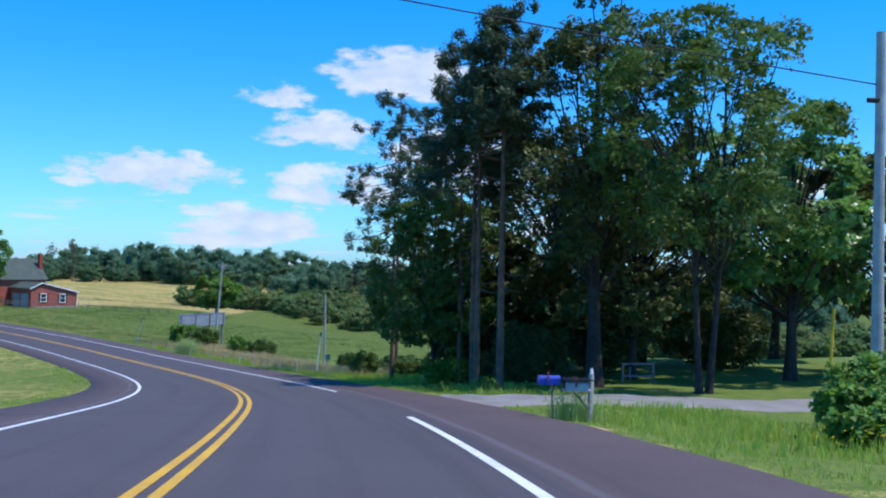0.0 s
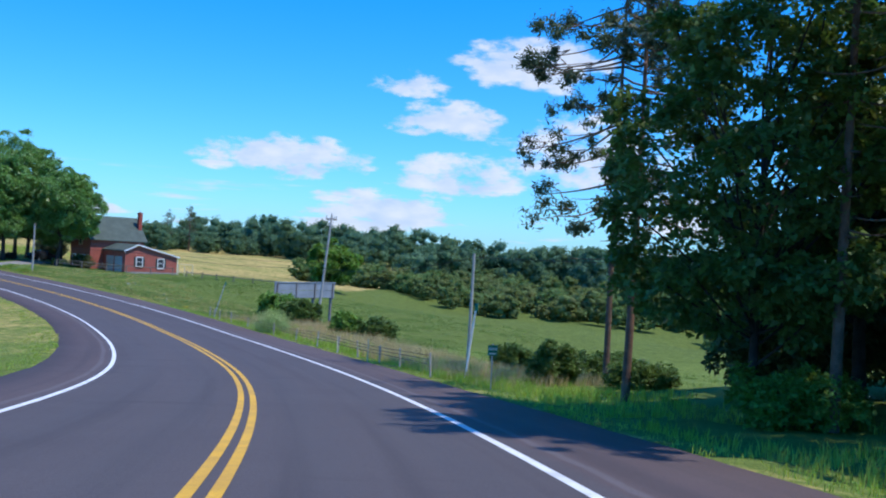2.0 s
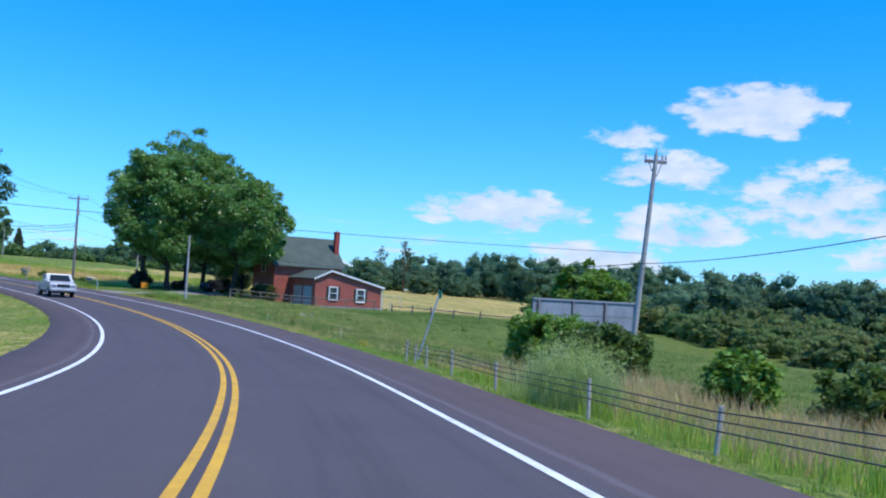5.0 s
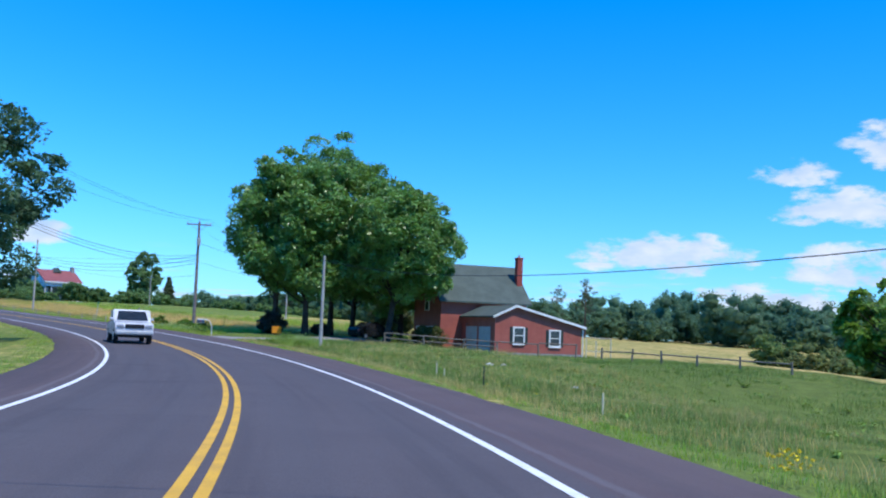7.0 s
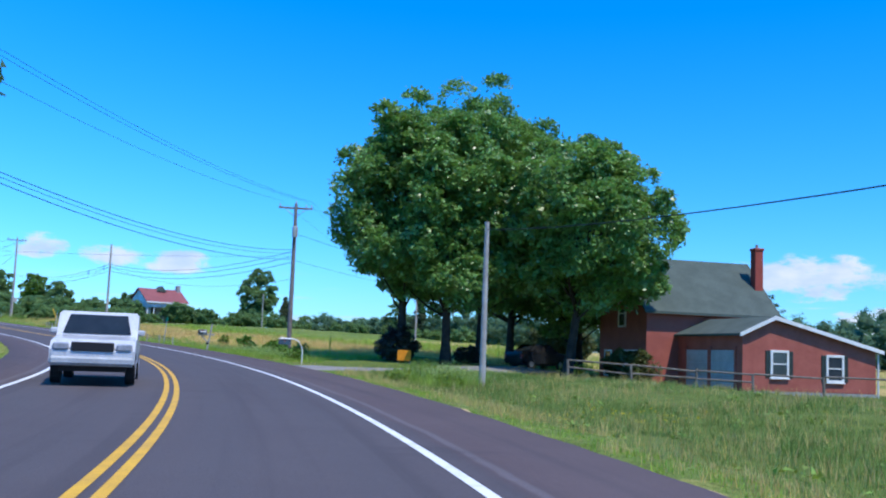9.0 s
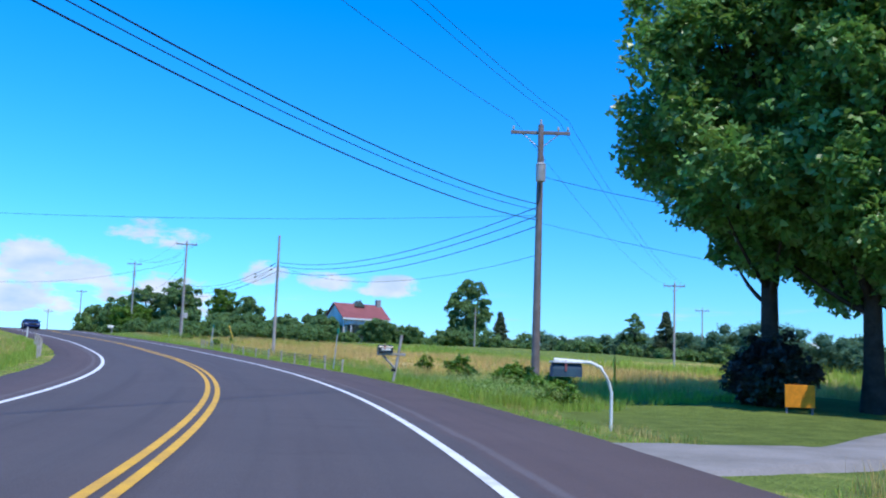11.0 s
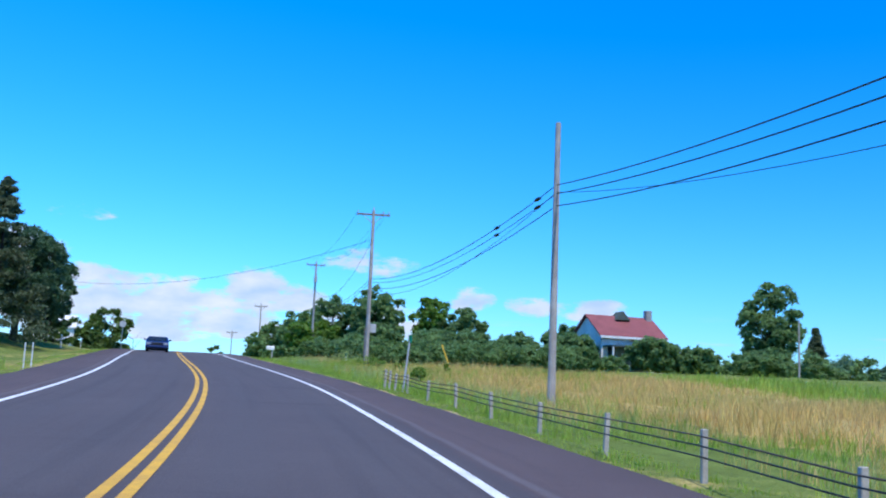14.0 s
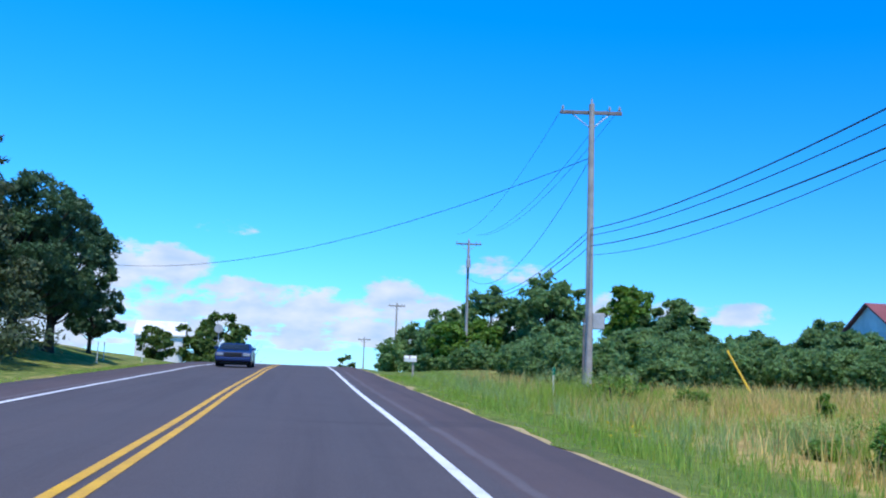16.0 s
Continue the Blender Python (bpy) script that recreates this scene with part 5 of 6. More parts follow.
def farmhouse():
    """A red farmhouse with a green-grey roof and a low clapboard wing whose gable faces the road. x runs along the gable wall, y away from the road."""
    ob = thing("farmhouse", "red farmhouse with low wing, grey shingle roof and brick chimney", "house", (-71.9, 174.0, -7.85), 50.5)
    W = 8.7
    gable = [(0, -0.3), (W, -0.3), (W, 2.75), (1.95, 4.4), (0, 3.5)]
    # wing body, then clapboards proud of it
    part("wing_wall", outline_bm([(x, z) for x, z in gable], 0.0, 9.0), M_REDWOOD, ob)
    part("footing", box_bm(W + 0.06, 0.1, 0.55, (W / 2, -0.03, -0.3)), M_BLOCK, ob)

    def roof_z(x):
        return 3.5 + (4.4 - 3.5) * x / 1.95 if x < 1.95 else 4.4 + (2.75 - 4.4) * (x - 1.95) / (W - 1.95)
    board = None
    for k in range(27):
        z = 0.3 + k * 0.15
        lo, hi = 0.0, W
        if z + 0.15 > 2.75:
            hi = min(W, 1.95 + (W - 1.95) * (4.4 - z - 0.16) / (4.4 - 2.75))
        if z + 0.15 > 3.5:
            lo = max(0.0, 1.95 * (z + 0.16 - 3.5) / 0.9)
        if hi - lo < 0.3:
            break
        part("clapboard", outline_bm([(lo, z), (hi, z), (hi, z + 0.155), (lo, z + 0.155)], -0.028, 0.0), M_REDWOOD, ob)
    # roof slabs
    for name, a, b in (("wing_roof", (-0.3, 3.32), (1.95, 4.36)), ("wing_roof", (1.95, 4.36), (W + 0.35, 2.63))):
        part(name, outline_bm([a, b, (b[0], b[1] + 0.14), (a[0], a[1] + 0.14)], -0.32, 9.4), M_SHINGLE, ob)
        part("rake_board", outline_bm([(a[0], a[1] - 0.06), (b[0], b[1] - 0.06), (b[0], b[1] + 0.16), (a[0], a[1] + 0.16)], -0.36, -0.30), M_TRIM, ob, "white rake board")
    part("gutter", box_bm(0.12, 9.4, 0.12, (W + 0.42, 4.5, 2.6), 0.02), M_TRIM, ob, "white gutter")
    part("downpipe", rod_bm((W + 0.10, -0.08, -0.2), (W + 0.14, -0.08, 2.6), 0.05), M_TRIM, ob, "white downpipe")
    part("corner_board", box_bm(0.13, 0.05, 3.3, (0.065, -0.05, 0.2)), M_REDWOOD, ob)

    def window(x, z, w, h):
        win = part("window", box_bm(w, 0.06, h, (x, -0.05, z)), M_GLASS, ob, "double-hung window with white frame")
        t = 0.14
        for sx, sz, px, pz in ((w + 2 * t, t, x, z - t), (w + 2 * t, t, x, z + h), (t, h, x - w / 2 - t / 2, z), (t, h, x + w / 2 + t / 2, z), (w, 0.07, x, z + h / 2 - 0.03)):
            part("frame", box_bm(sx, 0.12, sz, (px, -0.06, pz), 0.008), M_TRIM, win)
        part("sill", box_bm(w + 0.34, 0.16, 0.06, (x, -0.08, z - t - 0.06), 0.01), M_TRIM, win)
        for s in (-1, 1):
            part("shutter", box_bm(0.28, 0.05, h + 0.2, (x + s * (w / 2 + t + 0.15), -0.05, z - 0.1), 0.008), M_SHUTTER, ob, "dark green shutter")
    window(2.35, 1.15, 0.9, 1.3)
    window(5.95, 1.0, 0.9, 1.3)
    # garage doors in the wing's side, facing x < 0
    for k, y in enumerate((2.0, 5.0)):
        door = part("garage_door", box_bm(0.08, 2.6, 2.5, (-0.05, y, 0.0), 0.01), M_DOOR, ob, "pale grey panelled garage door")
        for j in range(4):
            part("panel", box_bm(0.05, 2.3, 0.45, (-0.085, y, 0.14 + 0.58 * j), 0.015), M_DOOR, door)
        for s in (-1.4, 1.4):
            part("door_frame", box_bm(0.12, 0.16, 2.75, (-0.05, y + s, 0.0)), M_REDWOOD, ob)
    # main house, its ridge along x
    x0, x1, y0, y1 = -2.2, 6.8, 7.6, 15.0
    part("wall", box_bm(x1 - x0, y1 - y0, 5.4, ((x0 + x1) / 2, (y0 + y1) / 2, -0.3)), M_REDWOOD, ob)
    ym = (y0 + y1) / 2
    for x in (x0, x1):
        bm = bmesh.new()
        a = [bm.verts.new((x + d, y, z)) for d in (-0.08, 0.08) for y, z in ((y0, 5.05), (ym, 8.4), (y1, 5.05))]
        bm.faces.new(a[:3]), bm.faces.new(a[3:][::-1])
        for i in range(3):
            j = (i + 1) % 3
            bm.faces.new((a[i], a[i + 3], a[j + 3], a[j]))
        bmesh.ops.recalc_face_normals(bm, faces=bm.faces[:])
        part("gable", bm, M_REDWOOD, ob)
    for s, (ya, yb) in enumerate(((y0 - 0.5, ym), (y1 + 0.5, ym))):
        bm = bmesh.new()
        za, zb = 4.72, 8.5
        q = [bm.verts.new((x, y, z + dz)) for dz in (0, 0.16) for x, y, z in ((x0 - 0.35, ya, za), (x1 + 0.35, ya, za), (x1 + 0.35, yb, zb), (x0 - 0.35, yb, zb))]
        for f in ((0, 1, 2, 3), (7, 6, 5, 4), (0, 4, 5, 1), (1, 5, 6, 2), (2, 6, 7, 3), (3, 7, 4, 0)):
            bm.faces.new([q[i] for i in f])
        bmesh.ops.recalc_face_normals(bm, faces=bm.faces[:])
        part("roof", bm, M_SHINGLE, ob)
    # small back roof to the right of the chimney
    part("back_roof", outline_bm([(6.8, 4.1), (9.4, 3.0), (9.4, 3.15), (6.8, 4.95)], 9.2, 14.5), M_SHINGLE, ob)
    part("back_wall", box_bm(2.6, 5.0, 3.3, (8.0, 11.9, -0.3)), M_REDWOOD, ob)
    ch = part("chimney", box_bm(0.6, 0.6, 5.3, (6.7, 9.4, 4.2), 0.02), M_CHIMNEY, ob, "red brick chimney")
    part("chimney_cap", box_bm(0.7, 0.7, 0.16, (6.7, 9.4, 9.4), 0.02), M_CHIMNEY, ch)
    part("flue", rod_bm((6.7, 9.4, 9.5), (6.7, 9.4, 9.8), 0.1), M_BLOCK, ch)
    for y, z in ((9.0, 0.7), (10.4, 0.7), (13.4, 0.7), (11.2, 4.0)):
        w = part("window", box_bm(0.06, 0.95, 1.6, (x0 - 0.04, y, z)), M_GLASS, ob, "tall window with white frame")
        for sy, sz, py, pz in ((1.15, 0.1, y, z - 0.1), (1.15, 0.1, y, z + 1.6), (0.1, 1.6, y - 0.52, z), (0.1, 1.6, y + 0.52, z), (0.95, 0.06, y, z + 0.78)):
            part("frame", box_bm(0.12, sy, sz, (x0 - 0.05, py, pz)), M_TRIM, w)
    return ob


farmhouse()


def red_roof_house():
    """A white house with a red roof far beyond the hay field. x along the ridge."""
    ob = thing("white_house", "white house with red roof and dark chimney among trees", "house", (-203.6, 235.6, gz(-203.6, 235.6)), 79)
    L, D = 7.6, 6.6
    part("wall", box_bm(L, D, 4.7, (0, 0, -0.4)), M_WHITEWALL, ob)
    for x in (-L / 2, L / 2):
        bm = bmesh.new()
        a = [bm.verts.new((x + d, y, z)) for d in (-0.06, 0.06) for y, z in ((-D / 2, 4.25), (0, 6.4), (D / 2, 4.25))]
        bm.faces.new(a[:3]), bm.faces.new(a[3:][::-1])
        for i in range(3):
            j = (i + 1) % 3
            bm.faces.new((a[i], a[i + 3], a[j + 3], a[j]))
        bmesh.ops.recalc_face_normals(bm, faces=bm.faces[:])
        part("gable", bm, M_WHITEWALL, ob)
    for s in (-1, 1):
        bm = bmesh.new()
        q = [bm.verts.new((x, y, z + dz)) for dz in (0, 0.15) for x, y, z in ((-L / 2 - 0.4, s * (D / 2 + 0.5), 4.0), (L / 2 + 0.4, s * (D / 2 + 0.5), 4.0), (L / 2 + 0.4, 0, 6.45), (-L / 2 - 0.4, 0, 6.45))]
        for f in ((0, 1, 2, 3), (7, 6, 5, 4), (0, 4, 5, 1), (1, 5, 6, 2), (2, 6, 7, 3), (3, 7, 4, 0)):
            bm.faces.new([q[i] for i in f])
        bmesh.ops.recalc_face_normals(bm, faces=bm.faces[:])
        part("roof", bm, M_REDROOF, ob, "red metal roof")
    part("fascia", box_bm(L + 0.8, 0.1, 0.25, (0, -D / 2 - 0.52, 3.85)), M_TRIM, ob)
    part("chimney", box_bm(0.7, 0.7, 3.2, (L / 2 - 0.2, -0.3, 4.2), 0.02), M_BLOCK, ob, "dark block chimney")
    bm = outline_bm([(-0.9, 6.1), (0.9, 6.1), (0, 7.1)], -1.2, 0.6)
    part("dormer", bm, M_SHINGLE, ob)
    for x in (-2.6, 0, 2.6):
        w = part("window", box_bm(0.9, 0.08, 1.3, (x, -D / 2 - 0.03, 1.6)), M_GLASS, ob)
        part("frame", box_bm(1.15, 0.05, 1.55, (x, -D / 2 - 0.01, 1.48)), M_TRIM, w)
    part("porch_roof", outline_bm([(-3.6, 2.9), (1, 2.9), (1, 3.05), (-3.6, 3.05)], -D / 2 - 2.0, -D / 2), M_SHINGLE, ob)
    for x in (-3.4, -1.4, 0.8):
        part("porch_post", box_bm(0.15, 0.15, 3.3, (x, -D / 2 - 1.9, -0.3)), M_TRIM, ob)


red_roof_house()


def shed(x, y, w, d, h, ridge, turn, wall, roof, label, name="barn"):
    ob = thing(name, label, "barn", (x, y, gz(x, y)), turn)
    part("wall", outline_bm([(-w / 2, -0.5), (w / 2, -0.5), (w / 2, h), (0, ridge), (-w / 2, h)], -d / 2, d / 2), wall, ob)
    for s in (-1, 1):
        part("roof", outline_bm([(s * (w / 2 + 0.4), h - 0.25), (0, ridge + 0.02), (0, ridge + 0.2), (s * (w / 2 + 0.4), h - 0.05)], -d / 2 - 0.3, d / 2 + 0.3), roof, ob)
    part("door", box_bm(w * 0.35, 0.1, h * 0.7, (0, -d / 2 - 0.04, -0.4)), M_DOOR, ob)
    return ob


shed(-207.7, 248.3, 3.2, 4.5, 1.9, 3.3, 60, M_WHITEWALL, M_SHINGLE, "small white shed with dark roof beyond the field")
shed(-306, 191.0, 8.0, 7.0, 5.6, 7.6, 170, M_WHITEWALL, M_WHITEWALL, "large white barn beyond the crest of the road")


# ---- billboard seen from behind ----
def billboard():
    ob = thing("billboard", "grey billboard seen from behind, on posts in bushes", "billboard", (-27.9, 116.2, gz(-27.9, 116.2)), 62)
    top, L = 3.45, 7.8
    for k in range(2):
        part("backboard", box_bm(L, 0.05, 0.66, (0, 0, top - 0.68 * (k + 1)), 0.01), M_BOARD, ob)
    for k in range(4):
        part("batten", box_bm(0.12, 0.1, 1.5, (-L / 2 + 0.3 + k * (L - 0.6) / 3, -0.08, top - 1.5), 0.01), M_DARKPOLE, ob)
        part("support_post", box_bm(0.2, 0.2, top + 0.4, (-L / 2 + 0.3 + k * (L - 0.6) / 3, 0.14, -0.5), 0.015), M_DARKPOLE, ob)
    part("top_rail", box_bm(L + 0.1, 0.12, 0.09, (0, -0.02, top - 0.02), 0.01), M_BOARD, ob)


billboard()


# ---- cable guard rails, fences and stakes ----
def guard_rail(ss, lat, seed, label, post_h=0.72, wide=0.075):
    """Square wooden posts joined by three steel cables along the edge of the road."""
    rng = random.Random(seed)
    ob = thing("cable_guardrail", label, "guardrail", MID[at_s(ss[0])])
    tops = []
    for s in ss:
        i = at_s(s)
        u = (s - DIST[i - 1]) / (DIST[i] - DIST[i - 1])
        p = MID[i - 1] * (1 - u) + MID[i] * u + RIGHT[i] * lat
        z = gz(p[0], p[1])
        tilt = (rng.uniform(-0.06, 0.06), rng.uniform(-0.06, 0.06))
        h = post_h * rng.uniform(0.9, 1.1)
        o = Vector(MID[at_s(ss[0])])
        base = Vector((p[0], p[1], z)) - o
        q = part("post", box_bm(wide, wide, h + 0.3, (0, 0, -0.3), 0.01), M_STAKEPOST, ob)
        q.matrix_local = Matrix.Translation(base) @ Euler((tilt[0], tilt[1], math.atan2(ALONG[i][1], ALONG[i][0]))).to_matrix().to_4x4()
        tops.append((np.array(base), -RIGHT[i] * 0.09, h))
    for k in (0.88, 0.70, 0.5):
        pts = np.array([b + o + np.array([0, 0, h * k]) for b, o, h in tops])
        v, f = tube_np(pts, np.full(len(pts), 0.011), 6)
        new("cable", mesh_of("cable", v, f, M_RUST, True)).parent = ob
    return ob


M_RUST = material("rusted_steel_cable", (0.085, 0.075, 0.07), (0.06, 0.045, 0.04), 0.7, 3, 30, 0.1)
M_STAKEPOST = material("grey_weathered_post", (0.46, 0.43, 0.39), (0.30, 0.27, 0.24), 0.95, 3, 30, 0.4)
RAILS = "cable guardrail with weathered square wooden posts"
guard_rail([114, 118, 121, 124.5, 128, 132, 136.5, 141.6, 148, 152.3, 155.2, 156.6, 157.8], 6.55, 1, RAILS, 0.72, 0.06)
guard_rail([258.5, 262, 265.5, 269, 272.2, 275.6, 279.1, 282.7, 286.2, 289.6, 292.6, 294.6, 295.6, 296.4], 6.5, 2, RAILS, 0.62)
guard_rail(list(np.arange(264, 290, 2.2)), -6.5, 3, RAILS)


def stake(x, y, h, r, mat, label, lean=(0.0, 0.0), cap=None, name="stake", square=False, group="roadside stakes"):
    ob = thing(name, label, "post", (x, y, gz(x, y)), group=group)
    bm = rod_bm((0, 0, -0.2), (lean[0], lean[1], h), r, r * 0.95, 4 if square else 10)
    part("shaft", bm, mat, ob)
    if cap:
        part("marker", box_bm(0.11, 0.09, 0.26, (lean[0], lean[1], h - 0.24), 0.01), cap, ob, "green reflective marker")
    return ob


DEL = "tall grey steel marker post with green top in verge"
stake(-8.05, 64.2, 2.75, 0.04, M_TRIM, "leaning white snow marker post in verge", (0.28, 0.05), M_GREENSIGN, "marker_post", group="marker posts")
stake(-32.2, 104.9, 2.7, 0.04, M_GREYPAINT, "leaning grey marker post with green top by a fence", (0.75, 0.25), M_GREENSIGN, "marker_post", group="marker posts")
stake(-116.0, 168.7, 2.05, 0.03, M_GREYPAINT, DEL, (0.15, 0.1), M_GREENSIGN, "marker_post", group="marker posts")
stake(-145.83, 178.16, 1.9, 0.034, M_GREYPAINT, DEL, (-0.07, 0.26), M_GREENSIGN, "marker_post", group="marker posts")
stake(-178, 190.6, 1.1, 0.035, M_TRIM, "short white marker post with green top in grass", (0, 0), M_GREENSIGN, "marker_post", group="marker posts")
STK = "thin pale wooden stake standing in pasture grass"
for x, y, h, mat, lab in ((-41.2, 117.1, 0.55, M_STAKE, STK), (-51.6, 127.6, 0.62, M_STAKE, STK), (-51.1, 127.3, 0.42, M_STAKE, STK), (-47.8, 124.0, 0.75, M_SHUTTER, "dark steel fence stake standing in pasture grass"),
                          (-15.0, 74.2, 0.75, M_STAKE, STK), (-12.4, 68.4, 0.9, M_STAKE, STK),
                          (-210, 177.2, 1.1, M_TRIM, "white wooden post on a mown lawn"), (-216, 180.0, 1.1, M_TRIM, "white wooden post on a mown lawn"), (-205.5, 176.6, 1.2, M_TRIM, "white wooden post on a mown lawn"),
                          (-155.5, 167.4, 0.9, M_TRIM, "white wooden post in verge grass"), (-156.5, 167.8, 0.9, M_TRIM, "white wooden post in verge grass")):
    stake(x, y, h, 0.026, mat, lab, square=True)


def round_sign(x, y, z, r, label):
    """The grey back of a round road sign, its middle at height z, on a steel post."""
    ob = thing("road_sign", label, "road sign", (x, y, gz(x, y)))
    part("post", rod_bm((0, 0, -0.3), (0, 0, z - gz(x, y) + r * 0.6), 0.035), M_METAL, ob)
    a = radians(road_turn(x, y))
    away = Vector((math.cos(a), math.sin(a), 0)) * 0.03
    c = Vector((0, 0, z - gz(x, y)))
    part("disc", rod_bm(c - away * 2.2, c - away * 1.2, r, r, 20), M_GREYPAINT, ob, "pale grey painted disc")
    return ob


def bare_tree(x, y, height, seed, label):
    """A leafless tree: a forked trunk with thin twigs."""
    rng = np.random.default_rng(seed)
    ob = thing("bare_tree", label, "tree", (x, y, gz(x, y)))
    trunk = limb(rng, (0, 0, -0.3), (0.2, 0.1, height * 0.8), 0.1)
    pieces = [tube_np(trunk, np.linspace(0.12, 0.04, 6), 6)]
    for k in range(14):
        a = trunk[2 + k % 4]
        t = rng.random() * 6.283
        b = a + np.array([math.cos(t), math.sin(t), 0.9]) * height * (0.16 + 0.16 * rng.random())
        pieces.append(tube_np(limb(rng, a, b, 0.2), np.linspace(0.04, 0.012, 6), 5))
    v, f = joined(pieces)
    new("trunk", mesh_of("trunk", v, f, M_BARK, True)).parent = ob
    return ob


def rail_fence(points, h, label, rails=(0.55, 0.95), seed=4, skip=()):
    """Split posts with sagging wooden rails."""
    rng = random.Random(seed)
    base = (points[0][0], points[0][1], gz(*points[0]))
    ob = thing("rail_fence", label, "fence", base)
    ps = [Vector((x, y, gz(x, y))) - Vector(base) for x, y in points]
    for p in ps:
        part("post", rod_bm(p - Vector((0, 0, 0.3)), p + Vector((rng.uniform(-0.08, 0.08), rng.uniform(-0.08, 0.08), h * rng.uniform(0.9, 1.1))), 0.085, 0.075, 8), M_RAIL, ob)
    for i in range(len(ps) - 1):
        for k in rails:
            if (i, k) in skip:
                continue
            a, b = ps[i] + Vector((0, 0, k * h + rng.uniform(-0.05, 0.05))), ps[i + 1] + Vector((0, 0, k * h + rng.uniform(-0.06, 0.06)))
            part("rail", rod_bm(a, b, 0.055, 0.05, 7), M_RAIL, ob)
    return ob


RF = "weathered split-rail fence across rough grass"
rail_fence([(-80.5, 169.6), (-76.6, 169.8), (-73.4, 171.0), (-70.4, 171.6), (-67.0, 172.6), (-64.0, 173.4)], 1.15, RF, seed=4, skip=((3, 0.55), (4, 0.55)))
rail_fence([(-61.2, 172.0), (-58.0, 170.0), (-55.0, 168.0), (-52.0, 166.5), (-48.6, 165.0), (-45, 164)], 0.95, RF, (0.75,), 5)


def frame_gate(x, y, w, h, turn, label, wood):
    ob = thing("wooden_frame", label, "frame", (x, y, gz(x, y)), turn)
    for s in (-0.5, 0.5):
        part("upright", box_bm(0.09, 0.09, h + 0.2, (s * w, 0, -0.2), 0.01), wood, ob)
    part("upright", box_bm(0.09, 0.09, h, (0.0, 1.2, -0.2), 0.01), wood, ob)
    part("top_bar", box_bm(w + 0.1, 0.07, 0.08, (0, 0, h), 0.01), wood, ob)
    part("low_bar", box_bm(w, 0.06, 0.08, (0, 0.02, h * 0.35), 0.01), wood, ob)


frame_gate(-62.8, 175.6, 2.1, 1.75, 30, "open pale timber frame beside a rail fence", M_STAKE)
frame_gate(9.4, 47.6, 1.5, 0.9, 8, "low wooden hitching frame on grass by trees", M_DARKPOLE)


# ---- mailboxes and signs ----
def mailbox_body(parent, at, turn, mat, size=(0.22, 0.55, 0.26)):
    w, l, h = size
    bm = outline_bm([(-w / 2, 0), (w / 2, 0), (w / 2, h * 0.55)] + [(w / 2 * math.cos(a), h * 0.55 + h * 0.45 * math.sin(a)) for a in np.linspace(0.3, math.pi - 0.3, 7)] + [(-w / 2, h * 0.55)], -l / 2, l / 2)
    box = part("box", bm, mat, parent)
    door = part("door", outline_bm([(-w / 2 - 0.005, 0), (w / 2 + 0.005, 0), (w / 2 + 0.005, h * 0.6), (0, h * 1.02), (-w / 2 - 0.005, h * 0.6)], -l / 2 - 0.02, -l / 2 - 0.002), mat, box)
    flag = part("flag", box_bm(0.012, 0.04, 0.2, (w / 2 + 0.012, -0.05, h * 0.4)), M_REDROOF, box)
    box.matrix_local = Matrix.Translation(at) @ Matrix.Rotation(radians(turn), 4, "Z")
    return box


def road_turn(x, y):
    i = beside(x, y)[1][0]
    return math.degrees(math.atan2(ALONG[i][1], ALONG[i][0]))


round_sign(-240.0, 188.9, 1.0, 0.4, "grey-backed round road sign near the crest")
bare_tree(-303.3, 204.4, 9.0, 501, "bare dead tree beyond the crest of the road")


def wooden_mailbox(x, y):
    ob = thing("mailbox", "grey mailbox on a weathered cross-shaped wooden post", "mailbox", (x, y, gz(x, y)), road_turn(x, y))
    part("post", rod_bm((0, 0.05, -0.3), (0.0, -0.26, 1.72), 0.06, 0.055, 6), M_POLE, ob)
    part("arm", box_bm(0.1, 1.1, 0.1, (0, 0.12, 0.95), 0.01), M_POLE, ob)
    part("brace", rod_bm((0, -0.06, 0.45), (0, 0.45, 0.95), 0.04, 0.045, 4), M_POLE, ob)
    part("strap", box_bm(0.13, 0.14, 0.12, (0, 0.02, 0.35)), M_BLACK, ob)
    b = mailbox_body(ob, (0, 0.36, 1.05), 180, M_CARDARK, (0.27, 0.54, 0.28))
    part("label_plate", box_bm(0.012, 0.36, 0.08, (0.142, 0, 0.08)), M_TRIM, b)
    part("label_plate", box_bm(0.012, 0.36, 0.08, (-0.142, 0, 0.08)), M_TRIM, b)


wooden_mailbox(-104.4, 163.2)


def pipe_mailbox(x, y):
    ob = thing("mailbox", "blue-grey mailbox hung from a bent white pipe", "mailbox", (x, y, gz(x, y)), road_turn(x, y))
    pts = np.array([(0, 0, -0.2), (0, 0, 0.75), (0.0, 0.06, 0.95), (0.0, 0.22, 1.22), (0, 0.42, 1.3), (0.0, 1.15, 1.34)])
    v, f = tube_np(pts, np.full(6, 0.032), 8)
    new("pipe", mesh_of("pipe", v, f, M_TRIM, True)).parent = ob
    mailbox_body(ob, (0.0, 0.9, 1.02), 180, M_TEAL, (0.24, 0.55, 0.26))
    part("lid", box_bm(0.3, 0.6, 0.03, (0, 0.9, 1.28), 0.005), M_TRIM, ob)


M_TEAL = material("blue_grey_enamel", (0.05, 0.10, 0.13), (0.04, 0.07, 0.1), 0.5, 3, 30, 0)
pipe_mailbox(-87.2, 154.6)


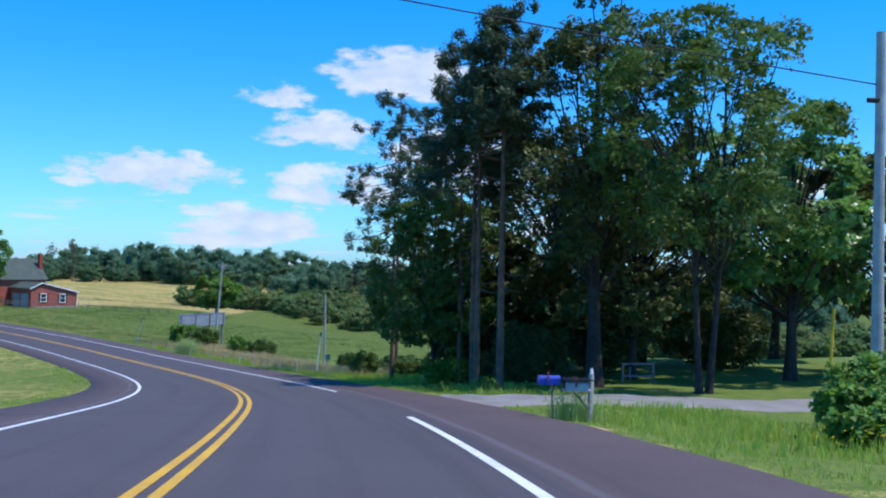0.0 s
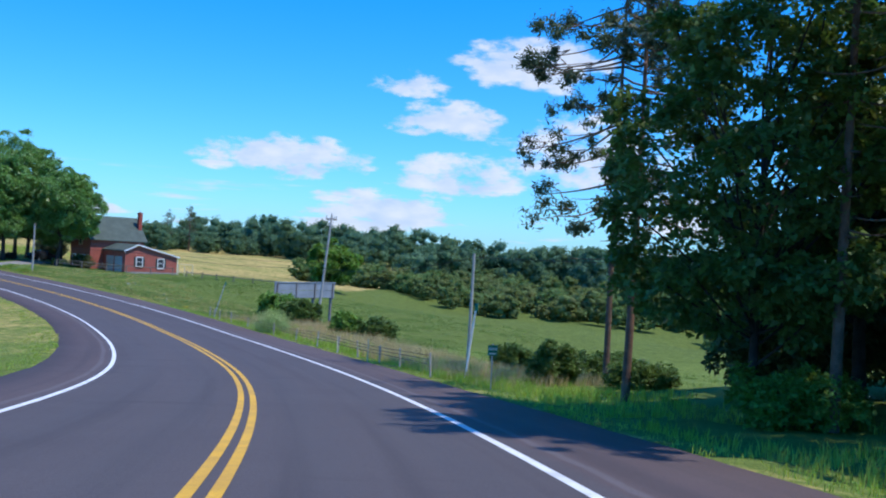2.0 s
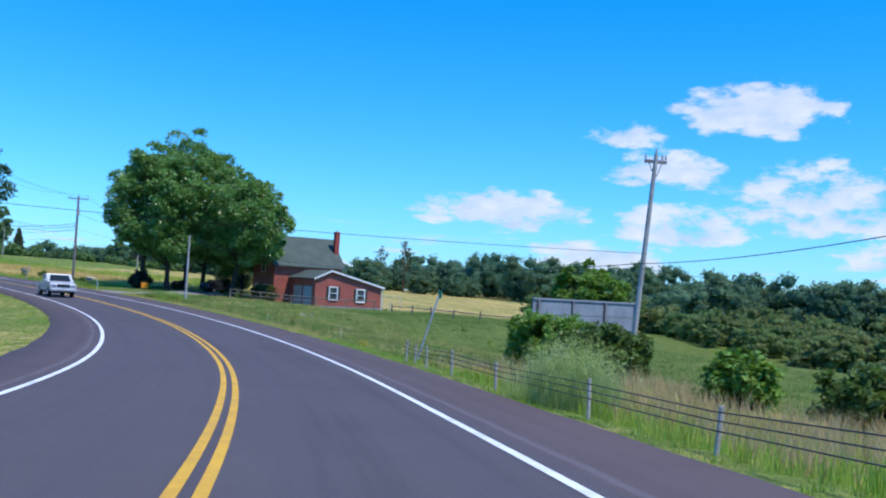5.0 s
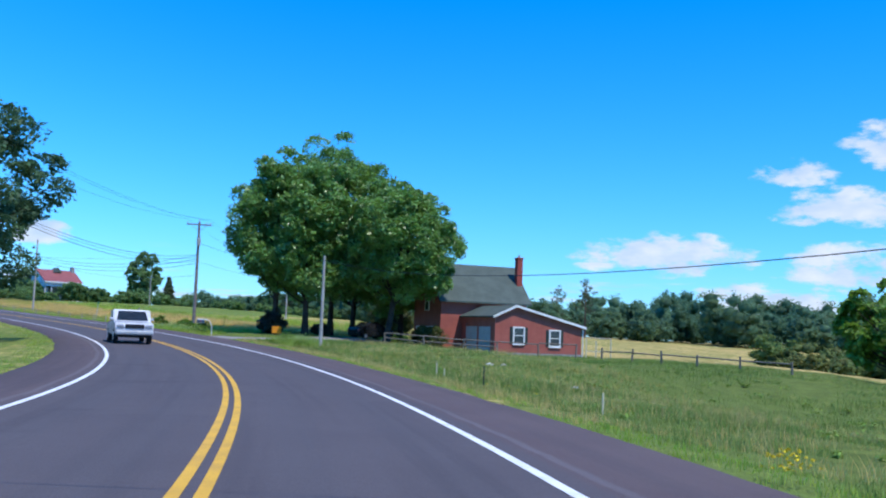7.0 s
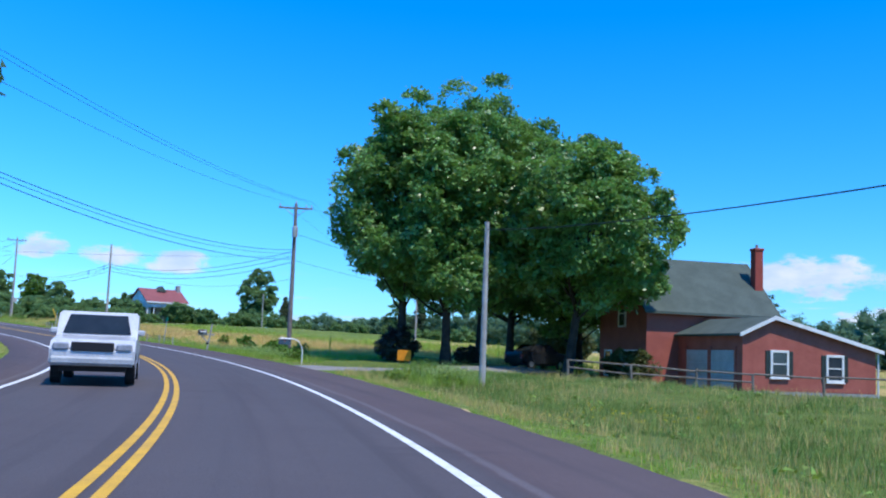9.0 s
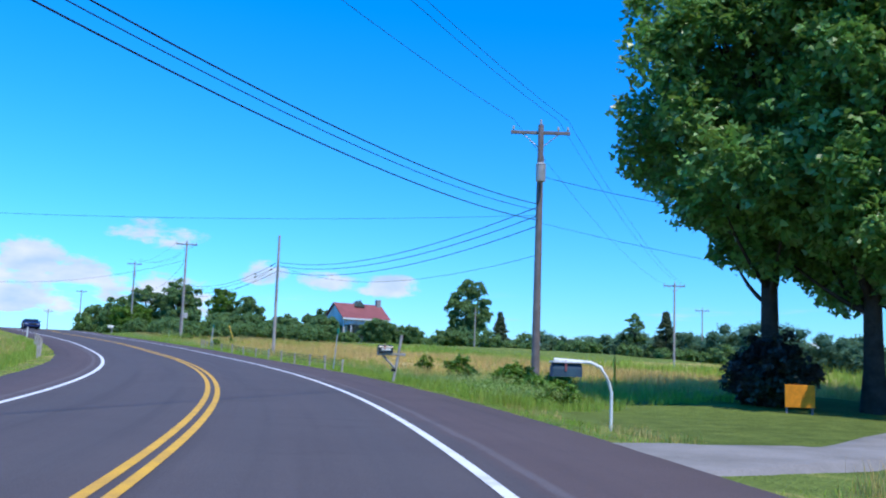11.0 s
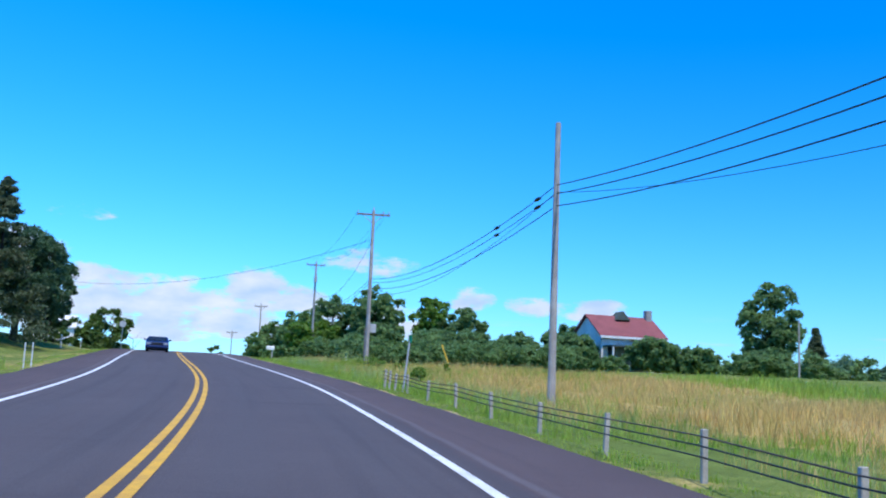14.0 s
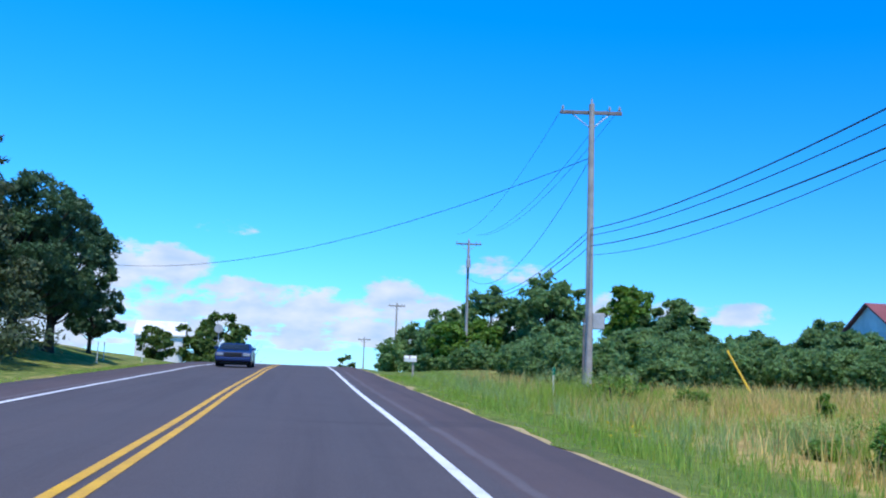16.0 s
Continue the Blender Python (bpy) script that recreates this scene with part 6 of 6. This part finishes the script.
def mailbox_pair(x, y):
    """Two boxes at the driveway: a blue one on a thin stake and a grey double one under a little roof on a leaning white post."""
    t = road_turn(x, y)
    a = thing("mailbox", "bright blue mailbox on a thin wooden stake", "mailbox", (x, y, gz(x, y)), t)
    part("stake", rod_bm((0, 0, -0.2), (0.02, 0.05, 0.68), 0.03, 0.025, 6), M_DARKPOLE, a)
    mailbox_body(a, (0.02, 0.1, 0.68), 180, M_BLUE, (0.17, 0.46, 0.19))
    b = thing("mailbox", "grey double mailbox on a leaning whitewashed post", "mailbox", (x + 0.7, y - 0.5, gz(x + 0.7, y - 0.5)), t)
    part("post", rod_bm((0, 0, -0.2), (0.14, -0.08, 0.98), 0.065, 0.06, 7), M_POLE, b)
    part("finial", rod_bm((0.14, -0.08, 0.96), (0.15, -0.085, 1.1), 0.045, 0.025, 7), M_TRIM, b)
    part("brace", rod_bm((0.03, 0.0, 0.25), (0.05, 0.36, 0.64), 0.025, 0.025, 5), M_DARKPOLE, b)
    part("shelf", box_bm(0.38, 0.55, 0.03, (0.05, 0.26, 0.64)), M_POLE, b)
    mailbox_body(b, (-0.05, 0.28, 0.67), 180, M_GREYPAINT, (0.15, 0.44, 0.17))
    mailbox_body(b, (0.14, 0.28, 0.67), 180, M_BLACK, (0.15, 0.44, 0.17))
    part("roof_board", box_bm(0.46, 0.58, 0.025, (0.05, 0.26, 0.87)), M_CARDARK, b)


mailbox_pair(2.45, 21.6)


def small_mailbox(x, y):
    ob = thing("mailbox", "pale mailbox on a short post in tall grass", "mailbox", (x, y, gz(x, y)), road_turn(x, y))
    part("post", box_bm(0.1, 0.1, 1.15, (0, 0, -0.2), 0.01), M_POLE, ob)
    mailbox_body(ob, (0, 0.15, 0.95), 180, M_TRIM, (0.3, 0.65, 0.32))


small_mailbox(-197.3, 192.4)


def route_sign(x, y, h, label):
    ob = thing("roadside_sign", label, "sign", (x, y, gz(x, y)), road_turn(x, y))
    part("sign_post", rod_bm((0, 0, -0.2), (0, 0.02, h), 0.022, 0.022, 6), M_METAL, ob)
    plate = part("plate", box_bm(0.03, 0.30, 0.32, (-0.03, 0.02, h - 0.36), 0.008), M_GREENSIGN, ob, "green sign plate")
    for k in range(4):
        part("bar", box_bm(0.012, 0.045, 0.08, (-0.047, -0.085 + 0.07 * k, h - 0.2)), M_TRIM, plate)
    part("bar", box_bm(0.012, 0.2, 0.04, (-0.047, 0.02, h - 0.32)), M_TRIM, plate)


route_sign(-6.75, 59.4, 1.4, "small green route marker on a thin post")

# notice board under the maples
board = thing("notice_board", "yellow-orange board leaning under a maple on lawn", "sign", (-89.0, 165.0, gz(-89.0, 165.0)), 42)
part("panel", box_bm(0.8, 0.05, 0.62, (0, 0, 0.15), 0.01), M_SOFA, board)
for s in (-0.34, 0.34):
    part("leg", box_bm(0.05, 0.07, 0.78, (s, 0.06, -0.05)), M_DARKPOLE, board)


# ---- vehicles ----
def vehicle(name, label, x, y, turn, paint, kind, z=None):
    """A vehicle with its nose along x. kind: car, suv or pickup."""
    ob = thing(name, label, "car", (x, y, gz(x, y) if z is None else z), turn)
    if kind == "pickup":
        L, W = 5.6, 1.95
        side = [(-2.8, 0.45), (-2.8, 1.10), (-0.75, 1.12), (-0.55, 1.78), (0.75, 1.80), (1.35, 1.20), (2.55, 1.08), (2.78, 0.85), (2.78, 0.45)]
        cab, wheels, r = [(-0.62, 1.16), (-0.46, 1.70), (0.70, 1.72), (1.22, 1.20)], (-1.75, 1.75), 0.39
    else:
        L, W = 4.7, 1.82
        side = [(-2.3, 0.32), (-2.34, 0.80), (-2.2, 0.98), (-1.55, 1.02), (-0.85, 1.44), (0.45, 1.46), (1.25, 1.00), (2.15, 0.86), (2.34, 0.62), (2.3, 0.30)]
        cab, wheels, r = [(-1.42, 1.03), (-0.80, 1.38), (0.42, 1.40), (1.10, 1.01)], (-1.42, 1.42), 0.33
        if kind == "car":
            side = [(a, b * 0.86) for a, b in side]
            cab = [(a, b * 0.86) for a, b in cab]
        if kind == "suv":
            side = [(a, b * 1.18) for a, b in side]
            cab = [(a, b * 1.18) for a, b in cab]
    bm = outline_bm(side, -W / 2, W / 2)
    for v in bm.verts:
        if v.co.z > side[3][1] + 0.12:
            v.co.y *= 0.84
    bmesh.ops.bevel(bm, geom=bm.edges[:], offset=0.05, segments=2, affect="EDGES")
    body = part("body", bm, paint, ob)
    glass = outline_bm(cab, -W / 2 * 0.9 - 0.015, W / 2 * 0.9 + 0.015)
    for v in glass.verts:
        if v.co.z > cab[0][1] + 0.1:
            v.co.y *= 0.88
    part("side_windows", glass, M_GLASS, ob)
    a, b = cab[2], cab[3]
    for name_, p, q, d in (("windscreen", cab[2], cab[3], 0.18), ("rear_window", cab[1], cab[0], -0.18)):
        bm = bmesh.new()
        k = [bm.verts.new((p[0] + d, s * W * 0.36, p[1])) for s in (-1, 1)] + [bm.verts.new((q[0] + d * 1.0, s * W * 0.42, q[1] + 0.03)) for s in (1, -1)]
        bm.faces.new(k)
        bmesh.ops.solidify(bm, geom=bm.faces[:], thickness=0.03)
        part(name_, bm, M_GLASS, ob)
    nose = side[-2][0]
    for s in (-1, 1):
        part("headlight", box_bm(0.12, 0.36, 0.16, (nose - 0.02, s * W * 0.37, side[-2][1] - 0.02), 0.03), M_LAMP, ob)
        part("tail_light", box_bm(0.1, 0.2, 0.3, (side[1][0] + 0.03, s * W * 0.43, side[1][1] - 0.25), 0.03), M_REDROOF, ob)
        part("mirror", box_bm(0.1, 0.2, 0.14, (cab[3][0] - 0.15, s * (W / 2 + 0.08), cab[3][1] + 0.02), 0.03), paint, ob)
    part("grille", box_bm(0.08, W * 0.5, 0.22, (nose + 0.0, 0, side[-2][1] - 0.05), 0.02), M_BLACK, ob)
    part("bumper", box_bm(0.18, W * 0.98, 0.2, (nose - 0.02, 0, side[-1][1] + 0.02), 0.05), M_GREYPAINT if kind == "pickup" else paint, ob)
    part("underbody", box_bm(L * 0.86, W * 0.8, 0.2, (0, 0, side[0][1] - 0.14)), M_BLACK, ob)
    for wx in wheels:
        for s in (-1, 1):
            bm = rod_bm((wx, s * (W / 2 - 0.22), r), (wx, s * (W / 2 + 0.01), r), r, r, 20)
            tyre = part("wheel", bm, M_RUBBER, ob)
            part("rim", rod_bm((wx, s * (W / 2 + 0.0), r), (wx, s * (W / 2 + 0.022), r), r * 0.62, r * 0.58, 14), M_METAL, tyre)
    return ob


def on_road(s, lat):
    i = at_s(s)
    p = MID[i] + RIGHT[i] * lat
    return p, math.degrees(math.atan2(ALONG[i][1], ALONG[i][0]))


PICK, AHEAD = 211.5, 347.0
p, a = on_road(PICK, -1.9)
vehicle("pickup_truck", "silver-white pickup truck in the oncoming lane", p[0], p[1], a + 180, M_CARWHITE, "pickup", p[2] + 0.0)
p, a = on_road(AHEAD, -1.75)
vehicle("car", "dark blue car in the oncoming lane", p[0], p[1], a + 180, M_CARBLUE, "car", p[2] + 0.0)
vehicle("car", "dark car parked on gravel beside maples", -88.6, 179.6, 75, M_CARDARK, "suv")


# ---- grasses ----
def blades(rng, x, y, h, per, width, spread, bend=0.35):
    """Bent blades round the places x, y; h: height of each place's blades."""
    n = len(x) * per
    bx = np.repeat(x, per) + rng.normal(size=n) * spread
    by = np.repeat(y, per) + rng.normal(size=n) * spread
    bh = np.repeat(h, per) * (0.55 + 0.6 * rng.random(n))
    bz = ground_z(bx, by) - 0.03
    a, lean = rng.random(n) * 6.283, bend * bh * (0.3 + rng.random(n))
    dx, dy = np.cos(a), np.sin(a)
    c = rng.random(n) * 6.283
    wx, wy = np.cos(c) * width, np.sin(c) * width
    v = np.empty((n, 5, 3))
    for k, (u, w) in enumerate(((0, 1.0), (0.55, 0.85), (1.0, 0.0))):
        px, py, pz = bx + dx * lean * u * u, by + dy * lean * u * u, bz + bh * u * (1 - 0.12 * u)
        v[:, 2 * k] = np.stack([px - wx * w / 2, py - wy * w / 2, pz], 1)
        if k < 2:
            v[:, 2 * k + 1] = np.stack([px + wx * w / 2, py + wy * w / 2, pz], 1)
    b = np.arange(n)[:, None] * 5
    f = np.concatenate([b + np.array([c]) for c in ((0, 1, 3), (0, 3, 2), (2, 3, 4))], 0)
    return v.reshape(-1, 3), f


def sward(name, s0, s1, out0, out1, density, h0, h1, per, width, mat, seed, label, side=1, patch=0.0, scale=0.25, spread=0.06):
    """A strip of grass along the road, out0 to out1 metres beyond the asphalt; patch: how much noise thins it."""
    rng = np.random.default_rng(seed)
    n = int((s1 - s0) * (out1 - out0) * density)
    s, o = s0 + (s1 - s0) * rng.random(n), out0 + (out1 - out0) * rng.random(n)
    i = np.clip(np.searchsorted(DIST, s), 1, len(MID) - 1)
    u = (s - DIST[i - 1]) / (DIST[i] - DIST[i - 1])
    mid = MID[i - 1] * (1 - u)[:, None] + MID[i] * u[:, None]
    lat = (EDGE_R[i] + o) if side > 0 else -(EDGE_L + o)
    x, y = mid[:, 0] + RIGHT[i, 0] * lat, mid[:, 1] + RIGHT[i, 1] * lat
    q = np.array([noise.noise((a * scale, b * scale, seed * 1.7)) for a, b in zip(x, y)])
    keep = q > patch * 0.8 - 0.5
    for dx, dy, dr in DRIVES:
        keep &= np.hypot(x - dx, y - dy) > dr
    x, y, q = x[keep], y[keep], q[keep]
    h = (h0 + (h1 - h0) * rng.random(len(x))) * (1 + 0.5 * q)
    v, f = blades(rng, x, y, h, per, width, spread)
    return tagged(new(name, mesh_of(name, v, f, mat)), label, "grass", kind="stuff")


DRIVES = [(0.6 + k * 0.9, 29.4 + k * 0.5, 3.2) for k in range(30)] + [(-82.6 - 0.05 * max(k - 3, 0) ** 1.4, 150 + k * 2.2, 2.3) for k in range(13)] + [(-87.5, 163.5, 5.5), (-88.5, 159.5, 3.6), (-84.5, 158, 3.5)]
VERGE, TALL, HAYG, REED = "short green mown grass on the verge", "tall green meadow grass beside the road", "dry straw-coloured hay grass in the field", "pale seeding meadow grass beside the road"
sward("verge_grass", 48, 345, 0.12, 2.0, 16, 0.05, 0.15, 5, 0.014, M_BLADE, 201, VERGE, patch=0.12)
sward("meadow_grass", 60, 112, 1.5, 7, 11, 0.18, 0.4, 6, 0.018, M_BLADE, 202, TALL, patch=0.35)
sward("meadow_grass", 110, 154, 0.9, 6, 18, 0.22, 0.5, 6, 0.018, M_BLADE, 203, TALL, patch=0.25)
sward("seeding_grass", 112, 157, 1.5, 8, 20, 0.4, 0.85, 5, 0.013, M_TAN, 204, REED, patch=0.3)
sward("pasture_grass", 150, 236, 1.4, 10, 18, 0.10, 0.32, 6, 0.014, M_PASTURE, 205, "rough grazed pasture grass", patch=0.1, spread=0.1)
sward("seeding_grass", 152, 236, 1.4, 16, 5.0, 0.25, 0.5, 5, 0.009, M_HAY, 223, REED, patch=0.55, scale=0.4, spread=0.12)
sward("pasture_grass", 120, 238, 9, 38, 3.2, 0.12, 0.34, 8, 0.024, M_PASTURE, 206, "rough grazed pasture grass", patch=0.3, scale=0.2, spread=0.2)
sward("seeding_grass", 168, 240, 0.4, 2.4, 16, 0.12, 0.34, 6, 0.008, M_HAY, 207, REED, patch=0.45)
sward("meadow_grass", 241, 345, 1.0, 7.0, 11, 0.16, 0.46, 6, 0.014, M_BLADE, 208, TALL, patch=0.35)
sward("seeding_grass", 242, 345, 2.4, 5, 6, 0.4, 0.75, 5, 0.015, M_REED, 209, REED, patch=0.45)
sward("hay_grass", 245, 286, 6.0, 24, 5.2, 0.4, 0.72, 7, 0.018, M_HAY, 210, HAYG, patch=0.22, scale=0.16, spread=0.12)
sward("hay_grass", 284, 324, 3.2, 24, 5.2, 0.4, 0.72, 7, 0.018, M_HAY, 218, HAYG, patch=0.22, scale=0.16, spread=0.12)
sward("seeding_grass", 245, 290, 3.0, 8.0, 6, 0.35, 0.65, 5, 0.012, M_HAY, 219, REED, patch=0.5)
sward("meadow_grass", 242, 330, 24, 38, 1.6, 0.5, 1.05, 7, 0.045, M_BLADE, 217, TALL, patch=0.35, scale=0.2, spread=0.2)
sward("meadow_grass", 240, 262, 0.8, 12, 17, 0.2, 0.5, 6, 0.016, M_BLADE, 220, TALL, patch=0.3)
sward("seeding_grass", 243, 262, 2.5, 12, 4, 0.35, 0.6, 5, 0.013, M_REED, 221, REED, patch=0.4)
sward("meadow_grass", 312, 350, 3.4, 18, 7, 0.35, 0.7, 7, 0.02, M_BLADE, 211, TALL, patch=0.25, spread=0.12)
sward("meadow_grass", 250, 322, 3.0, 24, 1.2, 0.3, 0.6, 7, 0.018, M_BLADE, 222, TALL, patch=0.45, scale=0.14, spread=0.14)
sward("hay_grass", 306, 345, 4, 20, 3.0, 0.5, 0.9, 6, 0.02, M_HAY, 212, HAYG, patch=0.45, spread=0.12)
sward("verge_grass", 52, 360, 0.02, 2.6, 8, 0.05, 0.15, 5, 0.016, M_BLADE, 213, VERGE, side=-1, patch=0.2)
sward("meadow_grass", 250, 300, 0.9, 5, 12, 0.25, 0.55, 6, 0.018, M_BLADE, 214, TALL, side=-1, patch=0.3)
sward("hay_grass", 250, 300, 1.5, 7, 6, 0.4, 0.75, 5, 0.016, M_HAY, 215, HAYG, side=-1, patch=0.5)
sward("meadow_grass", 53, 84, 1.2, 8, 11, 0.07, 0.2, 6, 0.018, M_BLADE, 216, TALL, patch=0.3)
WEED = "low green weed clump in grazed pasture"
for k, (x, y, w, h) in enumerate(((-50.4, 128.9, 0.7, 0.4), (-49.1, 126.4, 0.7, 0.3), (-48.2, 135, 1.6, 0.35), (-47.8, 129.7, 0.7, 0.28), (-46.6, 125.4, 0.6, 0.3), (-47.6, 125.4, 0.4, 0.25), (-52, 141, 1.2, 0.35), (-44, 139, 1.0, 0.3),
                                  (-58, 146, 0.9, 0.3), (-40, 131, 0.9, 0.35), (-44.6, 148, 1.3, 0.4), (-61, 160, 1.2, 0.4), (-39, 143, 1.1, 0.35))):
    shrub(x, y, w * 0.6, w * 0.5, h * 0.5, 400 + k, M_WEED, WEED, 0.05, 9, 22, name="weed_clump", group="weed clumps")


def grass_clump(x, y, w, h, seed, mat, label, n=170, name="grass_clump", heads=None):
    """A tall clump of seeding grass."""
    rng = np.random.default_rng(seed)
    ob = thing(name, label, "grass", (x, y, gz(x, y)))
    px, py = x + rng.normal(size=n) * w * 0.28, y + rng.normal(size=n) * w * 0.28
    v, f = blades(rng, px, py, np.full(n, h) * (0.75 + 0.35 * rng.random(n)), 7, 0.012, 0.07, 0.3)
    o = np.array([x, y, gz(x, y)])
    new("foliage", mesh_of("foliage", v - o, f, mat)).parent = ob
    k = n * 2
    qx, qy = rng.normal(size=k) * w * 0.33, rng.normal(size=k) * w * 0.33
    cs = np.stack([qx, qy, h * (0.75 + 0.4 * rng.random(k)) * (1 - 0.25 * np.hypot(qx, qy) / w)], 1)
    v, f = leaf_cloud(rng, cs, np.full(k, 0.06), 6, 0.02, 2.8, 2.4)
    new("seed_spray", mesh_of("seed_heads", v, f, heads or M_REED)).parent = ob
    return ob


CL = "tall pale clump of seeding grass beside the guardrail"
grass_clump(-23.0, 90.6, 1.5, 1.35, 301, M_REED, CL, 300)
grass_clump(-22.4, 89.3, 1.2, 1.1, 302, M_REED, CL, 160)
grass_clump(-23.8, 92.0, 1.2, 1.05, 316, M_REED, CL, 130)
GC = "tall green clump of roadside grass"
grass_clump(-97.6, 161.3, 1.6, 0.55, 303, M_BLADE, GC, 160, heads=M_LEAF3)
grass_clump(-95.3, 159.8, 1.5, 0.5, 304, M_BLADE, GC, 160, heads=M_LEAF3)
grass_clump(-76.0, 150.4, 2.4, 0.8, 307, M_BLADE, GC, 200, heads=M_LEAF3)
grass_clump(-73.4, 147.9, 2.2, 0.75, 308, M_BLADE, GC, 180)
grass_clump(-74.6, 149.8, 2.0, 0.6, 309, M_REED, GC, 120, heads=M_LEAF3)
grass_clump(-99.0, 163.4, 2.2, 0.62, 312, M_REED, GC, 170, heads=M_REED)
grass_clump(-101.6, 165.0, 2.2, 0.6, 313, M_BLADE, GC, 170, heads=M_REED)
grass_clump(-93.6, 158.6, 1.8, 0.55, 314, M_BLADE, GC, 150, heads=M_REED)
grass_clump(-106.8, 167.0, 2.2, 0.6, 315, M_REED, GC, 150, heads=M_HAY)
grass_clump(-173.5, 188.8, 2.4, 1.1, 305, M_BLADE, "tall green clump of roadside grass", 160)
grass_clump(-158.6, 186.2, 1.5, 0.7, 310, M_BLADE, GC, 110, heads=M_LEAF3)
grass_clump(-160.6, 186.4, 1.4, 0.6, 311, M_REED, GC, 100)
grass_clump(2.8, 21.4, 0.9, 0.5, 306, M_REED, "tall pale clump of grass under mailboxes", 90)


def blossoms(x, y, w, n, seed):
    rng = np.random.default_rng(seed)
    px, py = x + rng.normal(size=n) * w, y + rng.normal(size=n) * w
    cs = np.stack([px, py, ground_z(px, py) + 0.12 + 0.25 * rng.random(n)], 1)
    v, f = leaf_cloud(rng, cs, np.full(n, 0.025), 5, 0.03, 0.6, 1.0, 0.8)
    tagged(new("wildflowers", mesh_of("wildflowers", v, f, M_BLOOM)), "small yellow wildflowers in verge grass", "flowers", kind="stuff")


for k, (x, y, w, n) in enumerate(((-35.2, 106.5, 0.13, 44), (-45.2, 120.6, 0.6, 12), (-27.4, 96.8, 0.4, 40), (-62, 139, 0.8, 60), (6.9, 16.8, 0.4, 40), (-161.4, 183.3, 0.3, 14))):
    blossoms(x, y, w, n, 320 + k)


def pasture_weeds(seed, count):
    """Low tufts of darker weeds scattered over the grazed field."""
    rng = np.random.default_rng(seed)
    s, o = 168 + 44 * rng.random(count), 8 + 26 * rng.random(count) ** 1.2
    i = np.searchsorted(DIST, s)
    x, y = MID[i, 0] + RIGHT[i, 0] * o, MID[i, 1] + RIGHT[i, 1] * o
    r = 0.1 + 0.28 * rng.random(count) ** 2
    cs = np.stack([x, y, ground_z(x, y) + r * 0.35], 1)
    v, f = leaf_cloud(rng, cs, r, 34, 0.07, 0.6, 1.6, 0.6)
    tagged(new("weeds", mesh_of("weeds", v, f, M_WEED)), "low dark weeds scattered over grazed pasture", "weeds", kind="stuff")


def stone(x, y, r, seed):
    rng = random.Random(seed)
    ob = thing("stone", "pale field stone lying in pasture grass", "stone", (x, y, gz(x, y)), rng.uniform(0, 90), "field stones")
    bm = bmesh.new()
    bmesh.ops.create_icosphere(bm, subdivisions=2, radius=r)
    for v in bm.verts:
        v.co *= rng.uniform(0.85, 1.15)
        v.co.z = v.co.z * 0.55 + r * 0.2
    part("rock", bm, M_STONE, ob)


M_STONE = material("pale_field_stone", (0.55, 0.53, 0.48), (0.38, 0.37, 0.34), 0.9, 4, 30, 0.4)
pasture_weeds(420, 150)
for k, (x, y, r) in enumerate(((-55.2, 139.4, 0.22), (-54.9, 140.4, 0.16), (-47.6, 131.6, 0.14))):
    stone(x, y, r, 430 + k)
